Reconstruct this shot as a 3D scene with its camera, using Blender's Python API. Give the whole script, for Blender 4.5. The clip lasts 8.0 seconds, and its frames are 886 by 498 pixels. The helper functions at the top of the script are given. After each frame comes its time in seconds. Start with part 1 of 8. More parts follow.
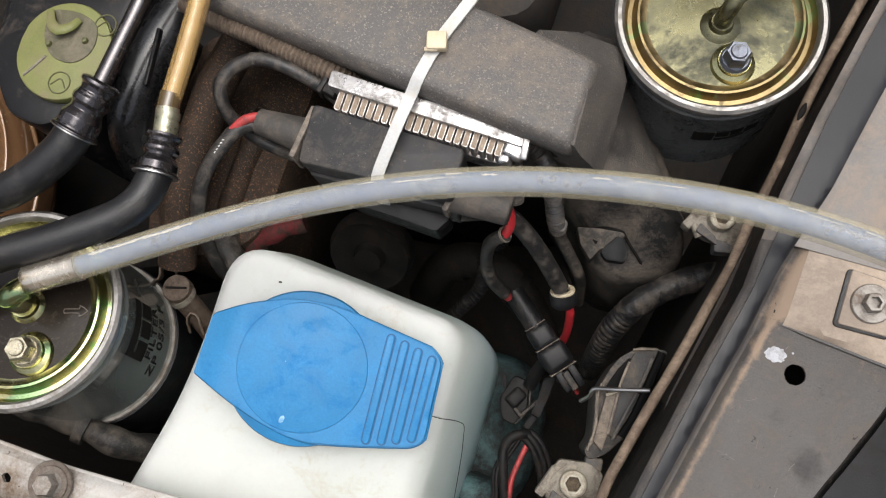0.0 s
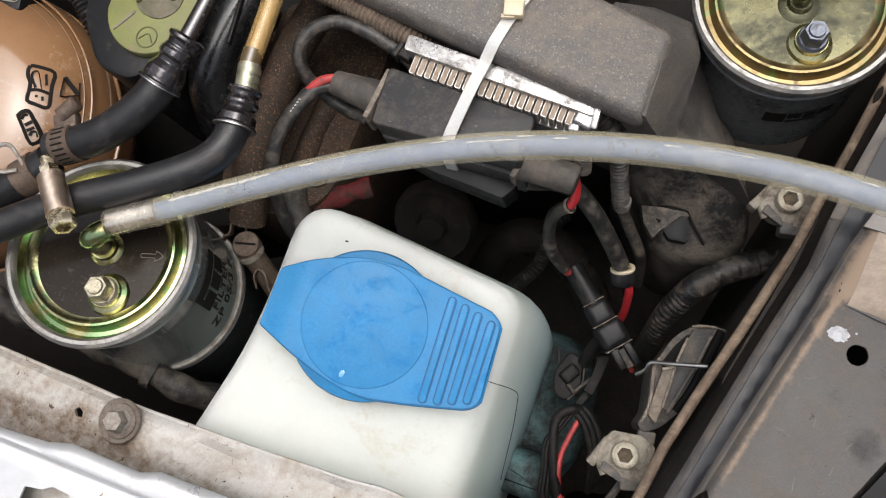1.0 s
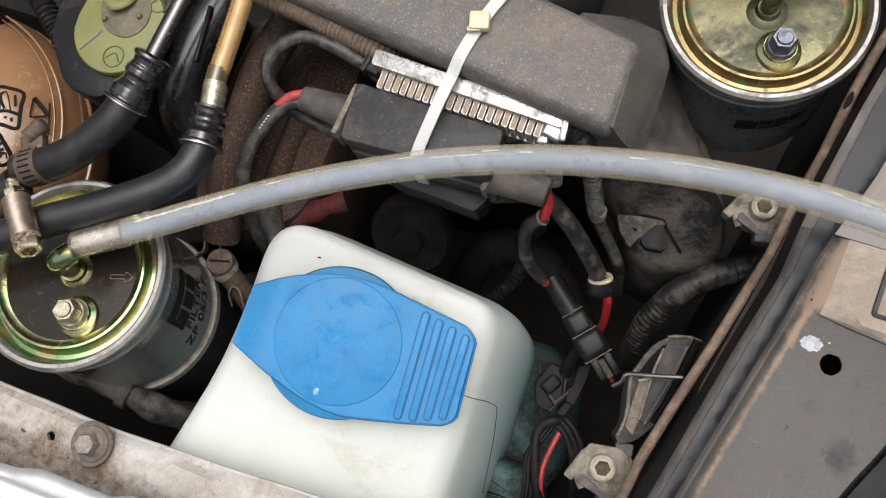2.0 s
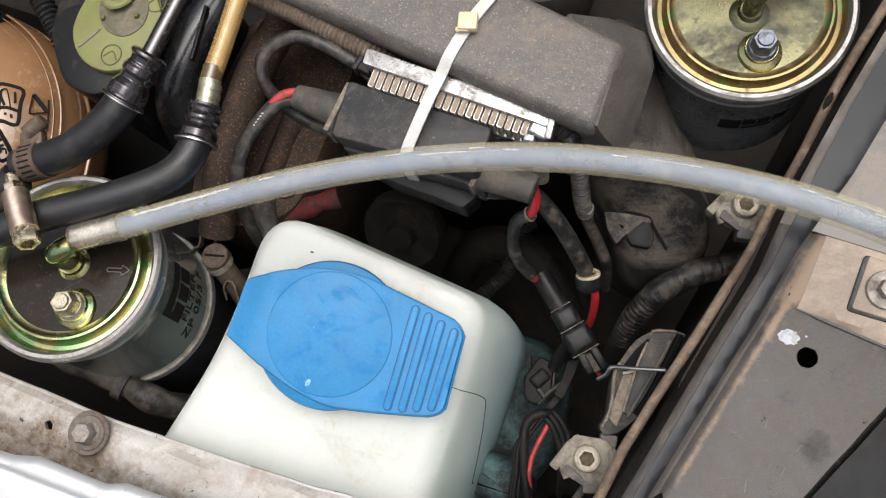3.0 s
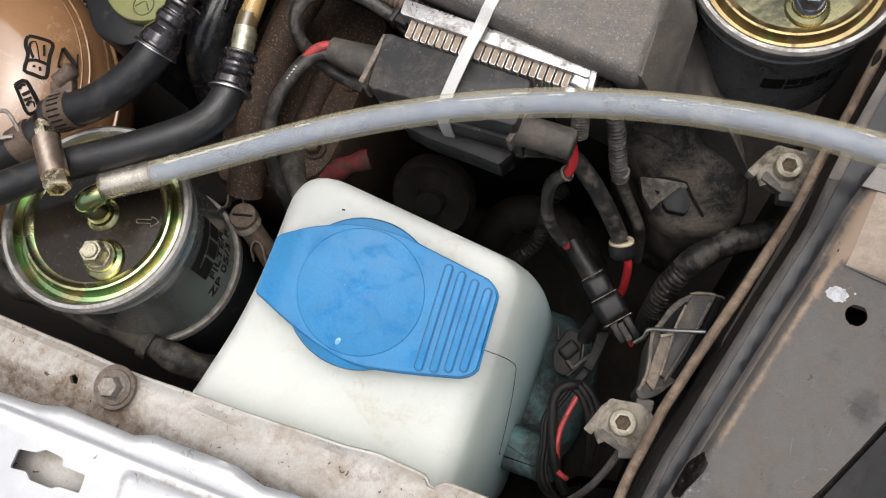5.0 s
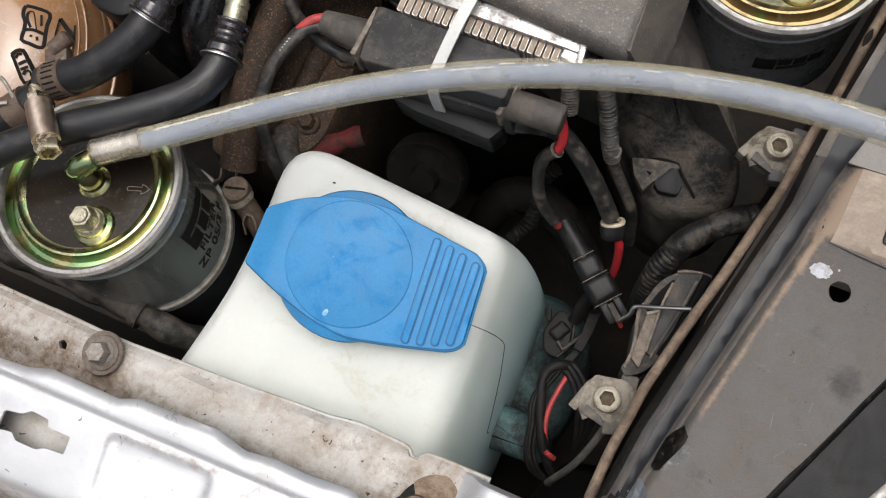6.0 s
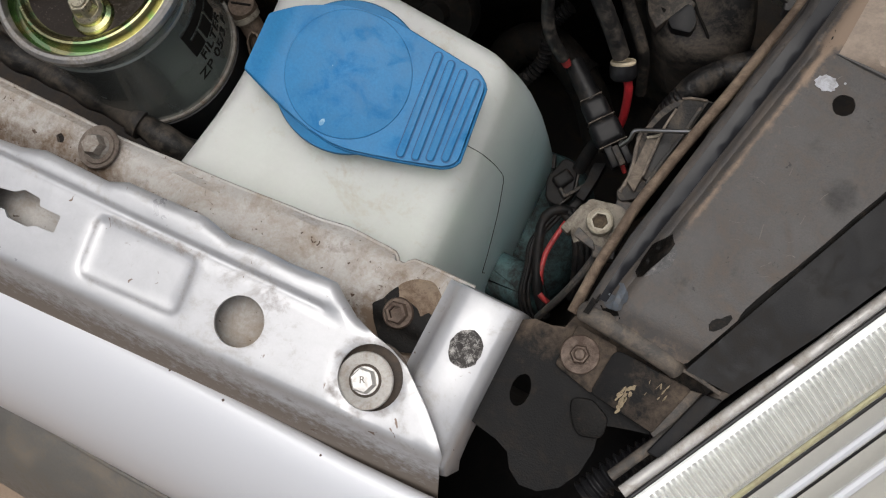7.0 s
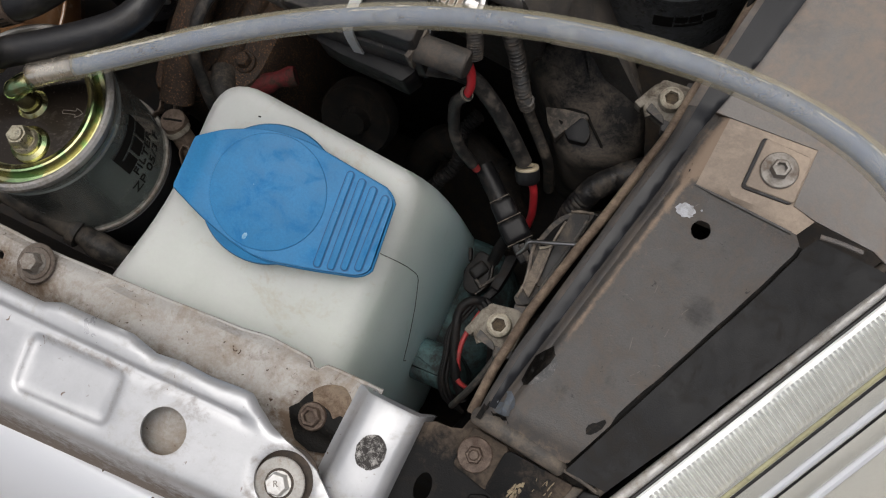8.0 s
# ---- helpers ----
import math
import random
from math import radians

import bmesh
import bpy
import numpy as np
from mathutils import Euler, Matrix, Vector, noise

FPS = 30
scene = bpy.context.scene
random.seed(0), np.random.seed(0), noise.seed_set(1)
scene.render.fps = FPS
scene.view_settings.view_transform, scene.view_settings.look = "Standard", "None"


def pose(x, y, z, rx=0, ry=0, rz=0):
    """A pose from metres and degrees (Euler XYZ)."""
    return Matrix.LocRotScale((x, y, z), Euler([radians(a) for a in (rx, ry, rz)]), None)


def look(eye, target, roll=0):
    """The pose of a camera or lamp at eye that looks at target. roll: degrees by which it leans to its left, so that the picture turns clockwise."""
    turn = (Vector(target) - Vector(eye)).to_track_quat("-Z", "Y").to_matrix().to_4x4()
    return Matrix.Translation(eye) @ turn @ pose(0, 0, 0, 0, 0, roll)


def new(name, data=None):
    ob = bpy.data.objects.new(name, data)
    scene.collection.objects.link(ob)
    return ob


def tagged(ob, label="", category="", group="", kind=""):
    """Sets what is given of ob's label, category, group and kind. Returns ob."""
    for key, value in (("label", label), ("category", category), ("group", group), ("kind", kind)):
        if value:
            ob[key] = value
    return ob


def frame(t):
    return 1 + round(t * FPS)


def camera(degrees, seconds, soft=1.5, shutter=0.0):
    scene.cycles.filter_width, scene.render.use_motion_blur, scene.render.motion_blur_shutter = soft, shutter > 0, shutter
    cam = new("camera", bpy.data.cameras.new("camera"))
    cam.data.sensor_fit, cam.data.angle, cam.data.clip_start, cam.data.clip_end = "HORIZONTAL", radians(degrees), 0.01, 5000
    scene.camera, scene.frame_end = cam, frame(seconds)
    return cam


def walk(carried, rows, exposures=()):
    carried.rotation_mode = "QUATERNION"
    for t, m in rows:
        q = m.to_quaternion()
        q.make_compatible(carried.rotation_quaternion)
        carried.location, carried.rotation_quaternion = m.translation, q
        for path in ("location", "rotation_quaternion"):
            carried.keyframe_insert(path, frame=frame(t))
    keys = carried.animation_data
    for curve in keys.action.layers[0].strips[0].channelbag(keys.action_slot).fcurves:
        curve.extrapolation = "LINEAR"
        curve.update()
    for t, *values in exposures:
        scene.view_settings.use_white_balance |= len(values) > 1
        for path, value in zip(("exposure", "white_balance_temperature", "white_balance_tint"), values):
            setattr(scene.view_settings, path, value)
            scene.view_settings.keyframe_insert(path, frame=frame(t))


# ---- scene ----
cam = camera(53.32, 8.0, soft=1.15)
PATH = [
    (0, 0.0001, -0.0269, 1.2137, 10.80, 6.02, 18.35),
    (0.2, -0.0086, -0.0362, 1.2266, 10.28, 7.29, 20.53),
    (0.5, -0.0048, -0.0495, 1.2249, 11.15, 8.39, 21.99),
    (1, 0.0003, -0.0451, 1.2188, 11.10, 8.70, 21.96),
    (1.5, -0.0007, -0.0442, 1.2156, 11.13, 8.82, 21.27),
    (1.7, 0.0037, -0.0401, 1.2146, 11.26, 8.91, 20.93),
    (2.8, 0.0164, -0.0317, 1.2194, 10.78, 8.67, 20.72),
    (3, 0.0179, -0.0364, 1.2235, 11.17, 8.81, 21.06),
    (3.5, 0.0172, -0.0356, 1.2173, 11.71, 9.32, 21.16),
    (4, 0.0103, -0.0432, 1.2129, 11.93, 9.47, 21.50),
    (4.5, 0.0141, -0.0585, 1.2121, 11.98, 9.45, 22.12),
    (4.7, 0.0118, -0.0595, 1.2128, 11.85, 9.05, 22.00),
    (5.8, 0.0110, -0.0724, 1.2086, 11.37, 9.36, 22.80),
    (6, 0.0255, -0.0705, 1.2094, 11.85, 9.43, 23.23),
    (6.2, 0.0362, -0.0649, 1.2084, 11.16, 9.42, 23.59),
    (6.5, 0.0542, -0.0934, 1.2114, 11.12, 9.48, 24.73),
    (6.6, 0.0620, -0.1022, 1.2070, 10.81, 10.10, 25.23),
    (6.8, 0.0640, -0.1115, 1.1969, 9.42, 10.25, 26.12),
    (7, 0.0632, -0.1178, 1.1916, 8.47, 10.73, 26.93),
    (7.2, 0.0638, -0.1264, 1.1834, 8.05, 11.23, 27.13),
    (7.5, 0.0668, -0.1057, 1.1911, 8.43, 11.39, 27.15),
    (7.7, 0.0672, -0.0968, 1.2060, 8.72, 10.76, 26.78),
    (8, 0.0841, -0.0717, 1.2318, 10.20, 9.03, 25.69),
]
walk(cam, [(t, pose(*place)) for t, *place in PATH],
     [(0, 0.59), (0.5, 0.60), (1.5, 0.56), (3, 0.66), (4, 0.64), (5, 0.56), (6, 0.50), (6.5, 0.37), (7, -0.10), (7.5, -0.36), (8, -0.20)])

# ---- world, sun, exposure ----
world = bpy.data.worlds.new("overcast_sky")
scene.world = world
world.use_nodes = True
wn, wl = world.node_tree.nodes, world.node_tree.links
sky = wn.new("ShaderNodeTexSky")
sky.sky_type, sky.sun_disc = "NISHITA", False
SUN_UP, SUN_TURN = 80.0, 20.0
sky.sun_elevation, sky.sun_rotation = radians(SUN_UP), radians(SUN_TURN)
sky.air_density, sky.dust_density, sky.ozone_density = 1.0, 6.0, 1.0
pale = wn.new("ShaderNodeHueSaturation")
pale.inputs["Saturation"].default_value = 0.42
wl.new(sky.outputs["Color"], pale.inputs["Color"])
wl.new(pale.outputs["Color"], wn["Background"].inputs["Color"])
wn["Background"].inputs["Strength"].default_value = 0.15
lamp = bpy.data.lights.new("sun", "SUN")
lamp.energy, lamp.angle, lamp.color = 1.25, radians(60), (1.0, 0.98, 0.95)
sun = new("sun", lamp)
sun_way = Vector((math.sin(radians(SUN_TURN)) * math.cos(radians(SUN_UP)), math.cos(radians(SUN_TURN)) * math.cos(radians(SUN_UP)), math.sin(radians(SUN_UP))))
sun.matrix_world = look(sun_way * 10, (0, 0, 0))


# ---- materials ----
def surface(name, base, rough=0.5, metal=0.0, wear=None, amount=0.3, size=0.03, grain=0.0015, bump=0.25,
            coat=0.0, transmission=0.0, subsurface=0.0, vary=0.18, spots=None, spot_share=0.1, spot_size=0.006, spec=0.5, see=0.0, speckle=0.45, film_on=None, tint=None, glow_through=0.0, deep=0.010):
    """A worn surface: base colour, a broad film of dust or dirt, fine grain, optional small spots. Sizes in metres."""
    m = bpy.data.materials.new(name)
    m.use_nodes = True
    n, l = m.node_tree.nodes, m.node_tree.links
    b = n["Principled BSDF"]
    where = n.new("ShaderNodeTexCoord").outputs["Object"]

    def cloud(width, detail, rough_=0.6, warp=0.0):
        t = n.new("ShaderNodeTexNoise")
        t.inputs["Scale"].default_value, t.inputs["Detail"].default_value = 1.0 / width, detail
        t.inputs["Roughness"].default_value, t.inputs["Distortion"].default_value = rough_, warp
        l.new(where, t.inputs["Vector"])
        return t.outputs["Fac"]

    def ramp(value, low, high):
        r = n.new("ShaderNodeMapRange")
        r.inputs["From Min"].default_value, r.inputs["From Max"].default_value = low, high
        l.new(value, r.inputs["Value"])
        return r.outputs["Result"]

    def mix(factor, a, c):
        x = n.new("ShaderNodeMix")
        x.data_type = "RGBA"
        for socket, value in ((x.inputs["Factor"], factor), (x.inputs["A"], a), (x.inputs["B"], c)):
            if isinstance(value, (tuple, float)):
                socket.default_value = (*value, 1.0) if isinstance(value, tuple) else value
            else:
                l.new(value, socket)
        return x.outputs["Result"]

    big, fine = cloud(size, 5, 0.65, 0.4), cloud(grain, 3)
    shade = tuple(c * (1 - vary) for c in base)
    light = tuple(min(1.0, c * (1 + vary)) for c in base)
    colour = mix(ramp(big, 0.3, 0.7), shade, light)
    fine_part = n.new("ShaderNodeMath")
    fine_part.operation = "MULTIPLY"
    l.new(ramp(fine, 0.35, 0.75), fine_part.inputs[0])
    fine_part.inputs[1].default_value = speckle
    colour = mix(fine_part.outputs[0], colour, tuple(c * 0.7 for c in base))
    rough_value = ramp(big, 0.2, 0.8)
    rr = rough_value.node
    rr.inputs["To Min"].default_value, rr.inputs["To Max"].default_value = max(0.02, rough - 0.1), min(1.0, rough + 0.12)
    dirt = None
    if wear:
        film, grit = cloud(size * 1.3, 9, 0.78, 0.5), cloud(0.0035, 6, 0.7, 0.3)
        edge = 0.5 + (0.5 - amount) * 0.34
        both_ = n.new("ShaderNodeMath")
        both_.operation = "MULTIPLY_ADD"
        l.new(grit, both_.inputs[0])
        both_.inputs[1].default_value = 0.28
        l.new(film, both_.inputs[2])
        dirt = ramp(both_.outputs[0], edge + 0.14 - 0.07, edge + 0.14 + 0.12)
        colour = mix(dirt, colour, wear)
        rough_mix = n.new("ShaderNodeMix")
        l.new(dirt, rough_mix.inputs[0])
        l.new(rough_value, rough_mix.inputs[2])
        rough_mix.inputs[3].default_value = 0.9
        rough_value = rough_mix.outputs[0]
        if metal:
            keep = n.new("ShaderNodeMath")
            keep.operation = "MULTIPLY_ADD"
            l.new(dirt, keep.inputs[0])
            keep.inputs[1].default_value, keep.inputs[2].default_value = -metal, metal
            l.new(keep.outputs[0], b.inputs["Metallic"])
    if film_on:
        laid = n.new("ShaderNodeAttribute")
        laid.attribute_name = "dust"
        patchy = cloud(0.006, 7, 0.72, 0.15)
        share = n.new("ShaderNodeMath")
        share.operation = "ADD"
        l.new(laid.outputs["Fac"], share.inputs[0])
        l.new(ramp(patchy, 0.25, 0.75), share.inputs[1])
        cover = ramp(share.outputs[0], 0.75, 1.45)
        colour = mix(cover, colour, film_on)
        matt = n.new("ShaderNodeMix")
        l.new(cover, matt.inputs[0])
        l.new(rough_value, matt.inputs[2])
        matt.inputs[3].default_value = 0.9
        rough_value = matt.outputs[0]
        bare = ramp(cover, 0.0, 1.0)
        bare.node.inputs["To Min"].default_value, bare.node.inputs["To Max"].default_value = 1.0, 0.0
        for socket, level_ in (("Metallic", metal), ("Specular IOR Level", spec)):
            less = n.new("ShaderNodeMath")
            less.operation = "MULTIPLY"
            l.new(bare, less.inputs[0])
            if b.inputs[socket].is_linked:
                l.new(b.inputs[socket].links[0].from_socket, less.inputs[1])
            else:
                less.inputs[1].default_value = level_
            l.new(less.outputs[0], b.inputs[socket])
        colour = mix(ramp(share.outputs[0], 0.05, -0.65), colour, tuple(c * 0.30 for c in base))
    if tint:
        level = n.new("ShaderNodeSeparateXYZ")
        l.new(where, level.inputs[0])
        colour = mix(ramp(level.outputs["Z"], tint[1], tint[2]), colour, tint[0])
    if spots:
        s = cloud(spot_size, 2, 0.4, 1.0)
        edge = 0.72 - spot_share
        colour = mix(ramp(s, edge, edge + 0.05), colour, spots)
    l.new(colour, b.inputs["Base Color"])
    l.new(rough_value, b.inputs["Roughness"])
    if not b.inputs["Metallic"].is_linked:
        b.inputs["Metallic"].default_value = metal
    b.inputs["Coat Weight"].default_value = coat
    b.inputs["Transmission Weight"].default_value = transmission
    if not film_on:
        b.inputs["Specular IOR Level"].default_value = spec
    if subsurface:
        b.inputs["Subsurface Weight"].default_value = subsurface
        b.inputs["Subsurface Radius"].default_value = (deep, deep * 1.1, deep)
        b.inputs["Subsurface Scale"].default_value = 1.0
    if bump:
        k = n.new("ShaderNodeBump")
        k.inputs["Strength"].default_value, k.inputs["Distance"].default_value = bump, 0.0004
        l.new(fine, k.inputs["Height"])
        l.new(k.outputs["Normal"], b.inputs["Normal"])
    if glow_through:
        thin, blend = n.new("ShaderNodeBsdfTranslucent"), n.new("ShaderNodeMixShader")
        l.new(colour, thin.inputs["Color"])
        blend.inputs[0].default_value = glow_through
        l.new(b.outputs[0], blend.inputs[1])
        l.new(thin.outputs[0], blend.inputs[2])
        l.new(blend.outputs[0], n["Material Output"].inputs["Surface"])
    if see:
        out = n["Material Output"]
        clear, both = n.new("ShaderNodeBsdfTransparent"), n.new("ShaderNodeMixShader")
        both.inputs[0].default_value = see
        l.new(b.outputs[0], both.inputs[1])
        l.new(clear.outputs[0], both.inputs[2])
        l.new(both.outputs[0], out.inputs["Surface"])
    return m


SILVER = surface("silver_paint", (0.455, 0.46, 0.475), 0.32, 0.35, (0.34, 0.315, 0.29), 0.16, 0.030, 0.0012, 0.04, vary=0.10, spots=(0.17, 0.125, 0.10), spot_share=-0.005, spot_size=0.005, film_on=(0.25, 0.215, 0.185), speckle=0.10)
GRIMY = surface("grimy_silver_paint", (0.40, 0.385, 0.365), 0.46, 0.10, (0.285, 0.24, 0.195), 0.42, 0.030, 0.0012, 0.2, vary=0.12, spots=(0.07, 0.045, 0.03), spot_share=0.025, spot_size=0.0035, film_on=(0.155, 0.115, 0.085))
FRONT = surface("clean_silver_paint", (0.63, 0.645, 0.68), 0.42, 0.15, None, 0.3, 0.4, 0.001, 0.0, coat=0.25, vary=0.02, speckle=0.02)
FENDER = surface("faded_dark_paint", (0.077, 0.072, 0.069), 0.52, 0.0, (0.108, 0.092, 0.079), 0.42, 0.014, 0.0008, 0.5, vary=0.22, film_on=(0.27, 0.205, 0.155), speckle=0.75, spec=0.36, spots=(0.028, 0.026, 0.025), spot_share=-0.005, spot_size=0.0020)
CORNER = surface("black_chassis_paint", (0.006, 0.006, 0.0062), 0.5, 0.0, (0.028, 0.0235, 0.020), 0.26, 0.012, 0.0008, 0.4, film_on=(0.098, 0.077, 0.060), spec=0.12)
FENDER_DUST = surface("dusty_paint", (0.29, 0.235, 0.188), 0.7, 0.0, (0.43, 0.345, 0.27), 0.55, 0.04, 0.0012, 0.3)
LIP_BAND = surface("slate_lip_paint", (0.017, 0.0178, 0.0205), 0.34, 0.0, None, 0.20, 0.04, 0.001, 0.06, vary=0.15, spec=0.22)
# Darkened lip paint with some dirt: the fold's shade is put into the colour.
LIP_SHADE = surface("shaded_dirty_lip_face", (0.011, 0.0105, 0.010), 0.55, 0.0, (0.036, 0.029, 0.024), 0.34, 0.010, 0.0008, 0.5, spec=0.16)
LIP = surface("grey_lip_paint", (0.155, 0.142, 0.132), 0.46, 0.0, (0.25, 0.205, 0.17), 0.45, 0.03, 0.001, 0.2)
BUMPER = surface("dusty_grey_bumper", (0.13, 0.125, 0.115), 0.4, 0.0, (0.20, 0.17, 0.135), 0.35, 0.06, 0.0015, 0.15)
STRIP = surface("black_plastic_strip", (0.0095, 0.0098, 0.0108), 0.44, 0.0, (0.030, 0.027, 0.024), 0.34, 0.02, 0.0007, 0.2, spec=0.16)
BLACK = surface("black_plastic", (0.009, 0.009, 0.010), 0.38, 0.0, (0.055, 0.046, 0.038), 0.20, 0.014, 0.0006, 0.2, spec=0.22)
BLACK_DUSTY = surface("dusty_black_plastic", (0.016, 0.0155, 0.015), 0.45, 0.0, (0.10, 0.083, 0.067), 0.46, 0.02, 0.0012, 0.5, spec=0.3)
RUBBER = surface("black_rubber", (0.013, 0.013, 0.0145), 0.38, 0.0, (0.042, 0.038, 0.034), 0.22, 0.012, 0.0011, 0.40, spec=0.42)
GLOSS_RUBBER = surface("glossy_black_rubber", (0.009, 0.009, 0.010), 0.26, 0.0, (0.05, 0.045, 0.04), 0.14, 0.012, 0.0008, 0.1, coat=0.25)
OLD_RUBBER = surface("dusty_rubber", (0.026, 0.024, 0.022), 0.55, 0.0, (0.13, 0.105, 0.082), 0.40, 0.010, 0.001, 0.6, spec=0.35)
BROWN = surface("brown_seal_rubber", (0.115, 0.08, 0.056), 0.75, 0.0, (0.26, 0.195, 0.14), 0.48, 0.015, 0.001, 0.5)
RUST = surface("rusty_casting", (0.028, 0.020, 0.015), 0.7, 0.0, (0.066, 0.042, 0.027), 0.36, 0.014, 0.0010, 0.9, spots=(0.215, 0.105, 0.046), spot_share=0.105, spot_size=0.0008, spec=0.3)
GRIME = surface("oily_engine", (0.010, 0.009, 0.008), 0.6, 0.0, (0.026, 0.019, 0.014), 0.4, 0.012, 0.0015, 0.8, spec=0.15)
AIRBOX = surface("grey_grained_plastic", (0.098, 0.092, 0.087), 0.48, 0.0, (0.185, 0.153, 0.125), 0.44, 0.045, 0.0011, 1.0, vary=0.16, speckle=1.0, spots=(0.215, 0.185, 0.158), spot_share=0.10, spot_size=0.0010)
# tint paints in, by height, washer fluid and the light glowing through the wall.
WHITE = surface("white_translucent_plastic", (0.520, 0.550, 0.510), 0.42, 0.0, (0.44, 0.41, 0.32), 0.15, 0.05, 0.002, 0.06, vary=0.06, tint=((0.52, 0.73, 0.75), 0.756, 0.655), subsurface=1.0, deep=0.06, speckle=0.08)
# Dark copy of the bottle plastic: the shade low down is put into its colour.
SHADED_WHITE = surface("shaded_translucent_plastic", (0.075, 0.145, 0.150), 0.5, 0.0, (0.030, 0.034, 0.034), 0.62, 0.03, 0.002, 0.2, vary=0.2, spec=0.25)
BLUE = surface("blue_plastic", (0.022, 0.185, 0.405), 0.5, 0.0, (0.012, 0.14, 0.35), 0.26, 0.014, 0.0012, 0.12, vary=0.10, spots=(0.12, 0.30, 0.48), spot_share=-0.05, spot_size=0.004, spec=0.38)
BLUE_DEEP = surface("deep_blue_plastic", (0.012, 0.150, 0.335), 0.5, 0.0, None, 0.3, 0.02, 0.0012, 0.1, spec=0.3)
CAN = surface("grey_green_lacquer", (0.33, 0.36, 0.34), 0.22, 0.65, None, 0.08, 0.05, 0.001, 0.05, coat=0.6, vary=0.10)
CAN_DARK = surface("dark_lacquer", (0.155, 0.165, 0.172), 0.28, 0.3, (0.10, 0.098, 0.092), 0.34, 0.008, 0.001, 0.15, coat=0.3)
ZINC = surface("yellow_zinc", (0.43, 0.41, 0.22), 0.22, 1.0, None, 0.3, 0.010, 0.001, 0.08, vary=0.3, spots=(0.26, 0.37, 0.19), spot_share=0.16, spot_size=0.016)
ZINC_OLD = surface("stained_yellow_zinc", (0.145, 0.138, 0.080), 0.26, 0.95, (0.050, 0.052, 0.036), 0.34, 0.040, 0.001, 0.0, vary=0.40, spots=(0.30, 0.27, 0.18), spot_share=-0.03, spot_size=0.0015)
STEEL = surface("bright_steel", (0.42, 0.415, 0.405), 0.34, 1.0, None, 0.3, 0.01, 0.0008, 0.1, vary=0.22)
BLUE_STEEL = surface("blued_steel", (0.17, 0.185, 0.22), 0.42, 1.0, (0.08, 0.07, 0.06), 0.28, 0.004, 0.0006, 0.2, vary=0.25)
ZINC_WARM = surface("warm_yellow_zinc", (0.23, 0.175, 0.088), 0.40, 1.0, (0.10, 0.06, 0.032), 0.20, 0.012, 0.001, 0.1, vary=0.35, spots=(0.18, 0.21, 0.10), spot_share=0.12, spot_size=0.018)
DULL_STEEL = surface("dull_steel", (0.30, 0.28, 0.255), 0.5, 0.6, (0.15, 0.11, 0.08), 0.42, 0.006, 0.0008, 0.4)
RUSTY_STEEL = surface("rusty_steel", (0.118, 0.085, 0.064), 0.5, 0.35, (0.055, 0.034, 0.025), 0.46, 0.005, 0.0008, 0.6)
ALLOY = surface("cast_aluminium", (0.48, 0.47, 0.465), 0.28, 0.95, (0.12, 0.105, 0.09), 0.38, 0.008, 0.0016, 0.45)
COPPER = surface("warm_steel_clamp", (0.82, 0.66, 0.54), 0.34, 1.0, None, 0.22, 0.006, 0.0008, 0.12, vary=0.25)
FIN = surface("bright_alloy_fin", (0.48, 0.46, 0.44), 0.38, 0.85, (0.30, 0.24, 0.19), 0.40, 0.004, 0.0008, 0.3)
FIN_DUST = surface("tan_fin_dust", (0.31, 0.245, 0.185), 0.85, 0.0, (0.22, 0.165, 0.12), 0.4, 0.003, 0.0006, 0.5)
MODULE = surface("black_case_plastic", (0.020, 0.020, 0.0215), 0.42, 0.0, (0.082, 0.072, 0.064), 0.36, 0.012, 0.0005, 0.3, spec=0.3, spots=(0.16, 0.145, 0.13), spot_share=0.02, spot_size=0.0016)
PLUG = surface("dusty_grey_rubber_plug", (0.052, 0.048, 0.044), 0.5, 0.0, (0.115, 0.095, 0.078), 0.42, 0.01, 0.0008, 0.4, spec=0.35)
PIPE = surface("blackened_pipe", (0.085, 0.080, 0.082), 0.12, 0.9, (0.09, 0.065, 0.045), 0.12, 0.006, 0.0008, 0.2, coat=0.5)
FERRULE = surface("black_lacquered_metal", (0.065, 0.06, 0.064), 0.16, 0.85, (0.06, 0.05, 0.045), 0.15, 0.006, 0.0008, 0.25, coat=0.4)
NYLON = surface("white_nylon", (0.57, 0.58, 0.57), 0.4, 0.0, (0.5, 0.45, 0.36), 0.25, 0.02, 0.001, 0.1, subsurface=0.2, vary=0.05)
NYLON_OLD = surface("cream_nylon", (0.62, 0.52, 0.36), 0.4, 0.0, None, 0.25, 0.02, 0.001, 0.1, subsurface=0.2)
BEIGE = surface("dirty_beige_plastic", (0.22, 0.195, 0.155), 0.6, 0.0, (0.075, 0.06, 0.045), 0.50, 0.008, 0.001, 0.3)
GREY_PLASTIC = surface("dirty_grey_plastic", (0.055, 0.052, 0.05), 0.6, 0.0, (0.17, 0.14, 0.11), 0.42, 0.012, 0.001, 0.4)
AMBER_TANK = surface("amber_tank_plastic", (0.30, 0.162, 0.080), 0.12, 0.0, (0.45, 0.31, 0.20), 0.10, 0.05, 0.0015, 0.06, coat=0.9, glow_through=0.22, vary=0.18, speckle=0.15)
AMBER = surface("amber_tube", (0.46, 0.30, 0.11), 0.13, 0.0, (0.34, 0.20, 0.08), 0.2, 0.02, 0.001, 0.05, coat=0.5, see=0.5, speckle=0.1)
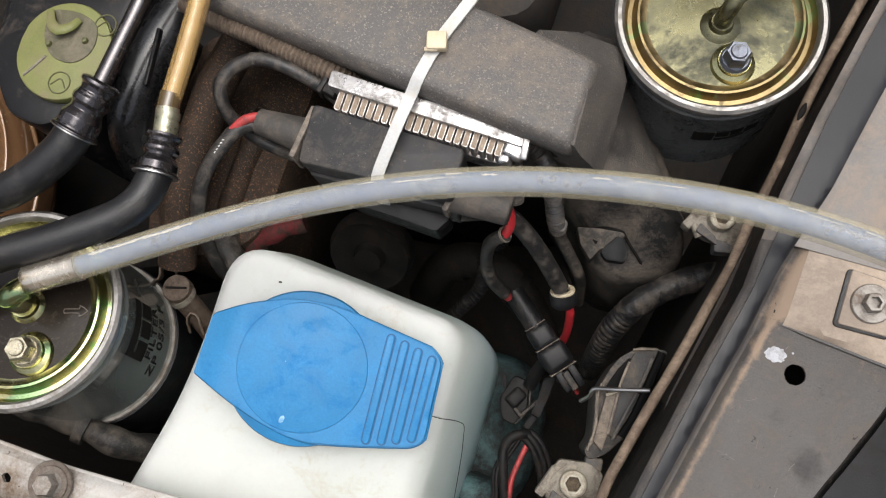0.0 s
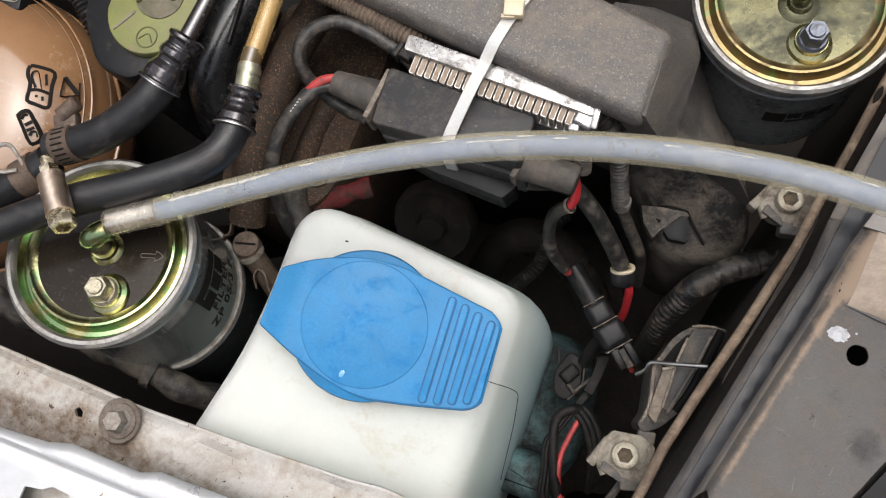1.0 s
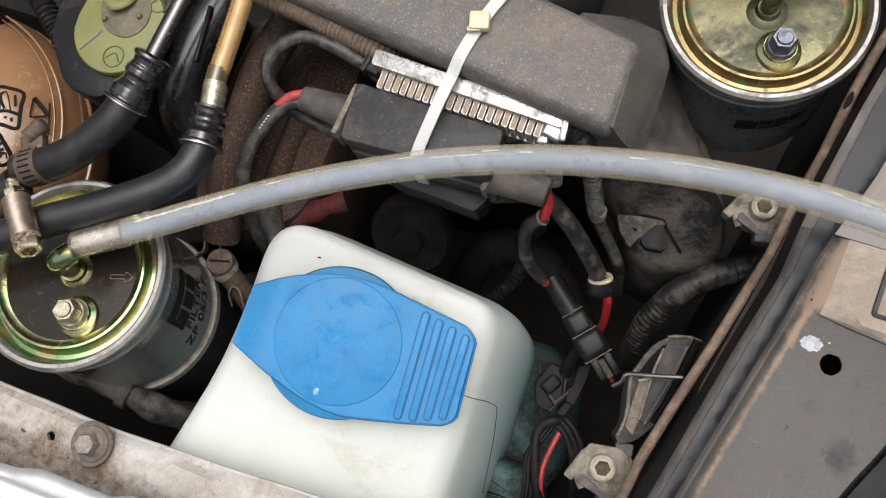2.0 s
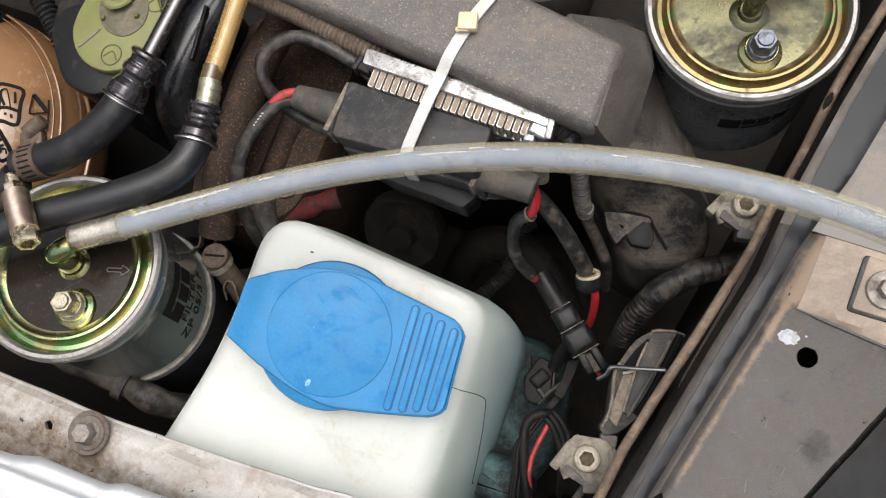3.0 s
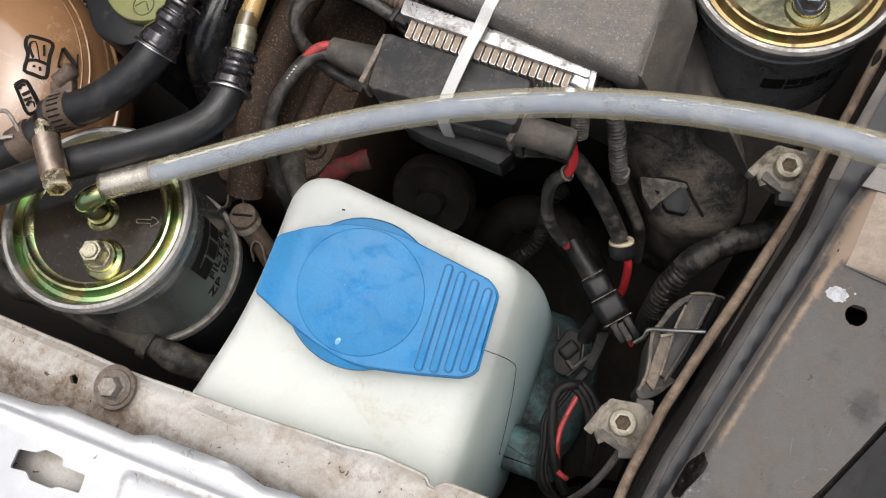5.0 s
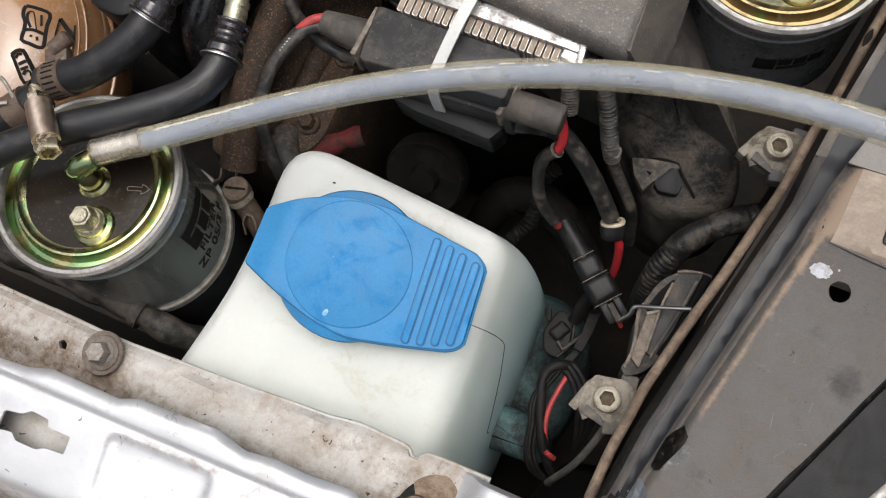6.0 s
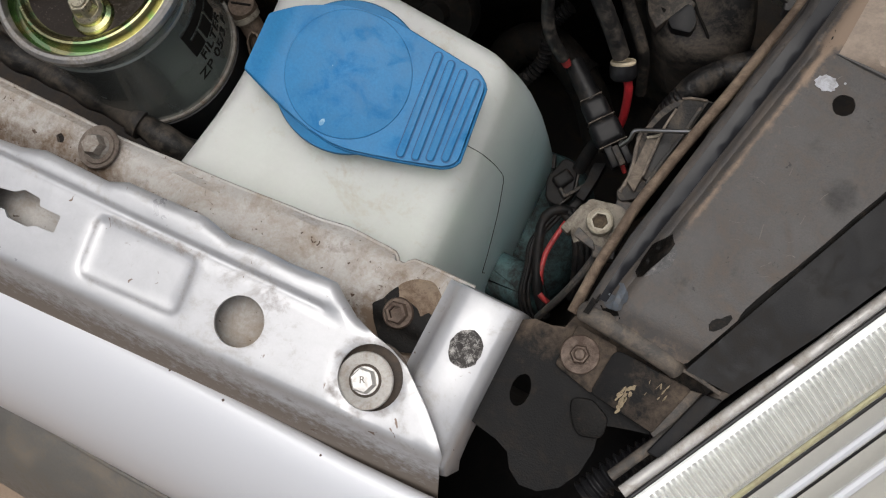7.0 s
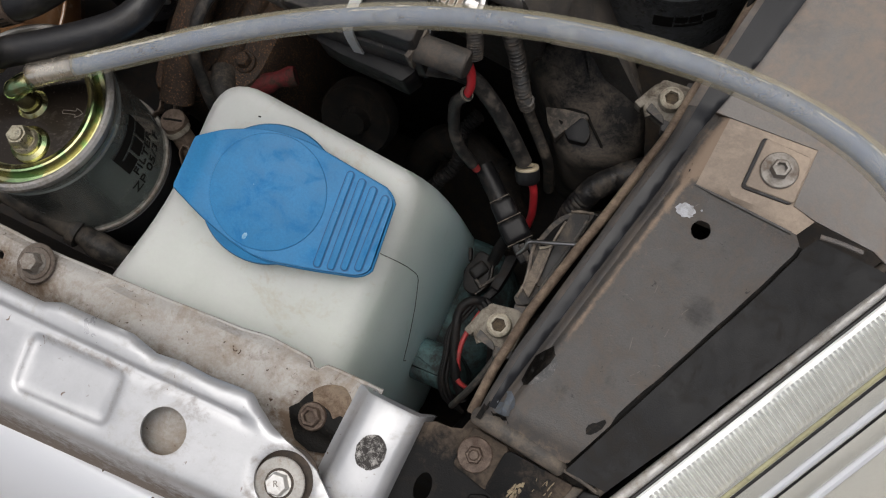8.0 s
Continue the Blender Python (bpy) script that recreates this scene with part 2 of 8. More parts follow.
AMBER_CORE = surface("amber_fuel", (0.66, 0.46, 0.20), 0.3, 0.0, None, 0.2, 0.02, 0.001, 0.0, vary=0.05, speckle=0.05)
OLIVE = surface("olive_plastic", (0.165, 0.175, 0.055), 0.5, 0.0, (0.20, 0.16, 0.10), 0.28, 0.014, 0.001, 0.3)
RED = surface("red_cable", (0.50, 0.030, 0.038), 0.35, 0.0, None, 0.3, 0.01, 0.001, 0.1)
RED_DIRTY = surface("dirty_red_paint", (0.135, 0.010, 0.015), 0.6, 0.0, (0.030, 0.020, 0.015), 0.60, 0.010, 0.001, 0.5, spec=0.25)
INK = surface("black_print", (0.012, 0.011, 0.010), 0.7, 0.0, None, 0.3, 0.01, 0.001, 0.1, spec=0.1)
BRAID = surface("brown_braid", (0.115, 0.085, 0.062), 0.85, 0.0, (0.2, 0.15, 0.11), 0.45, 0.006, 0.0006, 0.9)
CHIP = surface("bare_primer", (0.42, 0.43, 0.465), 0.6, 0.0, (0.24, 0.235, 0.225), 0.32, 0.004, 0.0008, 0.3)
# Near-black that puts the shade of voids and gaps into the colour.
VOID_SHADE = surface("void_shade_black", (0.005, 0.005, 0.005), 0.7, 0.0, (0.012, 0.010, 0.009), 0.3, 0.02, 0.001, 0.3, spec=0.08)
TAR = surface("black_sealant", (0.006, 0.0055, 0.005), 0.5, 0.0, (0.045, 0.034, 0.026), 0.15, 0.004, 0.001, 0.6, spec=0.12)
BLISTER = surface("blistered_paint", (0.022, 0.018, 0.016), 0.5, 0.2, (0.55, 0.53, 0.50), 0.34, 0.0020, 0.001, 1.0)
VINYL = surface("clear_yellowed_vinyl", (0.70, 0.63, 0.44), 0.30, 0.0, (0.74, 0.69, 0.54), 0.16, 0.010, 0.004, 0.10, coat=0.05, see=0.72, vary=0.1, spec=0.35)
FUEL = surface("cloudy_fuel", (0.090, 0.200, 0.430), 0.4, 0.0, (0.30, 0.40, 0.55), 0.30, 0.035, 0.003, 0.15, see=0.40, spec=0.2)
LENS = surface("headlamp_glass", (0.76, 0.76, 0.70), 0.06, 0.0, None, 0.3, 0.03, 0.002, 0.02, coat=0.8, vary=0.05, see=0.72, speckle=0.1)
FLUTE = surface("fluted_glass", (0.84, 0.85, 0.82), 0.10, 0.30, None, 0.3, 0.03, 0.002, 0.02, vary=0.06, see=0.10, speckle=0.1)
# Zinc lid with the dark reflection on it painted into the base colour.
DARK_MIRROR = surface("zinc_dark_reflection", (0.020, 0.0155, 0.012), 0.11, 0.10, (0.034, 0.028, 0.020), 0.22, 0.05, 0.0006, 0.06, vary=0.25, spots=(0.15, 0.12, 0.10), spot_share=0.03, spot_size=0.0007, spec=0.20)
REFLECTOR = surface("lamp_reflector", (0.88, 0.88, 0.83), 0.40, 0.35, None, 0.3, 0.05, 0.002, 0.02, vary=0.05)
GROUND = surface("bare_earth", (0.24, 0.175, 0.125), 0.9, 0.0, (0.30, 0.23, 0.17), 0.5, 0.6, 0.01, 0.6)
# Near-black with the shade deep in the bay put into its colour.
BAY_SHADE = surface("shaded_oily_black", (0.007, 0.0065, 0.006), 0.6, 0.0, (0.022, 0.016, 0.012), 0.34, 0.010, 0.0010, 0.8, spec=0.15)
# Steel with the closed bay's shade put into its dark base colour.
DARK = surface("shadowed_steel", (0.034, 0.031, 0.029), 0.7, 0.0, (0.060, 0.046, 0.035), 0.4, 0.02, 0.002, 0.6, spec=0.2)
WALL = surface("old_plaster", (0.30, 0.27, 0.23), 0.9, 0.0, (0.2, 0.18, 0.15), 0.4, 0.5, 0.01, 0.4)


# ---- mesh helpers ----
PLACE = {}


def finish(bm, sharp=38.0, flip=True):
    if flip:
        bmesh.ops.recalc_face_normals(bm, faces=bm.faces)
    for f in bm.faces:
        f.smooth = True
    for e in bm.edges:
        if len(e.link_faces) == 2 and e.calc_face_angle(0) > radians(sharp):
            e.smooth = False
    return bm


def thing(name, at, label, category, group="", kind=""):
    """An Empty at the thing's base."""
    ob = new(name)
    ob.empty_display_size = 0.01
    ob.location = at
    PLACE[ob.name] = Vector(at)
    return tagged(ob, label, category, group, kind)


def part(name, bm, material, parent=None, label="", sharp=38.0, dust=None):
    """One mesh object, built in world metres, under a thing or a part."""
    finish(bm, sharp)
    me = bpy.data.meshes.new(name)
    bm.to_mesh(me)
    bm.free()
    me.materials.append(material)
    if dust:
        layer = me.attributes.new("dust", "FLOAT", "POINT")
        for v in me.vertices:
            layer.data[v.index].value = dust(v.co.x, v.co.y)
    ob = new(name, me)
    if parent is not None:
        ob.parent = parent
        ob.matrix_parent_inverse = Matrix.Translation(-PLACE.get(parent.name, Vector()))
    return tagged(ob, label) if label else ob


def alone(name, bm, material, label, category, group="", kind="", sharp=38.0):
    return tagged(part(name, bm, material, None, "", sharp), label, category, group, kind)


def join(*meshes):
    """Several pieces of one part in one bmesh."""
    out = bmesh.new()
    for bm in meshes:
        me = bpy.data.meshes.new("tmp")
        bm.to_mesh(me)
        bm.free()
        out.from_mesh(me)
        bpy.data.meshes.remove(me)
    return out


def moved(bm, m):
    bmesh.ops.transform(bm, matrix=m, verts=bm.verts)
    return bm


def curve_points(points, step=0.003):
    """A smooth line through the points."""
    p = [Vector(v) for v in points]
    p = [p[0] * 2 - p[1]] + p + [p[-1] * 2 - p[-2]]
    out = []
    for a, b, c, d in zip(p, p[1:], p[2:], p[3:]):
        n = max(2, int((c - b).length / step))
        for i in range(n):
            t = i / n
            out.append(0.5 * ((2 * b) + (c - a) * t + (2 * a - 5 * b + 4 * c - d) * t * t + (3 * b - a - 3 * c + d) * t ** 3))
    return out + [p[-2]]


def tube(points, radius, n=14, step=0.003, caps=True, flat=1.0, smooth=True):
    """A round tube along a smooth line; radius is a number or a function of the length along it (0 to 1, metres)."""
    line = curve_points(points, step) if smooth else [Vector(v) for v in points]
    bm = bmesh.new()
    total = sum((b - a).length for a, b in zip(line, line[1:]))
    side = None
    rings, gone = [], 0.0
    for i, p in enumerate(line):
        ahead = (line[min(i + 1, len(line) - 1)] - line[max(i - 1, 0)]).normalized()
        if side is None:
            side = ahead.cross(Vector((0, 0, 1)) if abs(ahead.z) < 0.9 else Vector((1, 0, 0))).normalized()
        side = (side - ahead * side.dot(ahead)).normalized()
        up = side.cross(ahead)
        if i:
            gone += (p - line[i - 1]).length
        r = radius(gone / total, gone) if callable(radius) else radius
        rings.append([bm.verts.new(p + side * (math.cos(a) * r) + up * (math.sin(a) * r * flat)) for a in (2 * math.pi * k / n for k in range(n))])
    for a, b in zip(rings, rings[1:]):
        for k in range(n):
            bm.faces.new((a[k], a[(k + 1) % n], b[(k + 1) % n], b[k]))
    if caps:
        bm.faces.new(rings[0])
        bm.faces.new(rings[-1])
    return bm


def lathe(profile, n=48, m=None):
    """A body of revolution round z from (radius, height) pairs."""
    bm = bmesh.new()
    rings = []
    for r, z in profile:
        rings.append([bm.verts.new((r * math.cos(a), r * math.sin(a), z)) for a in (2 * math.pi * k / n for k in range(n))] if r > 1e-6 else [bm.verts.new((0, 0, z))])
    for a, b in zip(rings, rings[1:]):
        for k in range(n):
            q = [a[k % len(a)], a[(k + 1) % len(a)], b[(k + 1) % len(b)], b[k % len(b)]]
            q = [v for i, v in enumerate(q) if v not in q[:i]]
            if len(q) > 2:
                bm.faces.new(q)
    return moved(bm, m) if m is not None else bm


def slab(outline, low, high, bevel=0.0, segments=2, m=None):
    """An upright prism over a plan outline, its edges rounded. low and high are heights or functions of x, y."""
    bm = bmesh.new()
    put = lambda h, x, y: h(x, y) if callable(h) else h  # noqa: E731
    a = [bm.verts.new((x, y, put(low, x, y))) for x, y in outline]
    b = [bm.verts.new((x, y, put(high, x, y))) for x, y in outline]
    bm.faces.new(a[::-1])
    bm.faces.new(b)
    for i in range(len(a)):
        j = (i + 1) % len(a)
        bm.faces.new((a[i], a[j], b[j], b[i]))
    bmesh.ops.recalc_face_normals(bm, faces=bm.faces)
    if bevel:
        edges = [e for e in bm.edges if e.calc_face_angle(0) > radians(25)]
        bmesh.ops.bevel(bm, geom=edges, offset=bevel, segments=segments, profile=0.5, affect="EDGES", clamp_overlap=True)
    return moved(bm, m) if m is not None else bm


def box(sx, sy, sz, m=None, bevel=0.0, segments=2):
    return slab([(-sx / 2, -sy / 2), (sx / 2, -sy / 2), (sx / 2, sy / 2), (-sx / 2, sy / 2)], -sz / 2, sz / 2, bevel, segments, m)


def ngon(n, r, turn=0.0, cx=0.0, cy=0.0):
    return [(cx + r * math.cos(2 * math.pi * k / n + turn), cy + r * math.sin(2 * math.pi * k / n + turn)) for k in range(n)]


def rounded(outline, r, n=5):
    """The outline with its corners rounded; r is one radius or one a corner."""
    out = []
    for i, p in enumerate(outline):
        a, b, c = Vector(outline[i - 1]), Vector(p), Vector(outline[(i + 1) % len(outline)])
        rr = r[i] if isinstance(r, (list, tuple)) else r
        d = min(rr, (a - b).length * 0.48, (c - b).length * 0.48)
        s, e = b + (a - b).normalized() * d, b + (c - b).normalized() * d
        for k in range(n + 1):
            t = k / n
            v = s * (1 - t) ** 2 + b * 2 * t * (1 - t) + e * t * t
            out.append((v.x, v.y))
    return out


def inside(p, poly):
    c = False
    for (x1, y1), (x2, y2) in zip(poly, poly[1:] + poly[:1]):
        if (y1 > p[1]) != (y2 > p[1]) and p[0] < (x2 - x1) * (p[1] - y1) / (y2 - y1) + x1:
            c = not c
    return c


def gap(p, poly, closed=True):
    """The distance from a point to an outline."""
    best = 1e9
    for (x1, y1), (x2, y2) in zip(poly, poly[1:] + poly[:1] if closed else poly[1:]):
        dx, dy = x2 - x1, y2 - y1
        t = max(0, min(1, ((p[0] - x1) * dx + (p[1] - y1) * dy) / (dx * dx + dy * dy + 1e-12)))
        best = min(best, math.hypot(p[0] - x1 - t * dx, p[1] - y1 - t * dy))
    return best


def ease(a, b, x):
    t = max(0.0, min(1.0, (x - a) / (b - a)))
    return t * t * (3 - 2 * t)


def sheet(outline, height, thick=0.0012, holes=(), grid=0.004, box_=None, lines=()):
    """Pressed sheet metal over a plan outline with real holes; height is a function of x, y."""
    from mathutils.geometry import delaunay_2d_cdt
    loops = [list(outline)] + [list(h) for h in holes]
    verts, edges = [], []
    for loop in loops:
        first = len(verts)
        dense = []
        for (x1, y1), (x2, y2) in zip(loop, loop[1:] + loop[:1]):
            k = max(1, int(math.hypot(x2 - x1, y2 - y1) / (grid * 1.5)))
            dense += [(x1 + (x2 - x1) * i / k, y1 + (y2 - y1) * i / k) for i in range(k)]
        verts += [Vector(p) for p in dense]
        edges += [(first + i, first + (i + 1) % len(dense)) for i in range(len(dense))]
    for line_ in lines:
        dense = []
        for (x1, y1), (x2, y2) in zip(line_, line_[1:]):
            k = max(1, int(math.hypot(x2 - x1, y2 - y1) / (grid * 1.5)))
            dense += [(x1 + (x2 - x1) * i / k, y1 + (y2 - y1) * i / k) for i in range(k)]
        dense = [p for p in dense + [line_[-1]] if inside(p, loops[0]) and gap(p, loops[0]) > grid * 0.2 and all(not inside(p, h) and gap(p, h) > grid * 0.2 for h in loops[1:])]
        first = len(verts)
        verts += [Vector(p) for p in dense]
        edges += [(first + i, first + i + 1) for i in range(len(dense) - 1) if (Vector(dense[i]) - Vector(dense[i + 1])).length < grid * 3]
    xs, ys = [p[0] for p in outline], [p[1] for p in outline]
    lo_x, hi_x, lo_y, hi_y = box_ or (min(xs), max(xs), min(ys), max(ys))
    x = lo_x
    while x < hi_x:
        y = lo_y
        while y < hi_y:
            p = (x + grid * 0.13, y + grid * 0.17)
            if inside(p, loops[0]) and gap(p, loops[0]) > grid * 0.5 and all(not inside(p, h) and gap(p, h) > grid * 0.4 for h in loops[1:]) and not any(gap(p, near, False) < grid * 0.7 for near in lines):
                verts.append(Vector(p))
            y += grid
        x += grid
    pts, _, faces, *_ = delaunay_2d_cdt(verts, edges, [], 0, 1e-6)
    bm = bmesh.new()
    vs = [bm.verts.new((p.x, p.y, height(p.x, p.y))) for p in pts]
    for f in faces:
        c = sum((pts[i] for i in f), Vector((0, 0))) / len(f)
        if inside(c, loops[0]) and not any(inside(c, h) for h in loops[1:]):
            bm.faces.new([vs[i] for i in f])
    for v in [v for v in bm.verts if not v.link_faces]:
        bm.verts.remove(v)
    for f in bm.faces:
        if f.normal.z == 0:
            f.normal_update()
    bmesh.ops.recalc_face_normals(bm, faces=bm.faces)
    up = sum(f.normal.z for f in bm.faces)
    if up < 0:
        bmesh.ops.reverse_faces(bm, faces=bm.faces)
    top = list(bm.faces)
    rim = [e for e in bm.edges if len(e.link_faces) == 1]
    low = {v: bm.verts.new(v.co - Vector((0, 0, thick))) for v in list(bm.verts)}
    for f in top:
        bm.faces.new([low[v] for v in reversed(f.verts)])
    for e in rim:
        a, b = e.verts
        bm.faces.new((a, b, low[b], low[a]))
    return bm


def loft(loops):
    """A skin over closed loops of equal count, capped at both ends."""
    bm = bmesh.new()
    rings = [[bm.verts.new(p) for p in loop] for loop in loops]
    n = len(rings[0])
    for a, b in zip(rings, rings[1:]):
        for k in range(n):
            bm.faces.new((a[k], a[(k + 1) % n], b[(k + 1) % n], b[k]))
    bm.faces.new(rings[0])
    bm.faces.new(rings[-1])
    return bm


def grown(outline, d):
    """The outline moved outwards by d (inwards: minus)."""
    n = len(outline)
    area = sum(a[0] * b[1] - b[0] * a[1] for a, b in zip(outline, outline[1:] + outline[:1]))
    s = 1 if area > 0 else -1
    out = []
    for i in range(n):
        a, b, c = Vector(outline[i - 1]), Vector(outline[i]), Vector(outline[(i + 1) % n])
        u, v = (b - a), (c - b)
        if u.length < 1e-7:
            u = v
        if v.length < 1e-7:
            v = u
        u, v = u.normalized(), v.normalized()
        t = (u + v).normalized() if (u + v).length > 1e-6 else u
        k = max(0.5, t.dot(u))
        out.append((b.x + t.y * s * d / k, b.y - t.x * s * d / k))
    return out


def stand(at, way=(0, 0, 1)):
    """The pose whose z axis points along way."""
    return Matrix.Translation(at) @ Vector(way).to_track_quat("Z", "Y").to_matrix().to_4x4()


def hexagon(width, tall, m, cup=False, turn=0.0):
    """A hexagonal bolt head with a chamfered top, or with a socket."""
    r = width / 2 / math.cos(math.pi / 6)
    o, i = ngon(6, r, turn), ngon(6, r * 0.86, turn)
    loops = [[(x, y, 0) for x, y in o], [(x, y, tall * 0.8) for x, y in o], [(x, y, tall) for x, y in i]]
    if cup:
        j = ngon(6, r * 0.6, turn)
        loops += [[(x, y, tall) for x, y in j], [(x, y, tall * 0.3) for x, y in j]]
    return moved(loft(loops), m)


def ring(r_out, r_in, tall, m, n=32):
    return lathe([(r_in, 0), (r_out, 0), (r_out, tall * 0.7), (r_out - tall * 0.25, tall), (r_in, tall), (r_in, 0)], n, m)


def drop_on(ob, points, lift=0.0004):
    """Points let down on a mesh from above."""
    from mathutils.bvhtree import BVHTree
    me = ob.data
    tree = BVHTree.FromPolygons([v.co for v in me.vertices], [p.vertices for p in me.polygons])
    out = []
    for x, y in points:
        place, normal, _, _ = tree.ray_cast(Vector((x, y, 2.0)), Vector((0, 0, -1)))
        if place is not None:
            out.append(place + normal * lift)
    return out


# ---- ground and the closed bay ----
bm = bmesh.new()
for x, y in ((-60, -60), (60, -60), (60, 60), (-60, 60)):
    bm.verts.new((x, y, 0))
bm.faces.new(bm.verts)
alone("ground", bm, GROUND, "bare brown earth under the car", "ground", kind="structure")

BAY = [(0.30, -0.152), (-1.10, -0.152), (-1.10, 0.62), (0.30, 0.62)]
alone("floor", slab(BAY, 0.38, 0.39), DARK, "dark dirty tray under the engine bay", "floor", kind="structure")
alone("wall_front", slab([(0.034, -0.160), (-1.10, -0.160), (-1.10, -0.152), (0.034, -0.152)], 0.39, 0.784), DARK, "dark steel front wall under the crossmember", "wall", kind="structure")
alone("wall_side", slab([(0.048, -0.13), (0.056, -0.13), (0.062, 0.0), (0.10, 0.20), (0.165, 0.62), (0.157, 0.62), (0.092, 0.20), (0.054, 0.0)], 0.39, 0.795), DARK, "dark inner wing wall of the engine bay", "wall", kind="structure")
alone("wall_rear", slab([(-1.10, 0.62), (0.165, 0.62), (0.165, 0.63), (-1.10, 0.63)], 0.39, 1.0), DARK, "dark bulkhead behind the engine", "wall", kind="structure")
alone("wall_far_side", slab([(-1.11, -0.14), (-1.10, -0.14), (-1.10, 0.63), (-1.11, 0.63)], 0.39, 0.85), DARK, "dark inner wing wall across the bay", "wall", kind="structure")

# unseen walls added to block the low sky light; they and the raised bonnet close the place
for name, plan in (("wall_skyblock_west", [(-4.2, -4), (-4.0, -4), (-4.0, 4), (-4.2, 4)]), ("wall_skyblock_east", [(3.4, -4), (3.6, -4), (3.6, 4), (3.4, 4)]), ("wall_skyblock_south", [(-4.0, -4.2), (3.4, -4.2), (3.4, -4.0), (-4.0, -4.0)]), ("wall_skyblock_north", [(-4.0, 4.0), (3.4, 4.0), (3.4, 4.2), (-4.0, 4.2)])):
    alone(name, slab(plan, 0, 3.4), WALL, "unseen plaster wall added to block low sky light", "wall", kind="structure")
hood = thing("bonnet", (-0.5, 0.70, 0.98), "silver bonnet raised behind the engine bay", "bonnet")
part("bonnet_sheet", moved(slab(rounded([(-1.25, 0.0), (0.25, 0.0), (0.20, 1.0), (-1.20, 1.0)], 0.08), 0.0, 0.012, 0.004), Matrix.Translation((0, 0.70, 0.98)) @ pose(0, 0, 0, 84, 0, 0)), GRIMY, hood)
for x in (-1.0, 0.05):
    part("hinge_arm", tube([(x, 0.625, 0.995), (x, 0.640, 1.004), (x, 0.680, 1.010), (x, 0.705, 1.06), (x, 0.708, 1.12)], 0.009, 10, 0.01), DARK, hood, "bonnet hinge arm")

# ---- front crossmember: dirty flange ----
flange_z = lambda x: 0.7995 - 0.048 * (x + 0.04)  # noqa: E731


def flange_height(x, y):
    edge = -0.1193 + 0.0095 * ease(-0.17, -0.06, x)
    z = flange_z(x)
    z -= 0.0035 * ease(edge - 0.0035, edge, y)
    z += 0.0022 * (1 - ease(0.0085, 0.0115, math.hypot(x + 0.2055, y + 0.1275)))
    z -= 0.0040 * ease(-0.136, -0.147, y)
    z += 0.0006 * noise.noise((x * 60, y * 60, 3))
    return z


def flange_dust(x, y):
    """Rusty dirt round the bolts, the small hole and along the panel's edge."""
    d = 0.55 * math.exp(-(math.hypot(x + 0.2055, y + 0.1275) / 0.013) ** 4)
    d += 0.5 * math.exp(-(math.hypot(x + 0.2285, y + 0.1318) / 0.006) ** 2)
    d += 0.95 * math.exp(-(math.hypot(x + 0.034, y + 0.136) / 0.019) ** 2)
    d += 0.30 * ease(-0.140, -0.225, x) + 0.28 * math.exp(-((x + 0.085) / 0.030) ** 2) * ease(-0.131, -0.122, y)
    return d + 0.45 * ease(-0.131, -0.140, y)


rear = [(-0.60, -0.121), (-0.2808, -0.1197), (-0.24, -0.1192), (-0.205, -0.1195), (-0.185, -0.1184), (-0.1672, -0.1172), (-0.135, -0.1152),
        (-0.1057, -0.1127), (-0.09, -0.1116), (-0.0758, -0.1092), (-0.062, -0.1094), (-0.0505, -0.1098), (-0.0475, -0.1128), (-0.0435, -0.1128), (-0.0404, -0.1092), (-0.026, -0.1085), (-0.0095, -0.1082)]
BOLT_GREY = surface("dusty_grey_steel", (0.15, 0.125, 0.105), 0.5, 0.35, (0.085, 0.062, 0.048), 0.42, 0.005, 0.0008, 0.4)
flange = thing("crossmember_flange", (-0.2, -0.13, 0.79), "grimy silver steel flange of the front crossmember with chipped edge", "crossmember")
part("flange_plate", sheet(rear + [(-0.0095, -0.165), (-0.60, -0.165)], flange_height, 0.0022, [rounded([(-0.2310, -0.1318), (-0.2290, -0.1296), (-0.2262, -0.1310), (-0.2255, -0.1335), (-0.2285, -0.1345)], 0.0006, 2)], 0.0035, (-0.34, -0.01, -0.165, -0.1)), GRIMY, flange, dust=flange_dust)
lipline = [(x, y + 0.0004, flange_z(x) - 0.0042) for x, y in rear]
part("folded_edge", tube(lipline, 0.0010, 6, 0.006), GRIMY, flange, "rolled chipped rear edge")
for x, y in ((-0.2055, -0.1275), (-0.30, -0.1295)):
    b = thing("hex_bolt", (x, y, flange_z(x)), "dirty steel hexagon bolt with washer on the flange", "bolt", "crossmember bolts")
    part("washer", lathe([(0.004, 0), (0.0108, 0), (0.0111, 0.0010), (0.0107, 0.0016), (0.0088, 0.0010), (0.0084, 0.0018), (0.0066, 0.0018), (0.004, 0.0012), (0.004, 0)], 36, stand((x, y, flange_z(x) + 0.0018))), BOLT_GREY, b)
    part("head", join(hexagon(0.0096, 0.0072, stand((x, y, flange_z(x) + 0.0030)), turn=0.35), lathe([(0, 0), (0.0062, 0), (0.0062, 0.001), (0.005, 0.0022), (0, 0.0022)], 24, stand((x, y, flange_z(x) + 0.0028)))), DULL_STEEL, b)
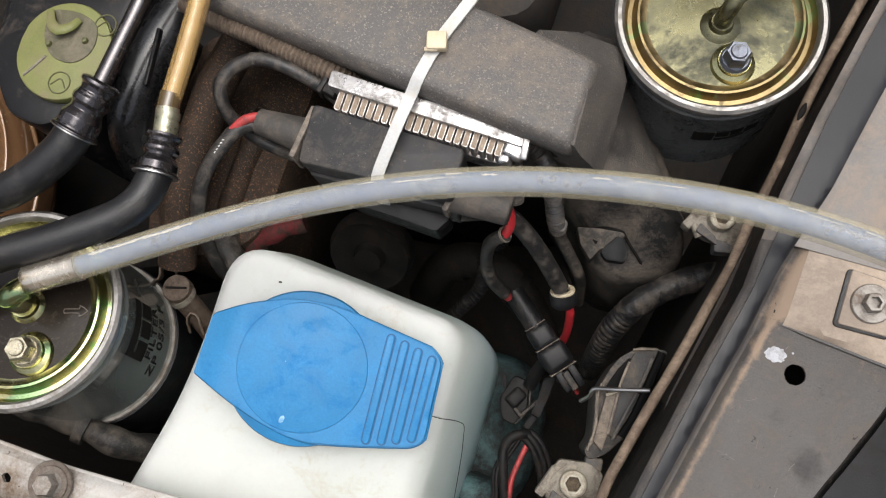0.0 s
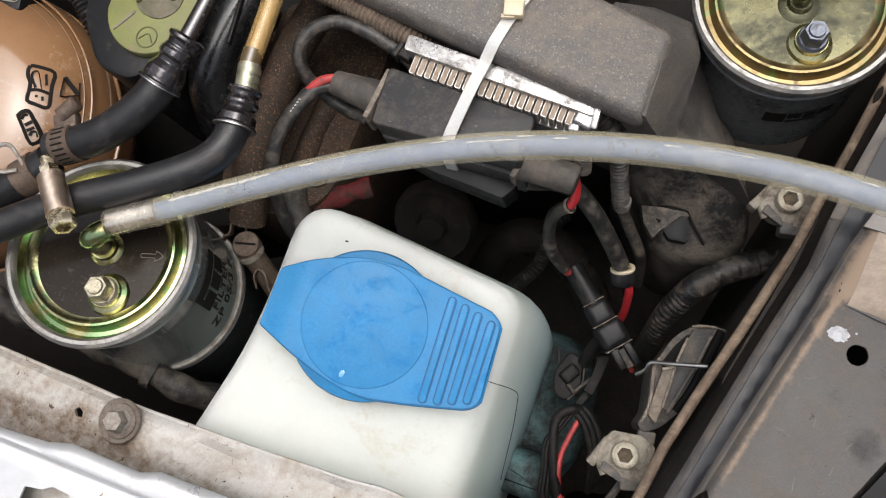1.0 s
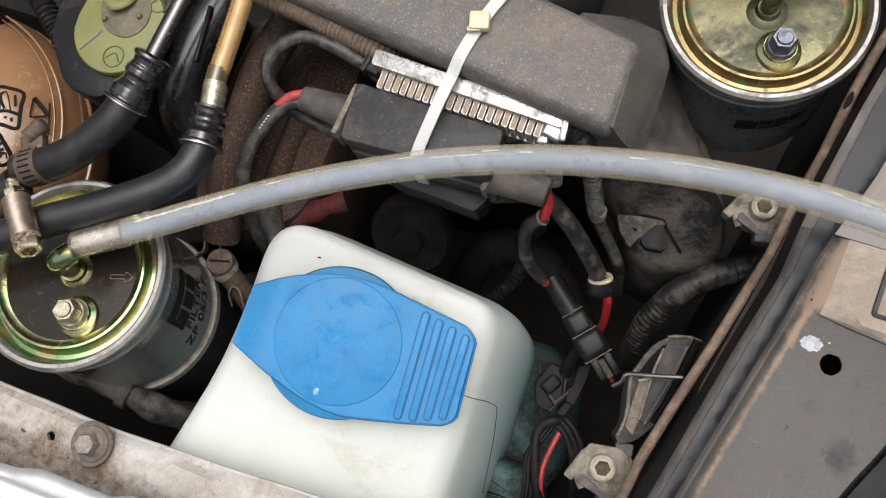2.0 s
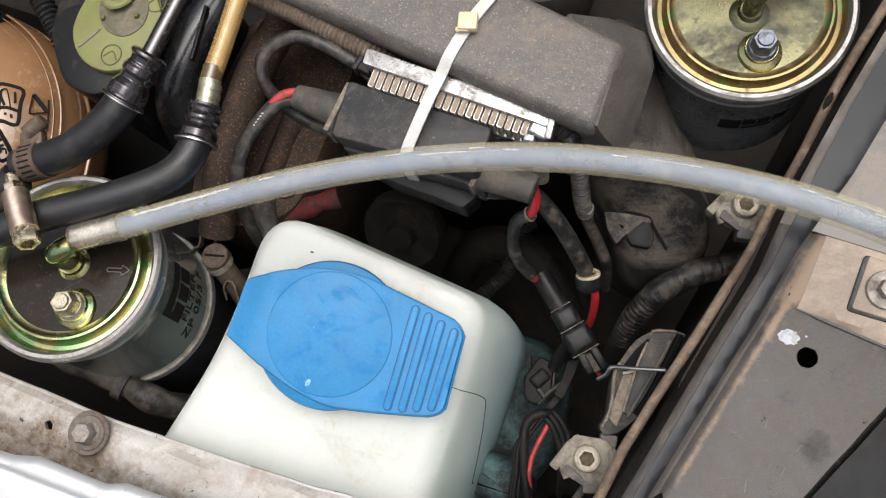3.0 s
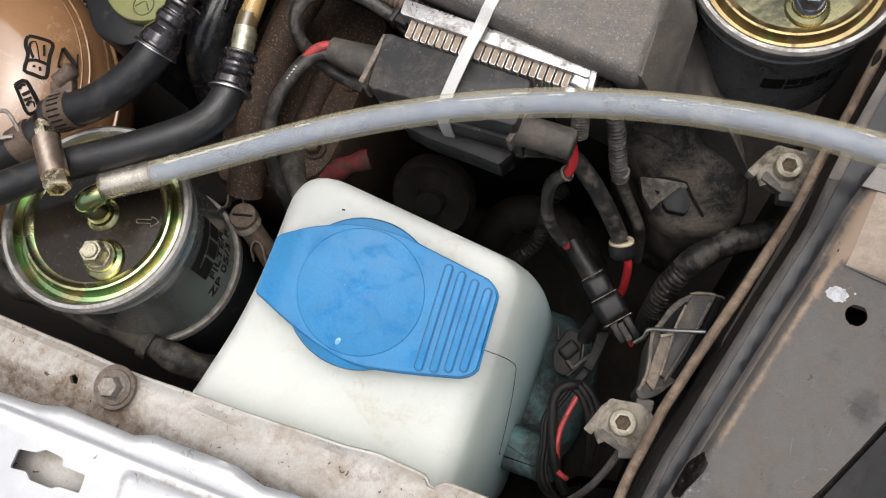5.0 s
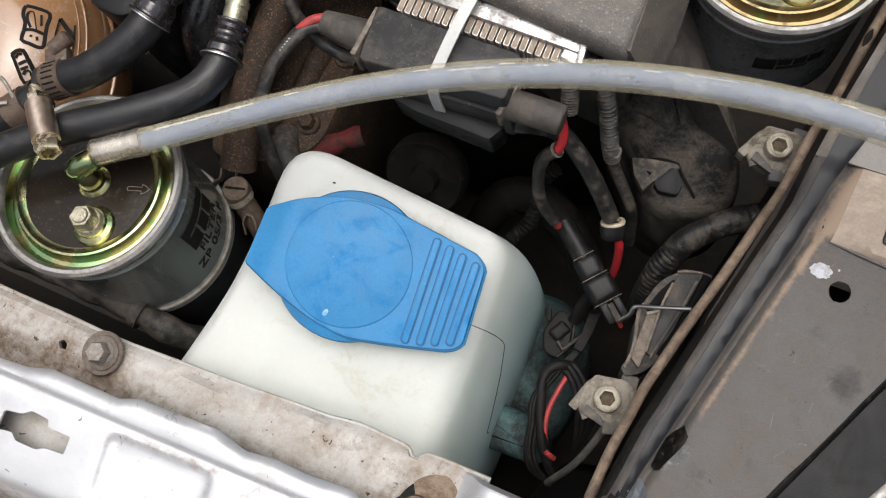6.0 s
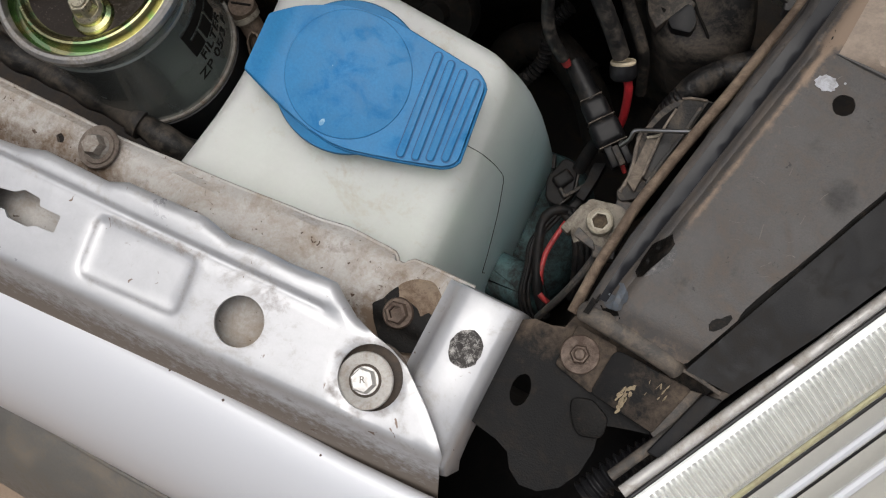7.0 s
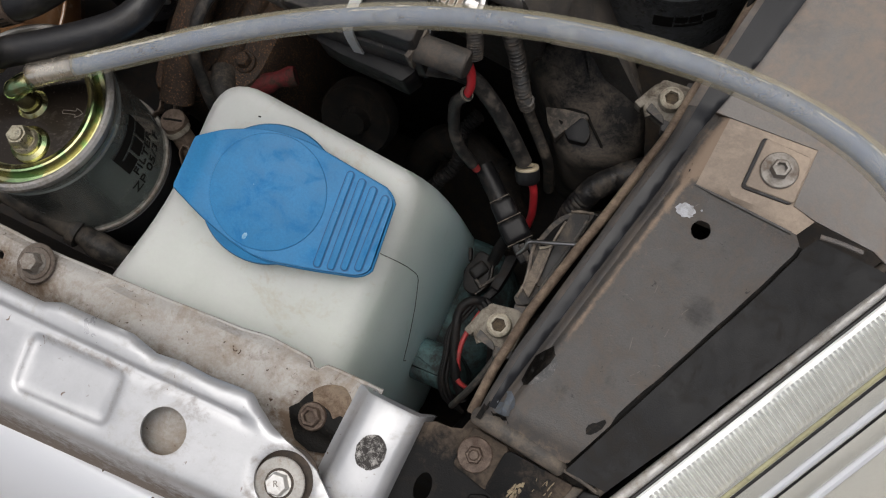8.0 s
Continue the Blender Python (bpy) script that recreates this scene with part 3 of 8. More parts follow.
# the dark bolt with old sealant
RUST_TAN = surface("tan_rust", (0.20, 0.15, 0.105), 0.8, 0.0, (0.10, 0.065, 0.042), 0.46, 0.006, 0.0008, 0.5)
b = thing("sealed_bolt", (-0.0345, -0.1335, 0.799), "rusty bolt in a patch of black sealant", "bolt", "crossmember bolts")
part("tan_primer", sheet(rounded([(-0.0410, -0.1215), (-0.0350, -0.1160), (-0.0270, -0.1135), (-0.0205, -0.1180), (-0.0175, -0.1290), (-0.0185, -0.1400), (-0.0230, -0.1440), (-0.0400, -0.1330)], 0.003), lambda x, y: flange_height(x, y) + 0.0003, 0.0004, (), 0.003), RUST_TAN, b, "tan rusty primer")
patch = [(-0.0482, -0.1349), (-0.0445, -0.1307), (-0.0430, -0.1266), (-0.0407, -0.1226), (-0.0381, -0.1271), (-0.0385, -0.1290), (-0.0333, -0.1267), (-0.0282, -0.1280), (-0.0253, -0.1308), (-0.0228, -0.1273), (-0.0160, -0.1290), (-0.0142, -0.1350), (-0.0165, -0.1430), (-0.0230, -0.1480), (-0.0300, -0.1500), (-0.0389, -0.1480), (-0.0447, -0.1417)]
part("sealant", sheet(rounded(patch, 0.0008, 2), lambda x, y: max(flange_height(x, y), flange_z(x) - 0.002) + 0.0009, 0.0014, (), 0.0025), TAR, b, "black flaking sealant")
part("washer", lathe([(0.003, 0), (0.0072, 0), (0.0074, 0.0012), (0.0068, 0.0026), (0.0050, 0.0030), (0.003, 0.0022), (0.003, 0)], 28, stand((-0.0352, -0.1338, 0.7992))), RUSTY_STEEL, b)
part("head", hexagon(0.0095, 0.005, stand((-0.0352, -0.1338, 0.8005)), turn=0.2, cup=True), RUSTY_STEEL, b)

# ---- silver upper panel of the crossmember ----
cover_z = lambda x: 0.8285 - 0.082 * (x + 0.03)  # noqa: E731
cover_rear = [(-0.60, -0.153), (-0.30, -0.148), (-0.2378, -0.1446), (-0.2178, -0.1425), (-0.2064, -0.1388), (-0.1892, -0.1386), (-0.1723, -0.1385), (-0.1633, -0.1347), (-0.1487, -0.1342), (-0.1394, -0.1336), (-0.1241, -0.1330), (-0.1093, -0.1362), (-0.0958, -0.1342), (-0.0803, -0.1345), (-0.0637, -0.1329), (-0.0579, -0.1328), (-0.0528, -0.1368),
              (-0.0443, -0.1422), (-0.0343, -0.1452), (-0.0238, -0.1474), (-0.0150, -0.1510), (-0.0074, -0.1570), (0.0010, -0.1635), (0.0085, -0.1705), (0.0150, -0.1775)]
cover_front = [(0.0150, -0.2050), (-0.03, -0.2090), (-0.0815, -0.2110), (-0.147, -0.2135), (-0.2169, -0.2170), (-0.30, -0.2215), (-0.60, -0.237)]
DIMPLE = rounded([(-0.1688, -0.1535), (-0.1185, -0.1508), (-0.1157, -0.1778), (-0.1655, -0.1810)], 0.0055)


crease = lambda x: -0.1487 + (x + 0.2335) * 0.0295  # noqa: E731
bend_y = lambda x: -0.1915 + (x + 0.2) * 0.055  # noqa: E731


def cover_height(x, y):
    """A raised rear strip, a crease, the flat with its dimple, and the fold down in front."""
    rear_y = float(np.interp(x, [p[0] for p in cover_rear], [p[1] for p in cover_rear]))
    z = cover_z(x)
    d = rear_y - y
    c = y - crease(x)
    fade = 1 - ease(-0.058, -0.046, x)
    z += fade * (0.0022 * ease(-0.0016, 0.0012, c) - 0.0010 * math.exp(-((c + 0.0020) / 0.0016) ** 2))
    z -= 0.0030 * (1 - ease(0.0, 0.0030, d)) * (1 - 0.8 * ease(-0.05, -0.03, x))
    b = bend_y(x) - y
    z -= 0.0 if b < -0.003 else (2.1 * (b + 0.003) ** 2 / 0.012 if b < 0.003 else 2.1 * b)
    inner = inside((x, y), DIMPLE)
    e = gap((x, y), DIMPLE)
    z -= 0.0021 * ease(-0.0022, 0.0026, e if inner else -e)
    r = math.hypot(x + 0.0275, y + 0.1632)
    z -= 0.0012 * (1 - ease(0.0135, 0.0165, r))
    return z


def cover_dirt_shade(x, y):
    """Brown dirt along crease, dimple, bolt and front fold; the fold's shade is painted in too."""
    d = 0.55 * math.exp(-((y - crease(x) + 0.004) / 0.0022) ** 2) * math.exp(-((x + 0.135) / 0.028) ** 2)
    d += 0.42 * math.exp(-((math.hypot(x + 0.0275, y + 0.1632) - 0.0150) / 0.0035) ** 2)
    d += 0.30 * math.exp(-(gap((x, y), DIMPLE) / 0.0018) ** 2)
    # the strong film here also stands for the shade on the front fold
    d += 1.10 * ease(bend_y(x) + 0.004, bend_y(x) - 0.020, y)
    d += 0.40 * math.exp(-(math.hypot(x + 0.078, (y + 0.152) * 1.4) / 0.009) ** 2)
    return d


slot = [(-0.2181, -0.1634), (-0.2100, -0.1618), (-0.2060, -0.1588), (-0.1972, -0.1591), (-0.1958, -0.1623), (-0.1844, -0.1619), (-0.1838, -0.1701), (-0.1933, -0.1710), (-0.1967, -0.1732), (-0.2074, -0.1735), (-0.2104, -0.1708), (-0.2180, -0.1722)]
SEAT_DARK = surface("dark_brown_seat", (0.055, 0.042, 0.033), 0.7, 0.0, (0.10, 0.075, 0.055), 0.4, 0.006, 0.0008, 0.5)
panel = thing("radiator_support", (-0.15, -0.17, 0.82), "bright silver pressed steel panel over the crossmember with cut-outs", "body panel")
xs = [-0.6 + 0.02 * k for k in range(31)]
creases = [[(x, crease(x) + o) for x in xs if x < -0.045] for o in (0.0016, 0.0007, -0.0002, -0.0011, -0.0020, -0.0032, -0.0048)] + [[(x, bend_y(x) + o) for x in xs] for o in (0.0035, 0.0018, 0.0, -0.0018, -0.0035)] + [grown(DIMPLE, o) + [grown(DIMPLE, o)[0]] for o in (0.0024, 0.0012, 0.0, -0.0013, -0.0028)]
part("pressed_sheet", sheet(cover_rear + cover_front, cover_height, 0.0013, [ngon(36, 0.0113, 0, -0.0886, -0.1667), rounded(slot, 0.0008, 2), ngon(40, 0.0142, 0, -0.0268, -0.1622)], 0.0028, (-0.32, 0.02, -0.225, -0.13), creases), SILVER, panel, sharp=60, dust=cover_dirt_shade)
part("bolt_seat", lathe([(0, 0), (0.0165, 0), (0.0165, -0.001), (0, -0.001)], 32, stand((-0.0275, -0.1632, 0.8205))), SEAT_DARK, panel, "dark brown seat round the bolt")
part("under_sheet", slab([(-0.60, -0.200), (-0.20, -0.186), (-0.002, -0.176), (-0.002, -0.168), (-0.03, -0.15), (-0.60, -0.155)], lambda x, y: cover_z(x) - 0.0170, lambda x, y: cover_z(x) - 0.0145), GRIMY, panel, "dirty steel seen through the cut-outs")
WASHER = surface("dull_zinc_washer", (0.40, 0.385, 0.36), 0.5, 0.25, (0.27, 0.23, 0.19), 0.36, 0.006, 0.0008, 0.2)
PALE_STEEL = surface("pale_steel", (0.66, 0.65, 0.63), 0.36, 0.55, (0.45, 0.40, 0.35), 0.22, 0.006, 0.0008, 0.2)
b = thing("flange_bolt", (-0.0285, -0.1642, 0.826), "pale steel bolt with a broad washer on the silver panel", "bolt", "crossmember bolts")
part("washer", lathe([(0.004, 0), (0.0122, 0), (0.0126, 0.0006), (0.0122, 0.0012), (0.0090, 0.0011), (0.0075, 0.0018), (0.004, 0.0018), (0.004, 0)], 40, stand((-0.0288, -0.1648, 0.8240))), WASHER, b)
# Dark ring paints in the shaded gap between head and washer.
part("gap_ring", lathe([(0.0045, 0), (0.0070, 0), (0.0072, 0.0004), (0.0066, 0.0007), (0.0045, 0.0007), (0.0045, 0)], 28, stand((-0.0285, -0.1645, 0.8255))), SEAT_DARK, b, "dark ring standing for the shaded gap under the head")
head = part("head", join(hexagon(0.0098, 0.0060, stand((-0.0285, -0.1645, 0.8252)), turn=0.15), lathe([(0, 0), (0.0062, 0), (0.0060, 0.0014), (0, 0.0014)], 24, stand((-0.0285, -0.1645, 0.8252)))), PALE_STEEL, b, "pale hexagon head")


def lettering(text, size, thick, shape, material, parent, name="lettering"):
    """Letters of the built-in font as a mesh; shape maps x, y, z of the flat text to the place."""
    font = bpy.data.curves.new("text", "FONT")
    font.body, font.size, font.extrude, font.align_x, font.align_y = text, size, thick, "CENTER", "CENTER"
    font.resolution_u = 3
    ob = bpy.data.objects.new("text", font)
    me = ob.to_mesh()
    bm = bmesh.new()
    bm.from_mesh(me)
    ob.to_mesh_clear()
    bpy.data.objects.remove(ob)
    bmesh.ops.subdivide_edges(bm, edges=[e for e in bm.edges if e.calc_length() > size * 0.25], cuts=2)
    for v in bm.verts:
        v.co = shape(*v.co)
    return part(name, bm, material, parent)


lettering("R", 0.0042, 0.0002, lambda x, y, z: Vector((-0.0285 + x * 0.9 - y * 0.45, -0.1642 + y * 0.9 + x * 0.45, 0.8313 + z)), DULL_STEEL, head)

# ---- silver corner block ----
blk = thing("corner_block", (0.002, -0.145, 0.80), "silver painted steel corner bracket with a blistered paint spot", "bracket")
sec = [(-0.0205, 0.7990), (-0.0165, 0.8010), (-0.0125, 0.8130), (-0.0095, 0.8172), (-0.0050, 0.8180), (0.0125, 0.8175), (0.0160, 0.8150), (0.0175, 0.8100), (0.0178, 0.7800), (0.0160, 0.7800), (0.0140, 0.8090), (-0.0080, 0.8120), (-0.0140, 0.7970), (-0.0205, 0.7965)]
loops = []
for y, dz in ((-0.1085, -0.006), (-0.1093, -0.001), (-0.111, 0.0), (-0.13, 0.001), (-0.15, 0.0012), (-0.172, 0.0), (-0.183, -0.006), (-0.190, -0.022)):
    loops.append([(x + 0.0012 * (y + 0.11) / 0.07, y, z + dz) for x, z in sec])
part("bent_sheet", loft(loops), SILVER, blk, sharp=50)
spot = [(0.0030 + 0.0072 * (1 + 0.12 * noise.noise((k * 0.8, 2, 2))) * math.cos(2 * math.pi * k / 24), -0.1335 + 0.0085 * (1 + 0.12 * noise.noise((k * 0.8, 5, 2))) * math.sin(2 * math.pi * k / 24)) for k in range(24)]
part("blistered_spot", sheet(spot, lambda x, y: 0.8196 + 0.0005 * noise.noise((x * 900, y * 900, 0)), 0.0012, (), 0.0012), BLISTER, blk, "round blistered black and white paint spot")

# ---- silver nose panel in front ----
nose = thing("nose_panel", (-0.15, -0.26, 0.74), "smooth silver painted nose panel below the crossmember", "body panel")
prof = [(-0.2195, 0.789), (-0.2210, 0.7915), (-0.2250, 0.7925), (-0.2350, 0.7905), (-0.2480, 0.7850), (-0.2620, 0.7760), (-0.2750, 0.7640), (-0.2860, 0.7490), (-0.2950, 0.7310), (-0.3020, 0.7110), (-0.3068, 0.6900), (-0.3095, 0.6700), (-0.3105, 0.6640), (-0.3080, 0.6600), (-0.3000, 0.6600), (-0.285, 0.70), (-0.262, 0.755), (-0.2195, 0.785)]
part("curved_sheet", loft([[(x, y + 0.0125 - 0.012 * ease(-0.1, -0.5, x) + k, z + 0.02 * ease(-0.1, -0.5, x)) for y, z in prof] for x, k in ((-0.60, 0), (-0.45, 0), (-0.3, 0), (-0.2, 0), (-0.1, 0.001), (-0.03, 0.0025), (0.012, 0.005), (0.045, 0.009), (0.080, 0.016))]), FRONT, nose, sharp=50)
rng = random.Random(8)
for x in (-0.262, -0.196, -0.171, -0.128, -0.096, -0.041):
    long_ = rng.uniform(0.0012, 0.0035)
    y = -0.2210 + 0.0125 - 0.012 * ease(-0.1, -0.5, x)
    z = 0.7912 + 0.02 * ease(-0.1, -0.5, x)
    part("edge_chip", tube([(x, y, z), (x + long_ * 0.5, y - 0.0003, z + 0.0004), (x + long_, y + 0.0001, z)], lambda t, s_: 0.0007 * (0.3 + math.sin(math.pi * t)), 6, 0.0006), RUSTY_STEEL, nose, "rusty chip on the upper edge")
part("lower_fold", tube([(x, -0.3105 + 0.0125 - 0.012 * ease(-0.1, -0.5, x) + k, 0.6625 + 0.02 * ease(-0.1, -0.5, x)) for x, k in ((-0.60, 0), (-0.45, 0), (-0.3, 0), (-0.2, 0), (-0.1, 0.001), (-0.03, 0.0025), (0.012, 0.005), (0.045, 0.009), (0.080, 0.016))], 0.0022, 10, 0.01), FRONT, nose, "rolled lower fold")
bumper_prof = [(-0.3060, 0.6540), (-0.3090, 0.6580), (-0.3140, 0.6580), (-0.3300, 0.6500), (-0.3500, 0.6360), (-0.3700, 0.6180), (-0.3860, 0.5950), (-0.3960, 0.5650), (-0.4000, 0.5200), (-0.3950, 0.5000), (-0.3060, 0.5000)]
bumper = thing("front_bumper", (-0.25, -0.35, 0.50), "grey plastic front bumper below the nose panel", "bumper")
part("bumper_skin", loft([[(x, y + k, z + h) for y, z in bumper_prof] for x, k, h in ((-0.70, 0.010, 0.0), (-0.45, 0.004, 0.0), (-0.30, 0.0, 0.0), (-0.15, 0.002, 0.0), (0.0, 0.012, -0.002), (0.10, 0.030, -0.004))]), BUMPER, bumper, sharp=50)
part("upper_bead", tube([(x, -0.3115 + k, 0.6585 + h) for x, k, h in ((-0.70, 0.010, 0.0), (-0.45, 0.004, 0.0), (-0.30, 0.0, 0.0), (-0.15, 0.002, 0.0), (0.0, 0.012, -0.002), (0.10, 0.030, -0.004))], 0.0020, 10, 0.01), BUMPER, bumper, "rounded upper bead")

# ---- black corner plate with oval hole ----
RIB_DIRT = surface("dusty_chassis_paint", (0.050, 0.045, 0.040), 0.6, 0.0, (0.15, 0.122, 0.095), 0.46, 0.014, 0.0008, 0.4)
plate = thing("corner_plate", (0.04, -0.13, 0.79), "black dusty steel corner plate with an oval hole", "bracket")
oval = [(0.0300 + 0.0045 * math.cos(a) * 0.94 - 0.0072 * math.sin(a) * 0.12, -0.1392 + 0.0072 * math.sin(a) + 0.0045 * math.cos(a) * 0.15) for a in (2 * math.pi * k / 24 for k in range(24))]
part("steel_plate", sheet([(0.0172, -0.1115), (0.0225, -0.1085), (0.0300, -0.1080), (0.0355, -0.1060), (0.0372, -0.1000), (0.0420, -0.0930), (0.088, -0.0960), (0.100, -0.105), (0.0930, -0.130), (0.0780, -0.1335), (0.0670, -0.1370), (0.0690, -0.1480), (0.0675, -0.1600), (0.0625, -0.1690), (0.0550, -0.1745), (0.0470, -0.1755), (0.0405, -0.1715), (0.0365, -0.1655), (0.0300, -0.1630), (0.0170, -0.1610)],
                           lambda x, y: 0.8035 + 0.0008 * noise.noise((x * 40, y * 40, 7)) - 0.0035 * ease(0.045, 0.09, x), 0.0016, [oval], 0.0045), CORNER, plate, dust=lambda x, y: 0.45 * ease(-0.125, -0.10, y) + 0.4 * ease(0.062, 0.045, x) * ease(-0.135, -0.11, y) - 0.3 * ease(-0.140, -0.152, y))
part("raised_rib", tube([(0.0405, -0.0965, 0.8110), (0.0445, -0.0968, 0.8135), (0.0620, -0.0985, 0.8125), (0.0800, -0.1005, 0.8105), (0.0850, -0.1015, 0.8075)], 0.0046, 12, 0.003, flat=0.8), RIB_DIRT, plate, "dusty rounded rib")
part("bolt_pad", slab(rounded([(0.0385, -0.1225), (0.0405, -0.1025), (0.0600, -0.1040), (0.0580, -0.1270)], 0.002, 3), 0.803, 0.8065, 0.0008), CORNER, plate, "dusty steel pad", dust=lambda x, y: 0.60)
b = thing("rusty_bolt", (0.0465, -0.1140, 0.806), "rusty bolt with a round washer on the corner plate", "bolt", "crossmember bolts")
part("washer", ring(0.0085, 0.003, 0.0016, stand((0.0465, -0.1140, 0.8063))), RUSTY_STEEL, b)
part("head", join(hexagon(0.0075, 0.0038, stand((0.0465, -0.1140, 0.8075)), turn=0.3), lathe([(0, 0.0048), (0.002, 0.0046), (0.003, 0.0035), (0.003, 0), (0, 0)], 16, stand((0.0465, -0.1140, 0.8075)))), RUSTY_STEEL, b)
TORN = surface("torn_cream_fibre", (0.27, 0.215, 0.135), 0.8, 0.0, (0.12, 0.09, 0.06), 0.4, 0.002, 0.0006, 0.5)
foam = thing("foam_pad", (0.075, -0.117, 0.806), "black worn rubber pad on the corner plate", "pad")
part("pad_body", slab(rounded([(0.0590, -0.1050), (0.0940, -0.1065), (0.0870, -0.1300), (0.0570, -0.1265)], [0.004, 0.002, 0.001, 0.003], 4), 0.8030, 0.8078, 0.0009), CORNER, foam, dust=lambda x, y: 0.10 + 0.50 * ease(0.074, 0.090, x))
rng = random.Random(21)
for k in range(26):
    long_ = k >= 17
    cx, cy = (rng.uniform(0.0745, 0.0860), rng.uniform(-0.1215, -0.1100)) if long_ else (0.0700 + rng.gauss(0, 0.0014), -0.1222 + rng.gauss(0, 0.0034))
    rx, ry, a_ = rng.uniform(0.0003, 0.0010), rng.uniform(0.0008, 0.0022), rng.uniform(-0.6, 0.3)
    rx = rx * 0.35 if long_ else rx
    torn = []
    for q in range(10):
        w = 2 * math.pi * q / 10
        r_ = 1 + 0.5 * noise.noise((q * 1.7, k, 3))
        u, v = rx * r_ * math.cos(w), ry * r_ * math.sin(w)
        torn.append((cx + u * math.cos(a_) - v * math.sin(a_), cy + u * math.sin(a_) + v * math.cos(a_)))
    part("worn_spot", slab(torn, 0.8074, 0.8080 + 0.00012 * (k % 5)), TORN, foam, "torn cream fleck")
part("edge_strip", slab([(0.0935, -0.1070), (0.0985, -0.1060), (0.0905, -0.1325), (0.0865, -0.1305)], 0.8030, 0.8072, 0.0006), RIB_DIRT, foam, "dusty tan edge")
arch = thing("lamp_bracket", (0.05, -0.165, 0.77), "black moulded plastic bracket beneath the corner plate", "bracket")
part("foam_block", slab(rounded([(0.0505, -0.1322), (0.0590, -0.1285), (0.0690, -0.1330), (0.0700, -0.1420), (0.0600, -0.1455), (0.0545, -0.1400)], 0.003, 3), 0.7960, 0.8058, 0.0018), TAR, arch, "black foam block")
part("bellows", tube([(0.0935, -0.1350, 0.7965), (0.0860, -0.1450, 0.7960), (0.0790, -0.1570, 0.7950), (0.0740, -0.1680, 0.7930)], lambda t, s_: 0.0062 + 0.0012 * math.sin(2 * math.pi * s_ / 0.0034), 18, 0.0005, flat=0.7), BLACK, arch, "black ribbed rubber bellows")

# Black slab added so that the void below the corner plate stays dark.
alone("void_shade_slab", slab(rounded([(-0.030, -0.260), (-0.012, -0.165), (0.012, -0.100), (0.050, -0.090), (0.105, -0.100), (0.125, -0.150), (0.10, -0.260)], 0.01), 0.45, 0.57, 0.004), VOID_SHADE, "added black slab for the dark void below the corner plate", "bumper")

# ---- inner wing panel ----
inner_edge = [(0.0395, -0.0975), (0.0415, -0.0820), (0.0442, -0.0600), (0.0478, -0.0430), (0.0533, -0.0150), (0.0600, 0.0180), (0.0680, 0.0540), (0.0735, 0.1010), (0.0790, 0.1378), (0.0880, 0.1825), (0.0920, 0.2005), (0.1200, 0.34), (0.165, 0.58)]
lip_outer = [(0.0475, -0.0975), (0.0500, -0.0800), (0.0545, -0.0600), (0.0585, -0.0415), (0.0642, -0.0150), (0.0702, 0.0120), (0.0760, 0.0376), (0.0805, 0.0640), (0.0843, 0.0775), (0.0930, 0.1062), (0.1010, 0.1450), (0.1130, 0.20), (0.142, 0.34), (0.185, 0.58)]
seam = [(0.0870, -0.0985), (0.0983, -0.0715), (0.1096, -0.0445), (0.1212, -0.0170), (0.1265, -0.0050), (0.1335, 0.0120), (0.1372, 0.0220), (0.1404, 0.0300), (0.1411, 0.0345)]
lip_x = lambda y: float(np.interp(y, [p[1] for p in lip_outer], [p[0] for p in lip_outer]))  # noqa: E731
edge_x = lambda y: float(np.interp(y, [p[1] for p in inner_edge], [p[0] for p in inner_edge]))  # noqa: E731


def wing_height(x, y):
    """A smooth raised lip along the bay, a trough, then the flat panel."""
    a, b = edge_x(y), lip_x(y)
    z = 0.8190 + 0.0018 * ease(0.0, 0.05, y)
    z += 0.0034 * (1 - ease(b - 0.0022, b + 0.0012, x)) * ease(-0.094, -0.084, y)
    z -= 0.0035 * (1 - ease(a, a + 0.0035, x))
    z -= 0.0038 * math.exp(-((x - b - 0.0020) / 0.0021) ** 2)
    z += 0.0009 * math.exp(-((x - b - 0.0062) / 0.0025) ** 2) * (1 - ease(0.030, 0.045, y))
    pad_line = 0.0437 - (x - 0.0845) * 0.09
    if y > 0.02:
        z += 0.0034 * ease(pad_line - 0.0008, pad_line + 0.0016, y) * ease(b - 0.002, b + 0.003, x)
    z -= 0.0060 * ease(-0.088, -0.099, y)
    return z + 0.0002 * noise.noise((x * 40, y * 40, 9))


wing = thing("inner_wing", (0.09, 0.0, 0.80), "faded dark grey inner wing panel with brown dust", "body panel")
hole_edge = [(0.0985 + 0.0045 * (1 + 0.10 * noise.noise((k * 1.1, 2, 2))) * math.cos(2 * math.pi * k / 24), 0.0245 + 0.0045 * (1 + 0.10 * noise.noise((k * 1.1, 5, 2))) * math.sin(2 * math.pi * k / 24)) for k in range(24)]


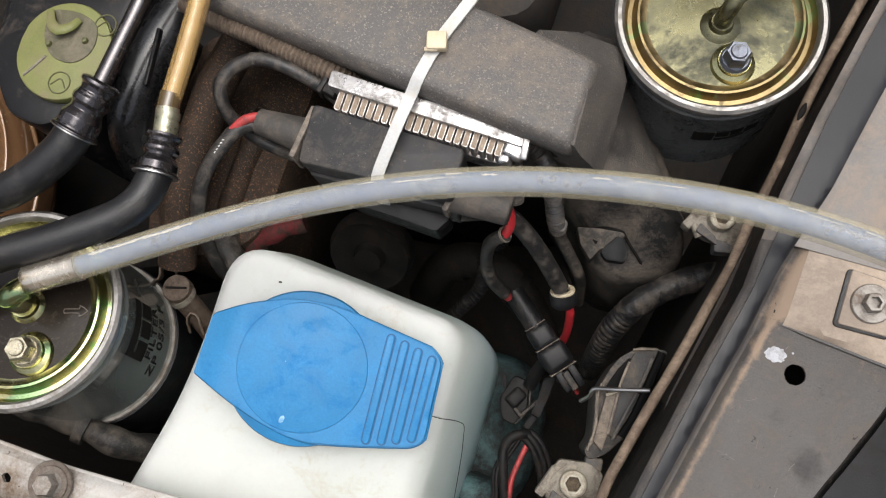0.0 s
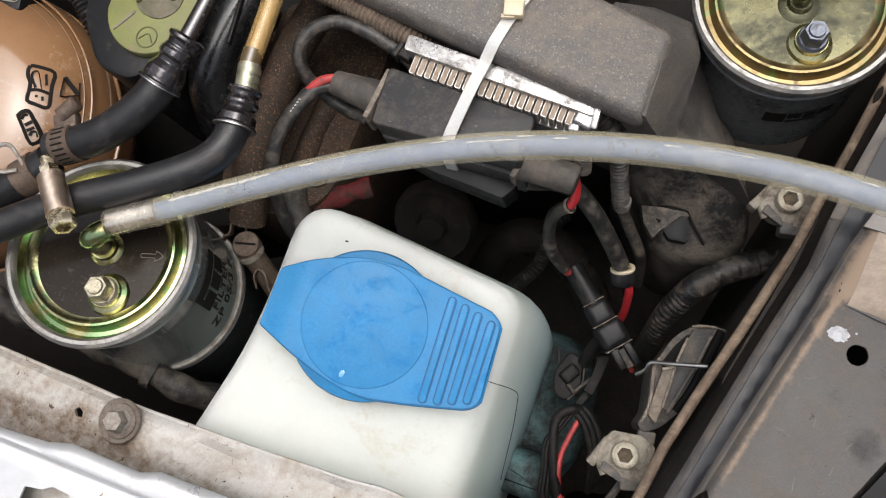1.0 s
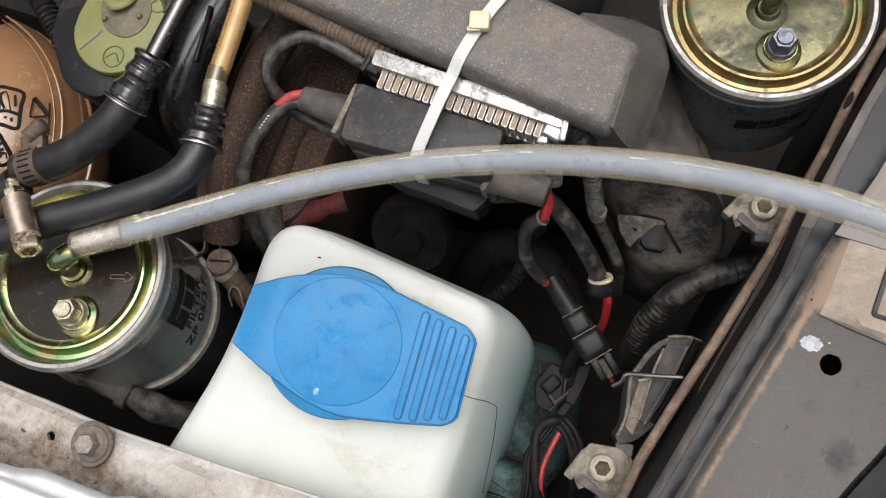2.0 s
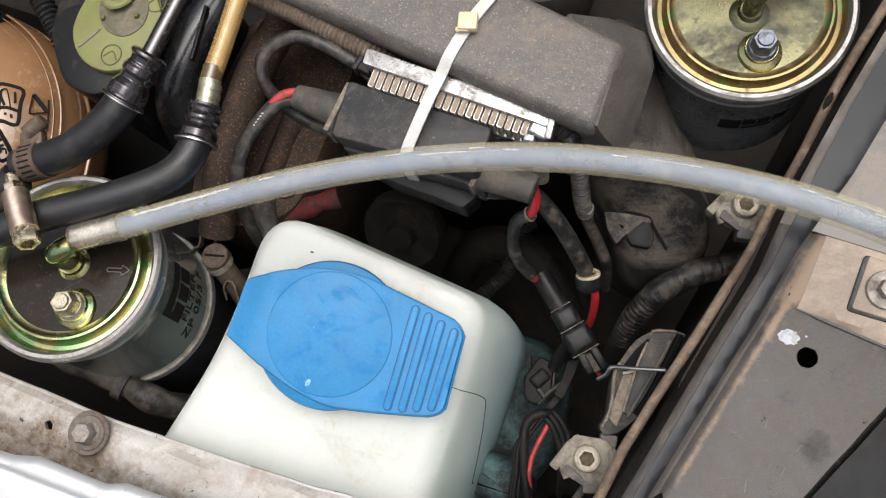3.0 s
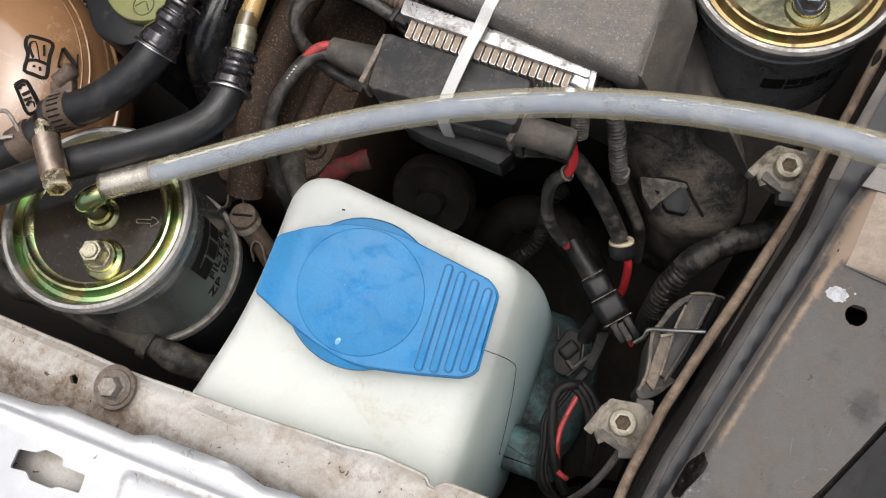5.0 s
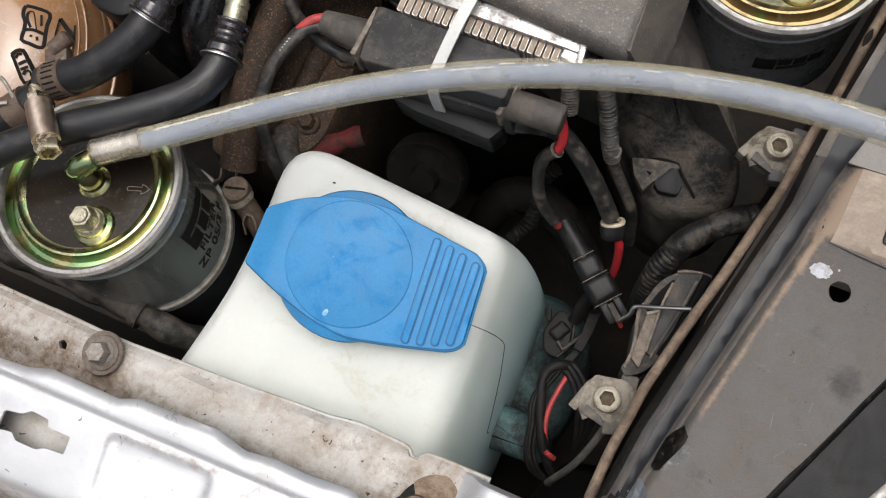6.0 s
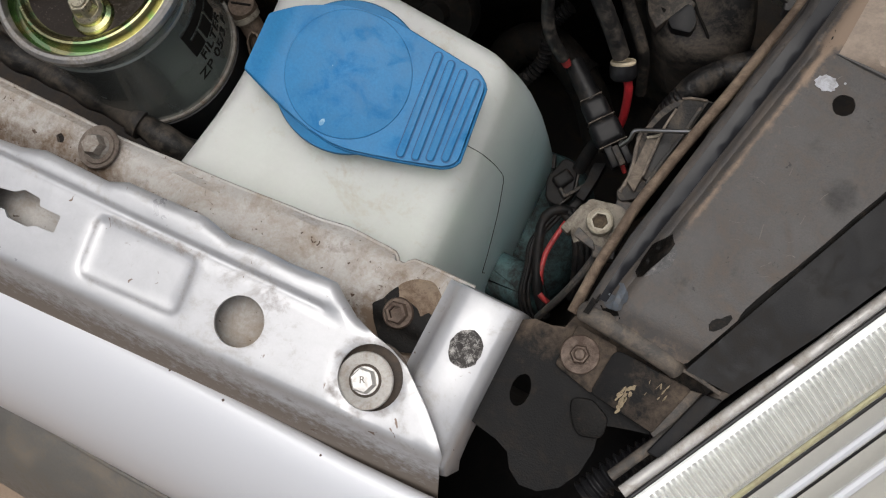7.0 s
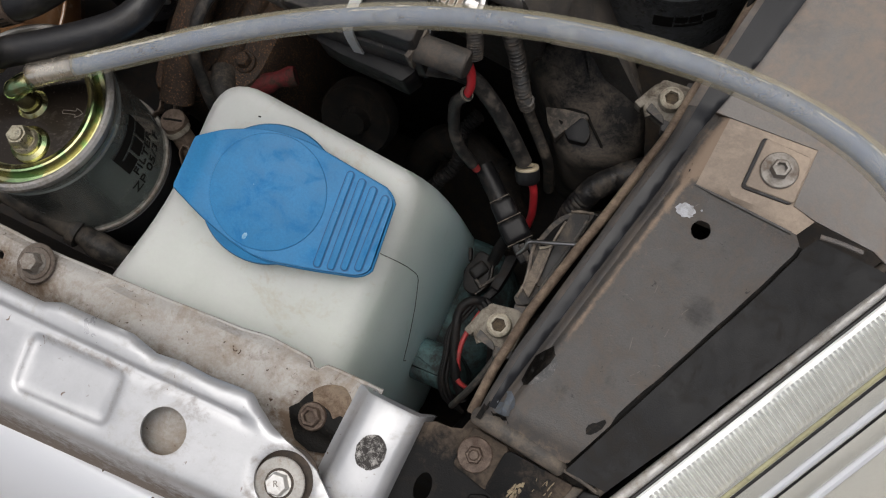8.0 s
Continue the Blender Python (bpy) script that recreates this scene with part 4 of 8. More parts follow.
def wing_dust(x, y):
    """Dust on the low ridge beside the lip and against the shelf."""
    d = 0.78 * math.exp(-((x - lip_x(y) - 0.0062) / 0.0017) ** 2) * (0.25 + 0.75 * ease(-0.062, -0.030, y))
    d += 0.25 * math.exp(-((x - lip_x(y) - 0.0045) / 0.0045) ** 2) * ease(0.01, 0.04, y)
    for cx, cy, r in ((0.1130, -0.0115, 0.0085), (0.1010, -0.0330, 0.0050), (0.0960, 0.0060, 0.0060), (0.1130, 0.0220, 0.0070), (0.0700, -0.0700, 0.0060), (0.0880, -0.0560, 0.0050)):
        d -= (1.25 if r > 0.008 else 0.75) * math.exp(-((x - cx) ** 2 + (y - cy) ** 2) / r ** 2)
    return d + 0.10 * ease(0.012, 0.04, y) + 0.95 * ease(0.0425, 0.0465, y) * ease(lip_x(y) + 0.002, lip_x(y) + 0.006, x) + 0.4 * math.exp(-((y + 0.097) / 0.004) ** 2) - 0.25 * (1 - ease(lip_x(y) - 0.002, lip_x(y) + 0.001, x))


lip_lines = [[(lip_x(y) + o, y) for y in np.linspace(-0.096, 0.076, 50)] for o in (-0.0045, -0.0015, 0.0, 0.0012, 0.0024, 0.0040, 0.0062, 0.0085)]
lip_lines = [[(float(a), float(c)) for a, c in one] for one in lip_lines]
part("pressed_panel", sheet(inner_edge[:7] + [(0.0700, 0.0775), (0.0900, 0.0780), (0.0880, 0.0430), (0.1146, 0.0408), (0.1374, 0.0390)] + seam[::-1] + [(0.060, -0.0985)], wing_height, 0.0014, [hole_edge], 0.0032, None, lip_lines), FENDER, wing, sharp=60, dust=wing_dust)
CREASE_SHADE = surface("shaded_crease_paint", (0.055, 0.053, 0.052), 0.45, 0.0, (0.10, 0.09, 0.08), 0.45, 0.006, 0.0007, 0.4)
BLISTERED = surface("bubbled_dark_paint", (0.05, 0.05, 0.05), 0.35, 0.0, (0.2, 0.19, 0.18), 0.3, 0.0015, 0.0008, 1.0)
for name, plan, mat_, lift in (("flaked_patch", [(0.0542, -0.0745), (0.0524, -0.0728), (0.0530, -0.0660), (0.0540, -0.0598), (0.0557, -0.0569), (0.0575, -0.0545), (0.0596, -0.0519), (0.0622, -0.0559), (0.0615, -0.0600), (0.0595, -0.0650), (0.0575, -0.0690), (0.0560, -0.0735)], TAR, 0.0003),
                                ("bubbled_patch", [(0.0622, -0.0559), (0.0648, -0.0590), (0.0645, -0.0651), (0.0615, -0.0695), (0.0565, -0.0735), (0.0580, -0.0690), (0.0600, -0.0640), (0.0618, -0.0600)], BLISTERED, 0.0004),
                                ("tar_patch", [(0.0880, -0.0802), (0.0884, -0.0782), (0.0898, -0.0765), (0.0914, -0.0757), (0.0930, -0.0737), (0.0942, -0.0727), (0.0953, -0.0738), (0.0946, -0.0770), (0.0930, -0.0796), (0.0910, -0.0818), (0.0892, -0.0824)], TAR, 0.0003),
                                ("black_chip", [(0.0455, -0.0918), (0.0490, -0.0916), (0.0531, -0.0912), (0.0555, -0.0936), (0.0511, -0.0945), (0.0475, -0.0935)], TAR, 0.0005)):
    part(name, sheet(plan, lambda x, y: wing_height(x, y) + lift + (0.0006 * noise.noise((x * 900, y * 900, 1)) if name == "bubbled_patch" else 0.0), 0.0004, (), 0.0016), mat_, wing)
flaky = [(edge_x(y) + 0.0034 + 0.0006 * noise.noise((y * 240, 5, 5)), y, 0.8202 + 0.0018 * ease(0.0, 0.05, y) + 0.0003 * noise.noise((y * 400, 1, 5))) for y in [-0.092 + 0.0035 * k for k in range(70)]]
part("flaky_edge", tube(flaky, lambda t, s_: 0.0006 + 0.0004 * noise.noise((s_ * 300, 2, 2)), 6, 0.002), INK, wing, "flaking sealer line")
part("dusty_shelf", sheet([(0.0880, 0.0430), (0.1146, 0.0408), (0.1374, 0.0390), (0.1420, 0.0468), (0.1310, 0.0500), (0.1310, 0.0780), (0.0900, 0.0780)], lambda x, y: wing_height(x, y) + 0.0002, 0.0014, (), 0.004), FENDER_DUST, wing, "brown dusty raised shelf")
part("rear_panel", sheet([(0.0700, 0.0775), (0.1310, 0.0780), (0.1310, 0.0500), (0.1420, 0.0470), (0.1693, 0.0441), (0.1763, 0.0408), (0.190, 0.060), (0.30, 0.26), (0.30, 0.58)] + inner_edge[:7:-1] + [(0.0728, 0.1010)], lambda x, y: wing_height(x, min(y, 0.55)) + 0.001, 0.0014, (), 0.008, (0.06, 0.2, 0.05, 0.3)), LIP, wing, "plain grey rear stretch of the wing", sharp=60)
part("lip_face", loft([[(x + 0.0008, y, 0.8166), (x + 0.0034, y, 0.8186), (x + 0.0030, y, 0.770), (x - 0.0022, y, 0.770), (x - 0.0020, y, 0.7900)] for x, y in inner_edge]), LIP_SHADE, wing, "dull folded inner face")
# Added black slab, there only to make the wing hole look dark.
alone("hole_shade_slab", slab(rounded([(0.075, -0.030), (0.075, 0.045), (0.128, 0.045), (0.118, -0.030)], 0.006, 4), 0.735, 0.745, 0.002), VOID_SHADE, "added black slab that darkens the hole in the inner wing", "liner")
seam_line = [(x, y, wing_height(x - 0.002, y) - 0.0016) for x, y in seam]
part("seam_gap", tube(seam_line, 0.0019, 8, 0.004), TAR, wing, "dark seam")
chip_r = [1 + 0.30 * noise.noise((k * 0.9, 1, 4)) + 0.22 * noise.noise((k * 2.7, 3, 4)) for k in range(30)]
chip = [(0.0886 + 0.0044 * chip_r[k] * math.cos(2 * math.pi * k / 30), 0.0303 + 0.0033 * chip_r[k] * math.sin(2 * math.pi * k / 30)) for k in range(30)]
part("paint_chip", sheet(chip, lambda x, y: wing_height(x, y) + 0.0003, 0.0004, (), 0.002), CHIP, wing, "bare white chipped spot")
part("small_chip", sheet(ngon(8, 0.0005, 0, 0.0953, 0.0330), lambda x, y: wing_height(x, y) + 0.0003, 0.0003, (), 0.002), CHIP, wing)
stain = [(0.0497 + 0.0050 * (1 + 0.3 * noise.noise((k * 1.1, 1, 9))) * math.cos(2 * math.pi * k / 18), -0.0860 + 0.0058 * (1 + 0.3 * noise.noise((k * 1.1, 6, 9))) * math.sin(2 * math.pi * k / 18)) for k in range(18)]
PRIMER_BLUE = surface("blue_grey_primer", (0.095, 0.112, 0.135), 0.5, 0.0, (0.1, 0.1, 0.1), 0.4, 0.006, 0.001, 0.3)
part("primer_patch", sheet(stain, lambda x, y: wing_height(x, y) + 0.0003, 0.0004, (), 0.0025), PRIMER_BLUE, wing, "blue-grey primer patch")
rng = random.Random(11)
SCUFF = surface("pale_scuffed_paint", (0.17, 0.15, 0.13), 0.7, 0.0, (0.08, 0.075, 0.07), 0.5, 0.002, 0.0006, 0.3)
for k in range(16):
    x0, y0 = rng.uniform(0.074, 0.112), rng.uniform(-0.070, 0.036)
    turn_, long_ = rng.uniform(0.2, 1.7), rng.uniform(0.0015, 0.0075)
    if inside((x0, y0), [(0.072, -0.03), (0.078, 0.04), (0.128, 0.036), (0.105, -0.045), (0.090, -0.080), (0.066, -0.078)]):
        way_ = (math.cos(turn_) * long_, math.sin(turn_) * long_)
        part("scratch", tube([(x0 + way_[0] * q, y0 + way_[1] * q + 0.0004 * math.sin(q * 5 + k), wing_height(x0 + way_[0] * q, y0 + way_[1] * q) + 0.00004) for q in (0.0, 0.35, 0.7, 1.0)], lambda t, s_, w=rng.uniform(0.00012, 0.00030): w * (0.5 + abs(noise.noise((s_ * 900, 1, 1)))), 5, 0.001, flat=0.4), SCUFF, wing, "pale scratch")
for pts in (((0.0758, -0.0161), (0.0800, -0.0168), (0.0845, -0.0180)), ((0.0774, -0.0174), (0.0800, -0.0166), (0.0822, -0.0157))):
    part("scratch", tube([(x, y, wing_height(x, y) + 0.00005) for x, y in pts], lambda t, s_: 0.00026 * (0.2 + 1.4 * abs(noise.noise((s_ * 1300, 1, 1)))), 5, 0.0004, flat=0.4), SCUFF, wing, "pale scratch")
b = thing("screw", (0.0870, 0.1493, 0.8205), "small pale pan-head screw in the wing lip", "screw")
part("head", lathe([(0, 0.0012), (0.0016, 0.001), (0.0024, 0), (0, -0.001)], 16, stand((0.0870, 0.1493, 0.8225))), STEEL, b)
# Black slab under the plate paints in the shade on its sides.
part("plate_side_shade", slab(rounded([(0.1064, 0.0486), (0.1300, 0.0494), (0.1298, 0.0735), (0.1068, 0.0748)], 0.002, 2), 0.820, 0.8256, 0.0006), RUBBER, wing, "black edge standing for the plate's shaded sides")
b = thing("wing_bolt", (0.1185, 0.0620, 0.824), "dusty wing bolt on a square plate", "bolt")
part("square_plate", slab(rounded([(0.1080, 0.0500), (0.1305, 0.0505), (0.1300, 0.0730), (0.1085, 0.0745)], 0.001, 2), 0.822, 0.8265, 0.0008), FENDER_DUST, b)
part("washer", ring(0.0085, 0.003, 0.0018, stand((0.1190, 0.0620, 0.8264))), DULL_STEEL, b)
part("head", hexagon(0.0078, 0.0042, stand((0.1190, 0.0620, 0.8280)), turn=0.3, cup=True), DULL_STEEL, b)
part("edge_tab", tube([(0.1470, 0.0420, 0.8225), (0.1560, 0.0425, 0.8230), (0.1660, 0.0425, 0.8225)], 0.0012, 8, 0.003), LIP, wing, "pale pressed tab")
crease_line = [(x, 0.0434 - (x - 0.0845) * 0.09, wing_height(x, 0.0434 - (x - 0.0845) * 0.09) + 0.0002) for x in [0.0870 + 0.004 * k for k in range(13)]]
# Dark tube that paints in the shade along the shelf's crease.
part("shelf_crease", tube(crease_line, lambda t, s: 0.0007 * (0.4 + min(1.0, 4 * t)), 6, 0.003), CREASE_SHADE, wing, "dark line standing for the shaded crease under the shelf")
band = [(edge_x(y) + 0.0036, y) for y in np.linspace(-0.090, 0.30, 70)] + [(lip_x(y) - 0.0012, y) for y in np.linspace(0.30, -0.090, 70)]
part("lip_band", sheet([(float(a), float(c)) for a, c in band], lambda x, y: wing_height(x, y) + (0.0011 if y < 0.070 else 0.0011 + 0.0027 * ease(0.070, 0.078, y)), 0.0012, (), 0.0026), LIP_BAND, wing, "slate grey lip along the bay", sharp=60)
side_strip = thing("wing_strip", (0.115, -0.05, 0.80), "matt black plastic strip along the headlamp", "trim")
outer = [(0.1070, -0.1018), (0.1160, -0.0835), (0.1253, -0.0650), (0.1365, -0.0400), (0.1466, -0.0190), (0.1600, 0.0080), (0.1765, 0.0405)]
inner_side = [(x + 0.0012, y - 0.0005) for x, y in seam] + [(0.1465, 0.0408)]
outer = [(x + 0.0009 * k, y - 0.00045 * k) for k, (x, y) in enumerate(outer)]
part("strip_body", sheet([(0.0875, -0.1010)] + outer + inner_side[::-1], lambda x, y: 0.8205 + 0.001 * ease(-0.1, 0, y), 0.0045, (), 0.006), STRIP, side_strip)
part("strip_edge", tube([(0.0868, -0.1012, 0.8190), (0.0950, -0.1020, 0.8195), (0.1035, -0.1035, 0.8195)], 0.0009, 8, 0.003), RIB_DIRT, side_strip, "pale worn end")
part("lower_lip", slab([(0.0985, -0.1060), (0.1065, -0.1050), (0.0935, -0.1380), (0.0880, -0.1380)], 0.806, 0.812, 0.001), STRIP, side_strip)

# ---- headlamp ----
LAMP_RIM = surface("dull_lamp_rim", (0.45, 0.44, 0.425), 0.36, 0.2, (0.26, 0.225, 0.185), 0.38, 0.02, 0.001, 0.2)
lampt = thing("headlamp", (0.14, -0.08, 0.70), "clear ribbed glass headlamp with a bright reflector", "headlamp")
along, out = Vector((0.450, 0.893, 0.0)), Vector((0.893, -0.450, 0.0))
corner = Vector((0.0972, -0.1405, 0.8080))
prof = [(0.0, 0.0), (0.0035, 0.0012), (0.007, 0.0008), (0.012, -0.002), (0.018, -0.0055), (0.026, -0.011), (0.034, -0.017), (0.044, -0.025), (0.056, -0.035), (0.075, -0.053), (0.10, -0.082), (0.115, -0.11)]


def lens_skin(s0, s1, o0, o1, lift=0.0, wave=0.0, count=60, pitch=0.0022):
    """The curved glass between two distances along the lamp and two across it."""
    bm = bmesh.new()
    xs = [p[0] for p in prof]
    zs = [p[1] for p in prof]
    rows = []
    for i in range(count + 1):
        s = s0 + (s1 - s0) * i / count
        row = []
        for j in range(25):
            o = o0 + (o1 - o0) * j / 24
            z = float(np.interp(o, xs, zs)) + lift + wave * (0.5 + 0.5 * math.cos(2 * math.pi * s / pitch)) * min(1.0, min(j, 24 - j) / 4)
            row.append(bm.verts.new(corner + along * s + out * o + Vector((0, 0, z))))
        rows.append(row)
    for a, b in zip(rows, rows[1:]):
        for j in range(24):
            bm.faces.new((a[j], a[j + 1], b[j + 1], b[j]))
    return bm


part("glass", lens_skin(-0.02, 0.24, 0.0015, 0.115), LENS, lampt, "clear glass cover")
part("ribs", lens_skin(-0.02, 0.24, 0.0052, 0.0242, 0.0006, 0.0030, 900, 0.0027), FLUTE, lampt, "close moulded ribs in the glass")
part("top_edge", tube([corner + along * s + out * -0.0020 + Vector((0, 0, -0.0002)) for s in (-0.02, 0.05, 0.12, 0.24)], 0.0027, 14, 0.01, flat=0.7), LAMP_RIM, lampt, "dusty worn upper rim")
part("dusty_trim", tube([corner + along * s + out * -0.0098 + Vector((0, 0, -0.0012)) for s in (-0.02, 0.05, 0.12, 0.24)], 0.0024, 10, 0.01), RIB_DIRT, lampt, "dusty trim strip")
part("gasket", tube([corner + along * s + out * 0.0014 + Vector((0, 0, 0.0012)) for s in (-0.02, 0.05, 0.12, 0.24)], 0.0009, 10, 0.01), RUBBER, lampt, "black gasket")
part("glass_lip", lens_skin(-0.02, 0.24, 0.0020, 0.0058, 0.0006), FLUTE, lampt, "milky glass edge")
part("reflector", moved(lens_skin(-0.02, 0.24, 0.004, 0.112), pose(0, 0, -0.012)), REFLECTOR, lampt, "bright reflector")
YELLOWED = surface("yellowed_trim", (0.42, 0.40, 0.24), 0.3, 0.2, (0.30, 0.27, 0.17), 0.4, 0.01, 0.001, 0.2)
for name, o, z, r, mat_, text in (("inner_bar", 0.0275, -0.0118, 0.0013, YELLOWED, "yellowed trim line"), ("inner_bar", 0.0300, -0.0138, 0.0008, RUBBER, "dark trim line"), ("inner_bar", 0.0400, -0.0215, 0.0020, FRONT, "chrome trim line"), ("inner_bar", 0.0435, -0.0245, 0.0007, STRIP, "dark trim line"), ("inner_bar", 0.0560, -0.0345, 0.0024, FRONT, "chrome trim line")):
    part(name, tube([corner + along * q + out * o + Vector((0, 0, z)) for q in (-0.02, 0.05, 0.12, 0.24)], r, 8, 0.01), mat_, lampt, text)
part("housing", slab([tuple((corner + along * s + out * o).to_2d()) for s, o in ((-0.02, 0.0), (0.24, 0.0), (0.24, 0.05), (-0.02, 0.05))], 0.62, 0.72, 0.004), BLACK, lampt, "black housing")

# ---- seal along the wing ----
seal = thing("wing_seal", (0.05, 0.04, 0.79), "worn brown rubber seal strip along the inner wing", "seal")
part("seal_strip", tube([(0.0344, -0.0983, 0.788), (0.0355, -0.0748, 0.789), (0.0378, -0.0565, 0.790), (0.0396, -0.0417, 0.790), (0.0430, -0.0263, 0.790), (0.0466, -0.0105, 0.790), (0.0506, 0.0055, 0.790), (0.0545, 0.0210, 0.790), (0.0580, 0.0362, 0.790), (0.0614, 0.0516, 0.790), (0.0655, 0.0690, 0.790), (0.0690, 0.0970, 0.791), (0.0733, 0.1190, 0.793), (0.0792, 0.1633, 0.797), (0.0890, 0.21, 0.80), (0.117, 0.34, 0.80)], lambda t, s_: 0.0025 + 0.0002 * noise.noise((s_ * 90, 4, 4)), 12, 0.004, flat=1.2), BROWN, seal, "worn brown strip")
part("torn_hole", tube([(0.0755, 0.1440, 0.7985), (0.0765, 0.1494, 0.7995), (0.0770, 0.1530, 0.7995)], lambda t, s_: 0.0012 * (0.3 + math.sin(math.pi * t)), 8, 0.001, flat=0.6), INK, seal, "dark torn hole")

# ---- washer reservoir ----
top_plane = lambda x, y: 0.7835 - 0.2 * (x + 0.1) + 0.12 * (y + 0.043)  # noqa: E731
tank_plan = rounded([(-0.1765, 0.0165), (-0.0420, 0.0090), (-0.0405, -0.0400), (-0.0375, -0.1420), (-0.1905, -0.1440), (-0.1765, -0.0600)], [0.030, 0.022, 0.05, 0.022, 0.02, 0.05], 8)
res = thing("washer_reservoir", (-0.10, -0.05, 0.50), "white translucent plastic washer bottle with a blue flip cap", "reservoir")


def side_chamfer(x, y):
    """How far the top rolls off along the bottle's outer side."""
    c = x + 0.0560
    return 9.0 * max(0.0, c) ** 2


def leaned(points, drop):
    """The outer side leans: drawn in at the shoulder, standing out further down."""
    far = float(np.interp(drop, [0.0007, 0.0032, 0.0095, 0.0155, 0.036, 0.055, 0.085, 0.13], [-0.0026, -0.0012, 0.0, 0.0010, 0.0026, 0.0032, 0.0036, 0.0040]))
    return [(x + far * ease(-0.075, -0.045, x), y) for x, y in points]


def top_z(x, y):
    return top_plane(x, y) - 0.0155 + 0.0090 * ease(-0.060, -0.145, y) - side_chamfer(x, y)


def tank_loop(d, drop):
    """One level of the bottle: the plan moved in or out by d, let down by drop."""
    return [(x, y, top_z(min(x, -0.0440), y) - drop) for x, y in leaned(grown(tank_plan, d), drop)]


def toward(k):
    """The rim drawn together towards its middle, on the same gently raised top."""
    loop = [Vector((x, y, 0)) for x, y in leaned(grown(tank_plan, -0.0085), 0.0007)]
    c = sum(loop, Vector()) / len(loop)
    out = [c + (p - c) * k for p in loop]
    sink = 0.0005 * ease(0.90, 1.0, k) ** 2
    return [(p.x, p.y, top_z(p.x, p.y) - sink) for p in out]


def cling(ob, points, lift=0.0002):
    """A line laid on a mesh: dense points, each moved to the nearest skin."""
    from mathutils.bvhtree import BVHTree
    me = ob.data
    tree = BVHTree.FromPolygons([v.co for v in me.vertices], [p.vertices for p in me.polygons])
    out = []
    for p in curve_points(points, 0.002):
        place, normal, _, _ = tree.find_nearest(p)
        out.append(place + normal * lift)
    return out


levels = [(-0.0085, 0.0007), (-0.0064, 0.0016), (-0.0050, 0.0032), (-0.0041, 0.0058), (-0.0036, 0.0095), (-0.0030, 0.0155), (-0.0018, 0.024), (0.0, 0.036), (0.0018, 0.055), (0.0032, 0.085), (0.0035, 0.13), (0.0030, 0.22)]
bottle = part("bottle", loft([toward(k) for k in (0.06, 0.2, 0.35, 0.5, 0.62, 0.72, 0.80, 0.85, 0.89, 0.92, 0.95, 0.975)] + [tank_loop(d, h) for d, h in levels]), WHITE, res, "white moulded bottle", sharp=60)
foot_plan = rounded([(-0.075, 0.006), (-0.016, 0.010), (0.0060, -0.018), (0.0080, -0.070), (-0.0040, -0.100), (-0.075, -0.104)], 0.018, 6)
part("lower_chamber", loft([[(x, y, z) for x, y in grown(foot_plan, d)] for d, z in ((-0.014, 0.5985), (-0.006, 0.5950), (-0.0015, 0.586), (0, 0.574), (0, 0.50))]), SHADED_WHITE, res, "lower side chamber", sharp=60)
part("outlet_foot", loft([[(x, y, z) for x, y in grown(rounded([(-0.060, -0.076), (-0.012, -0.074), (0.0030, -0.086), (0.0030, -0.103), (-0.060, -0.106)], 0.009, 6), d)] for d, z in ((-0.009, 0.6440), (-0.005, 0.6430), (-0.0015, 0.6390), (0, 0.6320), (0, 0.57))]), SHADED_WHITE, res, "moulded outlet foot", sharp=60)
seam_pts = cling(bottle, [(-0.0515, -0.0435, 0.7600), (-0.0465, -0.0428, 0.7480), (-0.0415, -0.0425, 0.7300), (-0.0385, -0.0440, 0.7160), (-0.0375, -0.0500, 0.7080), (-0.0372, -0.0660, 0.6930), (-0.0362, -0.0820, 0.6800), (-0.0358, -0.0935, 0.6725), (-0.0345, -0.0945, 0.6700), (-0.0310, -0.0940, 0.6660)], 0.0001)
part("mould_seam", tube(seam_pts, lambda t, s: 0.00022 + 0.00016 * noise.noise((s * 700, 2, 5)), 6, 0.0008), INK, res, "thin dark seam line")
part("speck", tube(drop_on(bottle, [(-0.1440, -0.0035), (-0.1425, -0.0032)], 0.0002), 0.0004, 6), INK, res)
# Darker blue that paints in the shade round the cap's ridges.
BLUE_RIDGE_SHADE = surface("shaded_blue_plastic", (0.010, 0.085, 0.21), 0.6, 0.0, None, 0.3, 0.02, 0.0012, 0.1)
WORN_BLUE = surface("worn_blue_plastic", (0.22, 0.40, 0.55), 0.6, 0.0, (0.06, 0.25, 0.48), 0.4, 0.002, 0.001, 0.3)
axis = Vector((0.2, -0.12, 1.0)).normalized()
cap_mid = (-0.1160, -0.0402)
lid_plan = rounded([(-0.1660, -0.0292), (-0.1500, -0.0192), (-0.1290, -0.0093), (-0.1075, -0.0068), (-0.0960, -0.0080), (-0.0590, -0.0115), (-0.0530, -0.0160), (-0.0497, -0.0555), (-0.0550, -0.0603), (-0.0815, -0.0684), (-0.1060, -0.0746), (-0.1235, -0.0727), (-0.1400, -0.0682), (-0.1665, -0.0588)],
                   [0.002, 0.01, 0.01, 0.01, 0.004, 0.003, 0.003, 0.004, 0.004, 0.01, 0.01, 0.01, 0.01, 0.0015], 4)


def lid_z(x, y):
    """The lid lies flat and its hinge end turns down."""
    z = top_plane(x, y)
    return z - 0.0045 * ease(-0.150, -0.168, x)


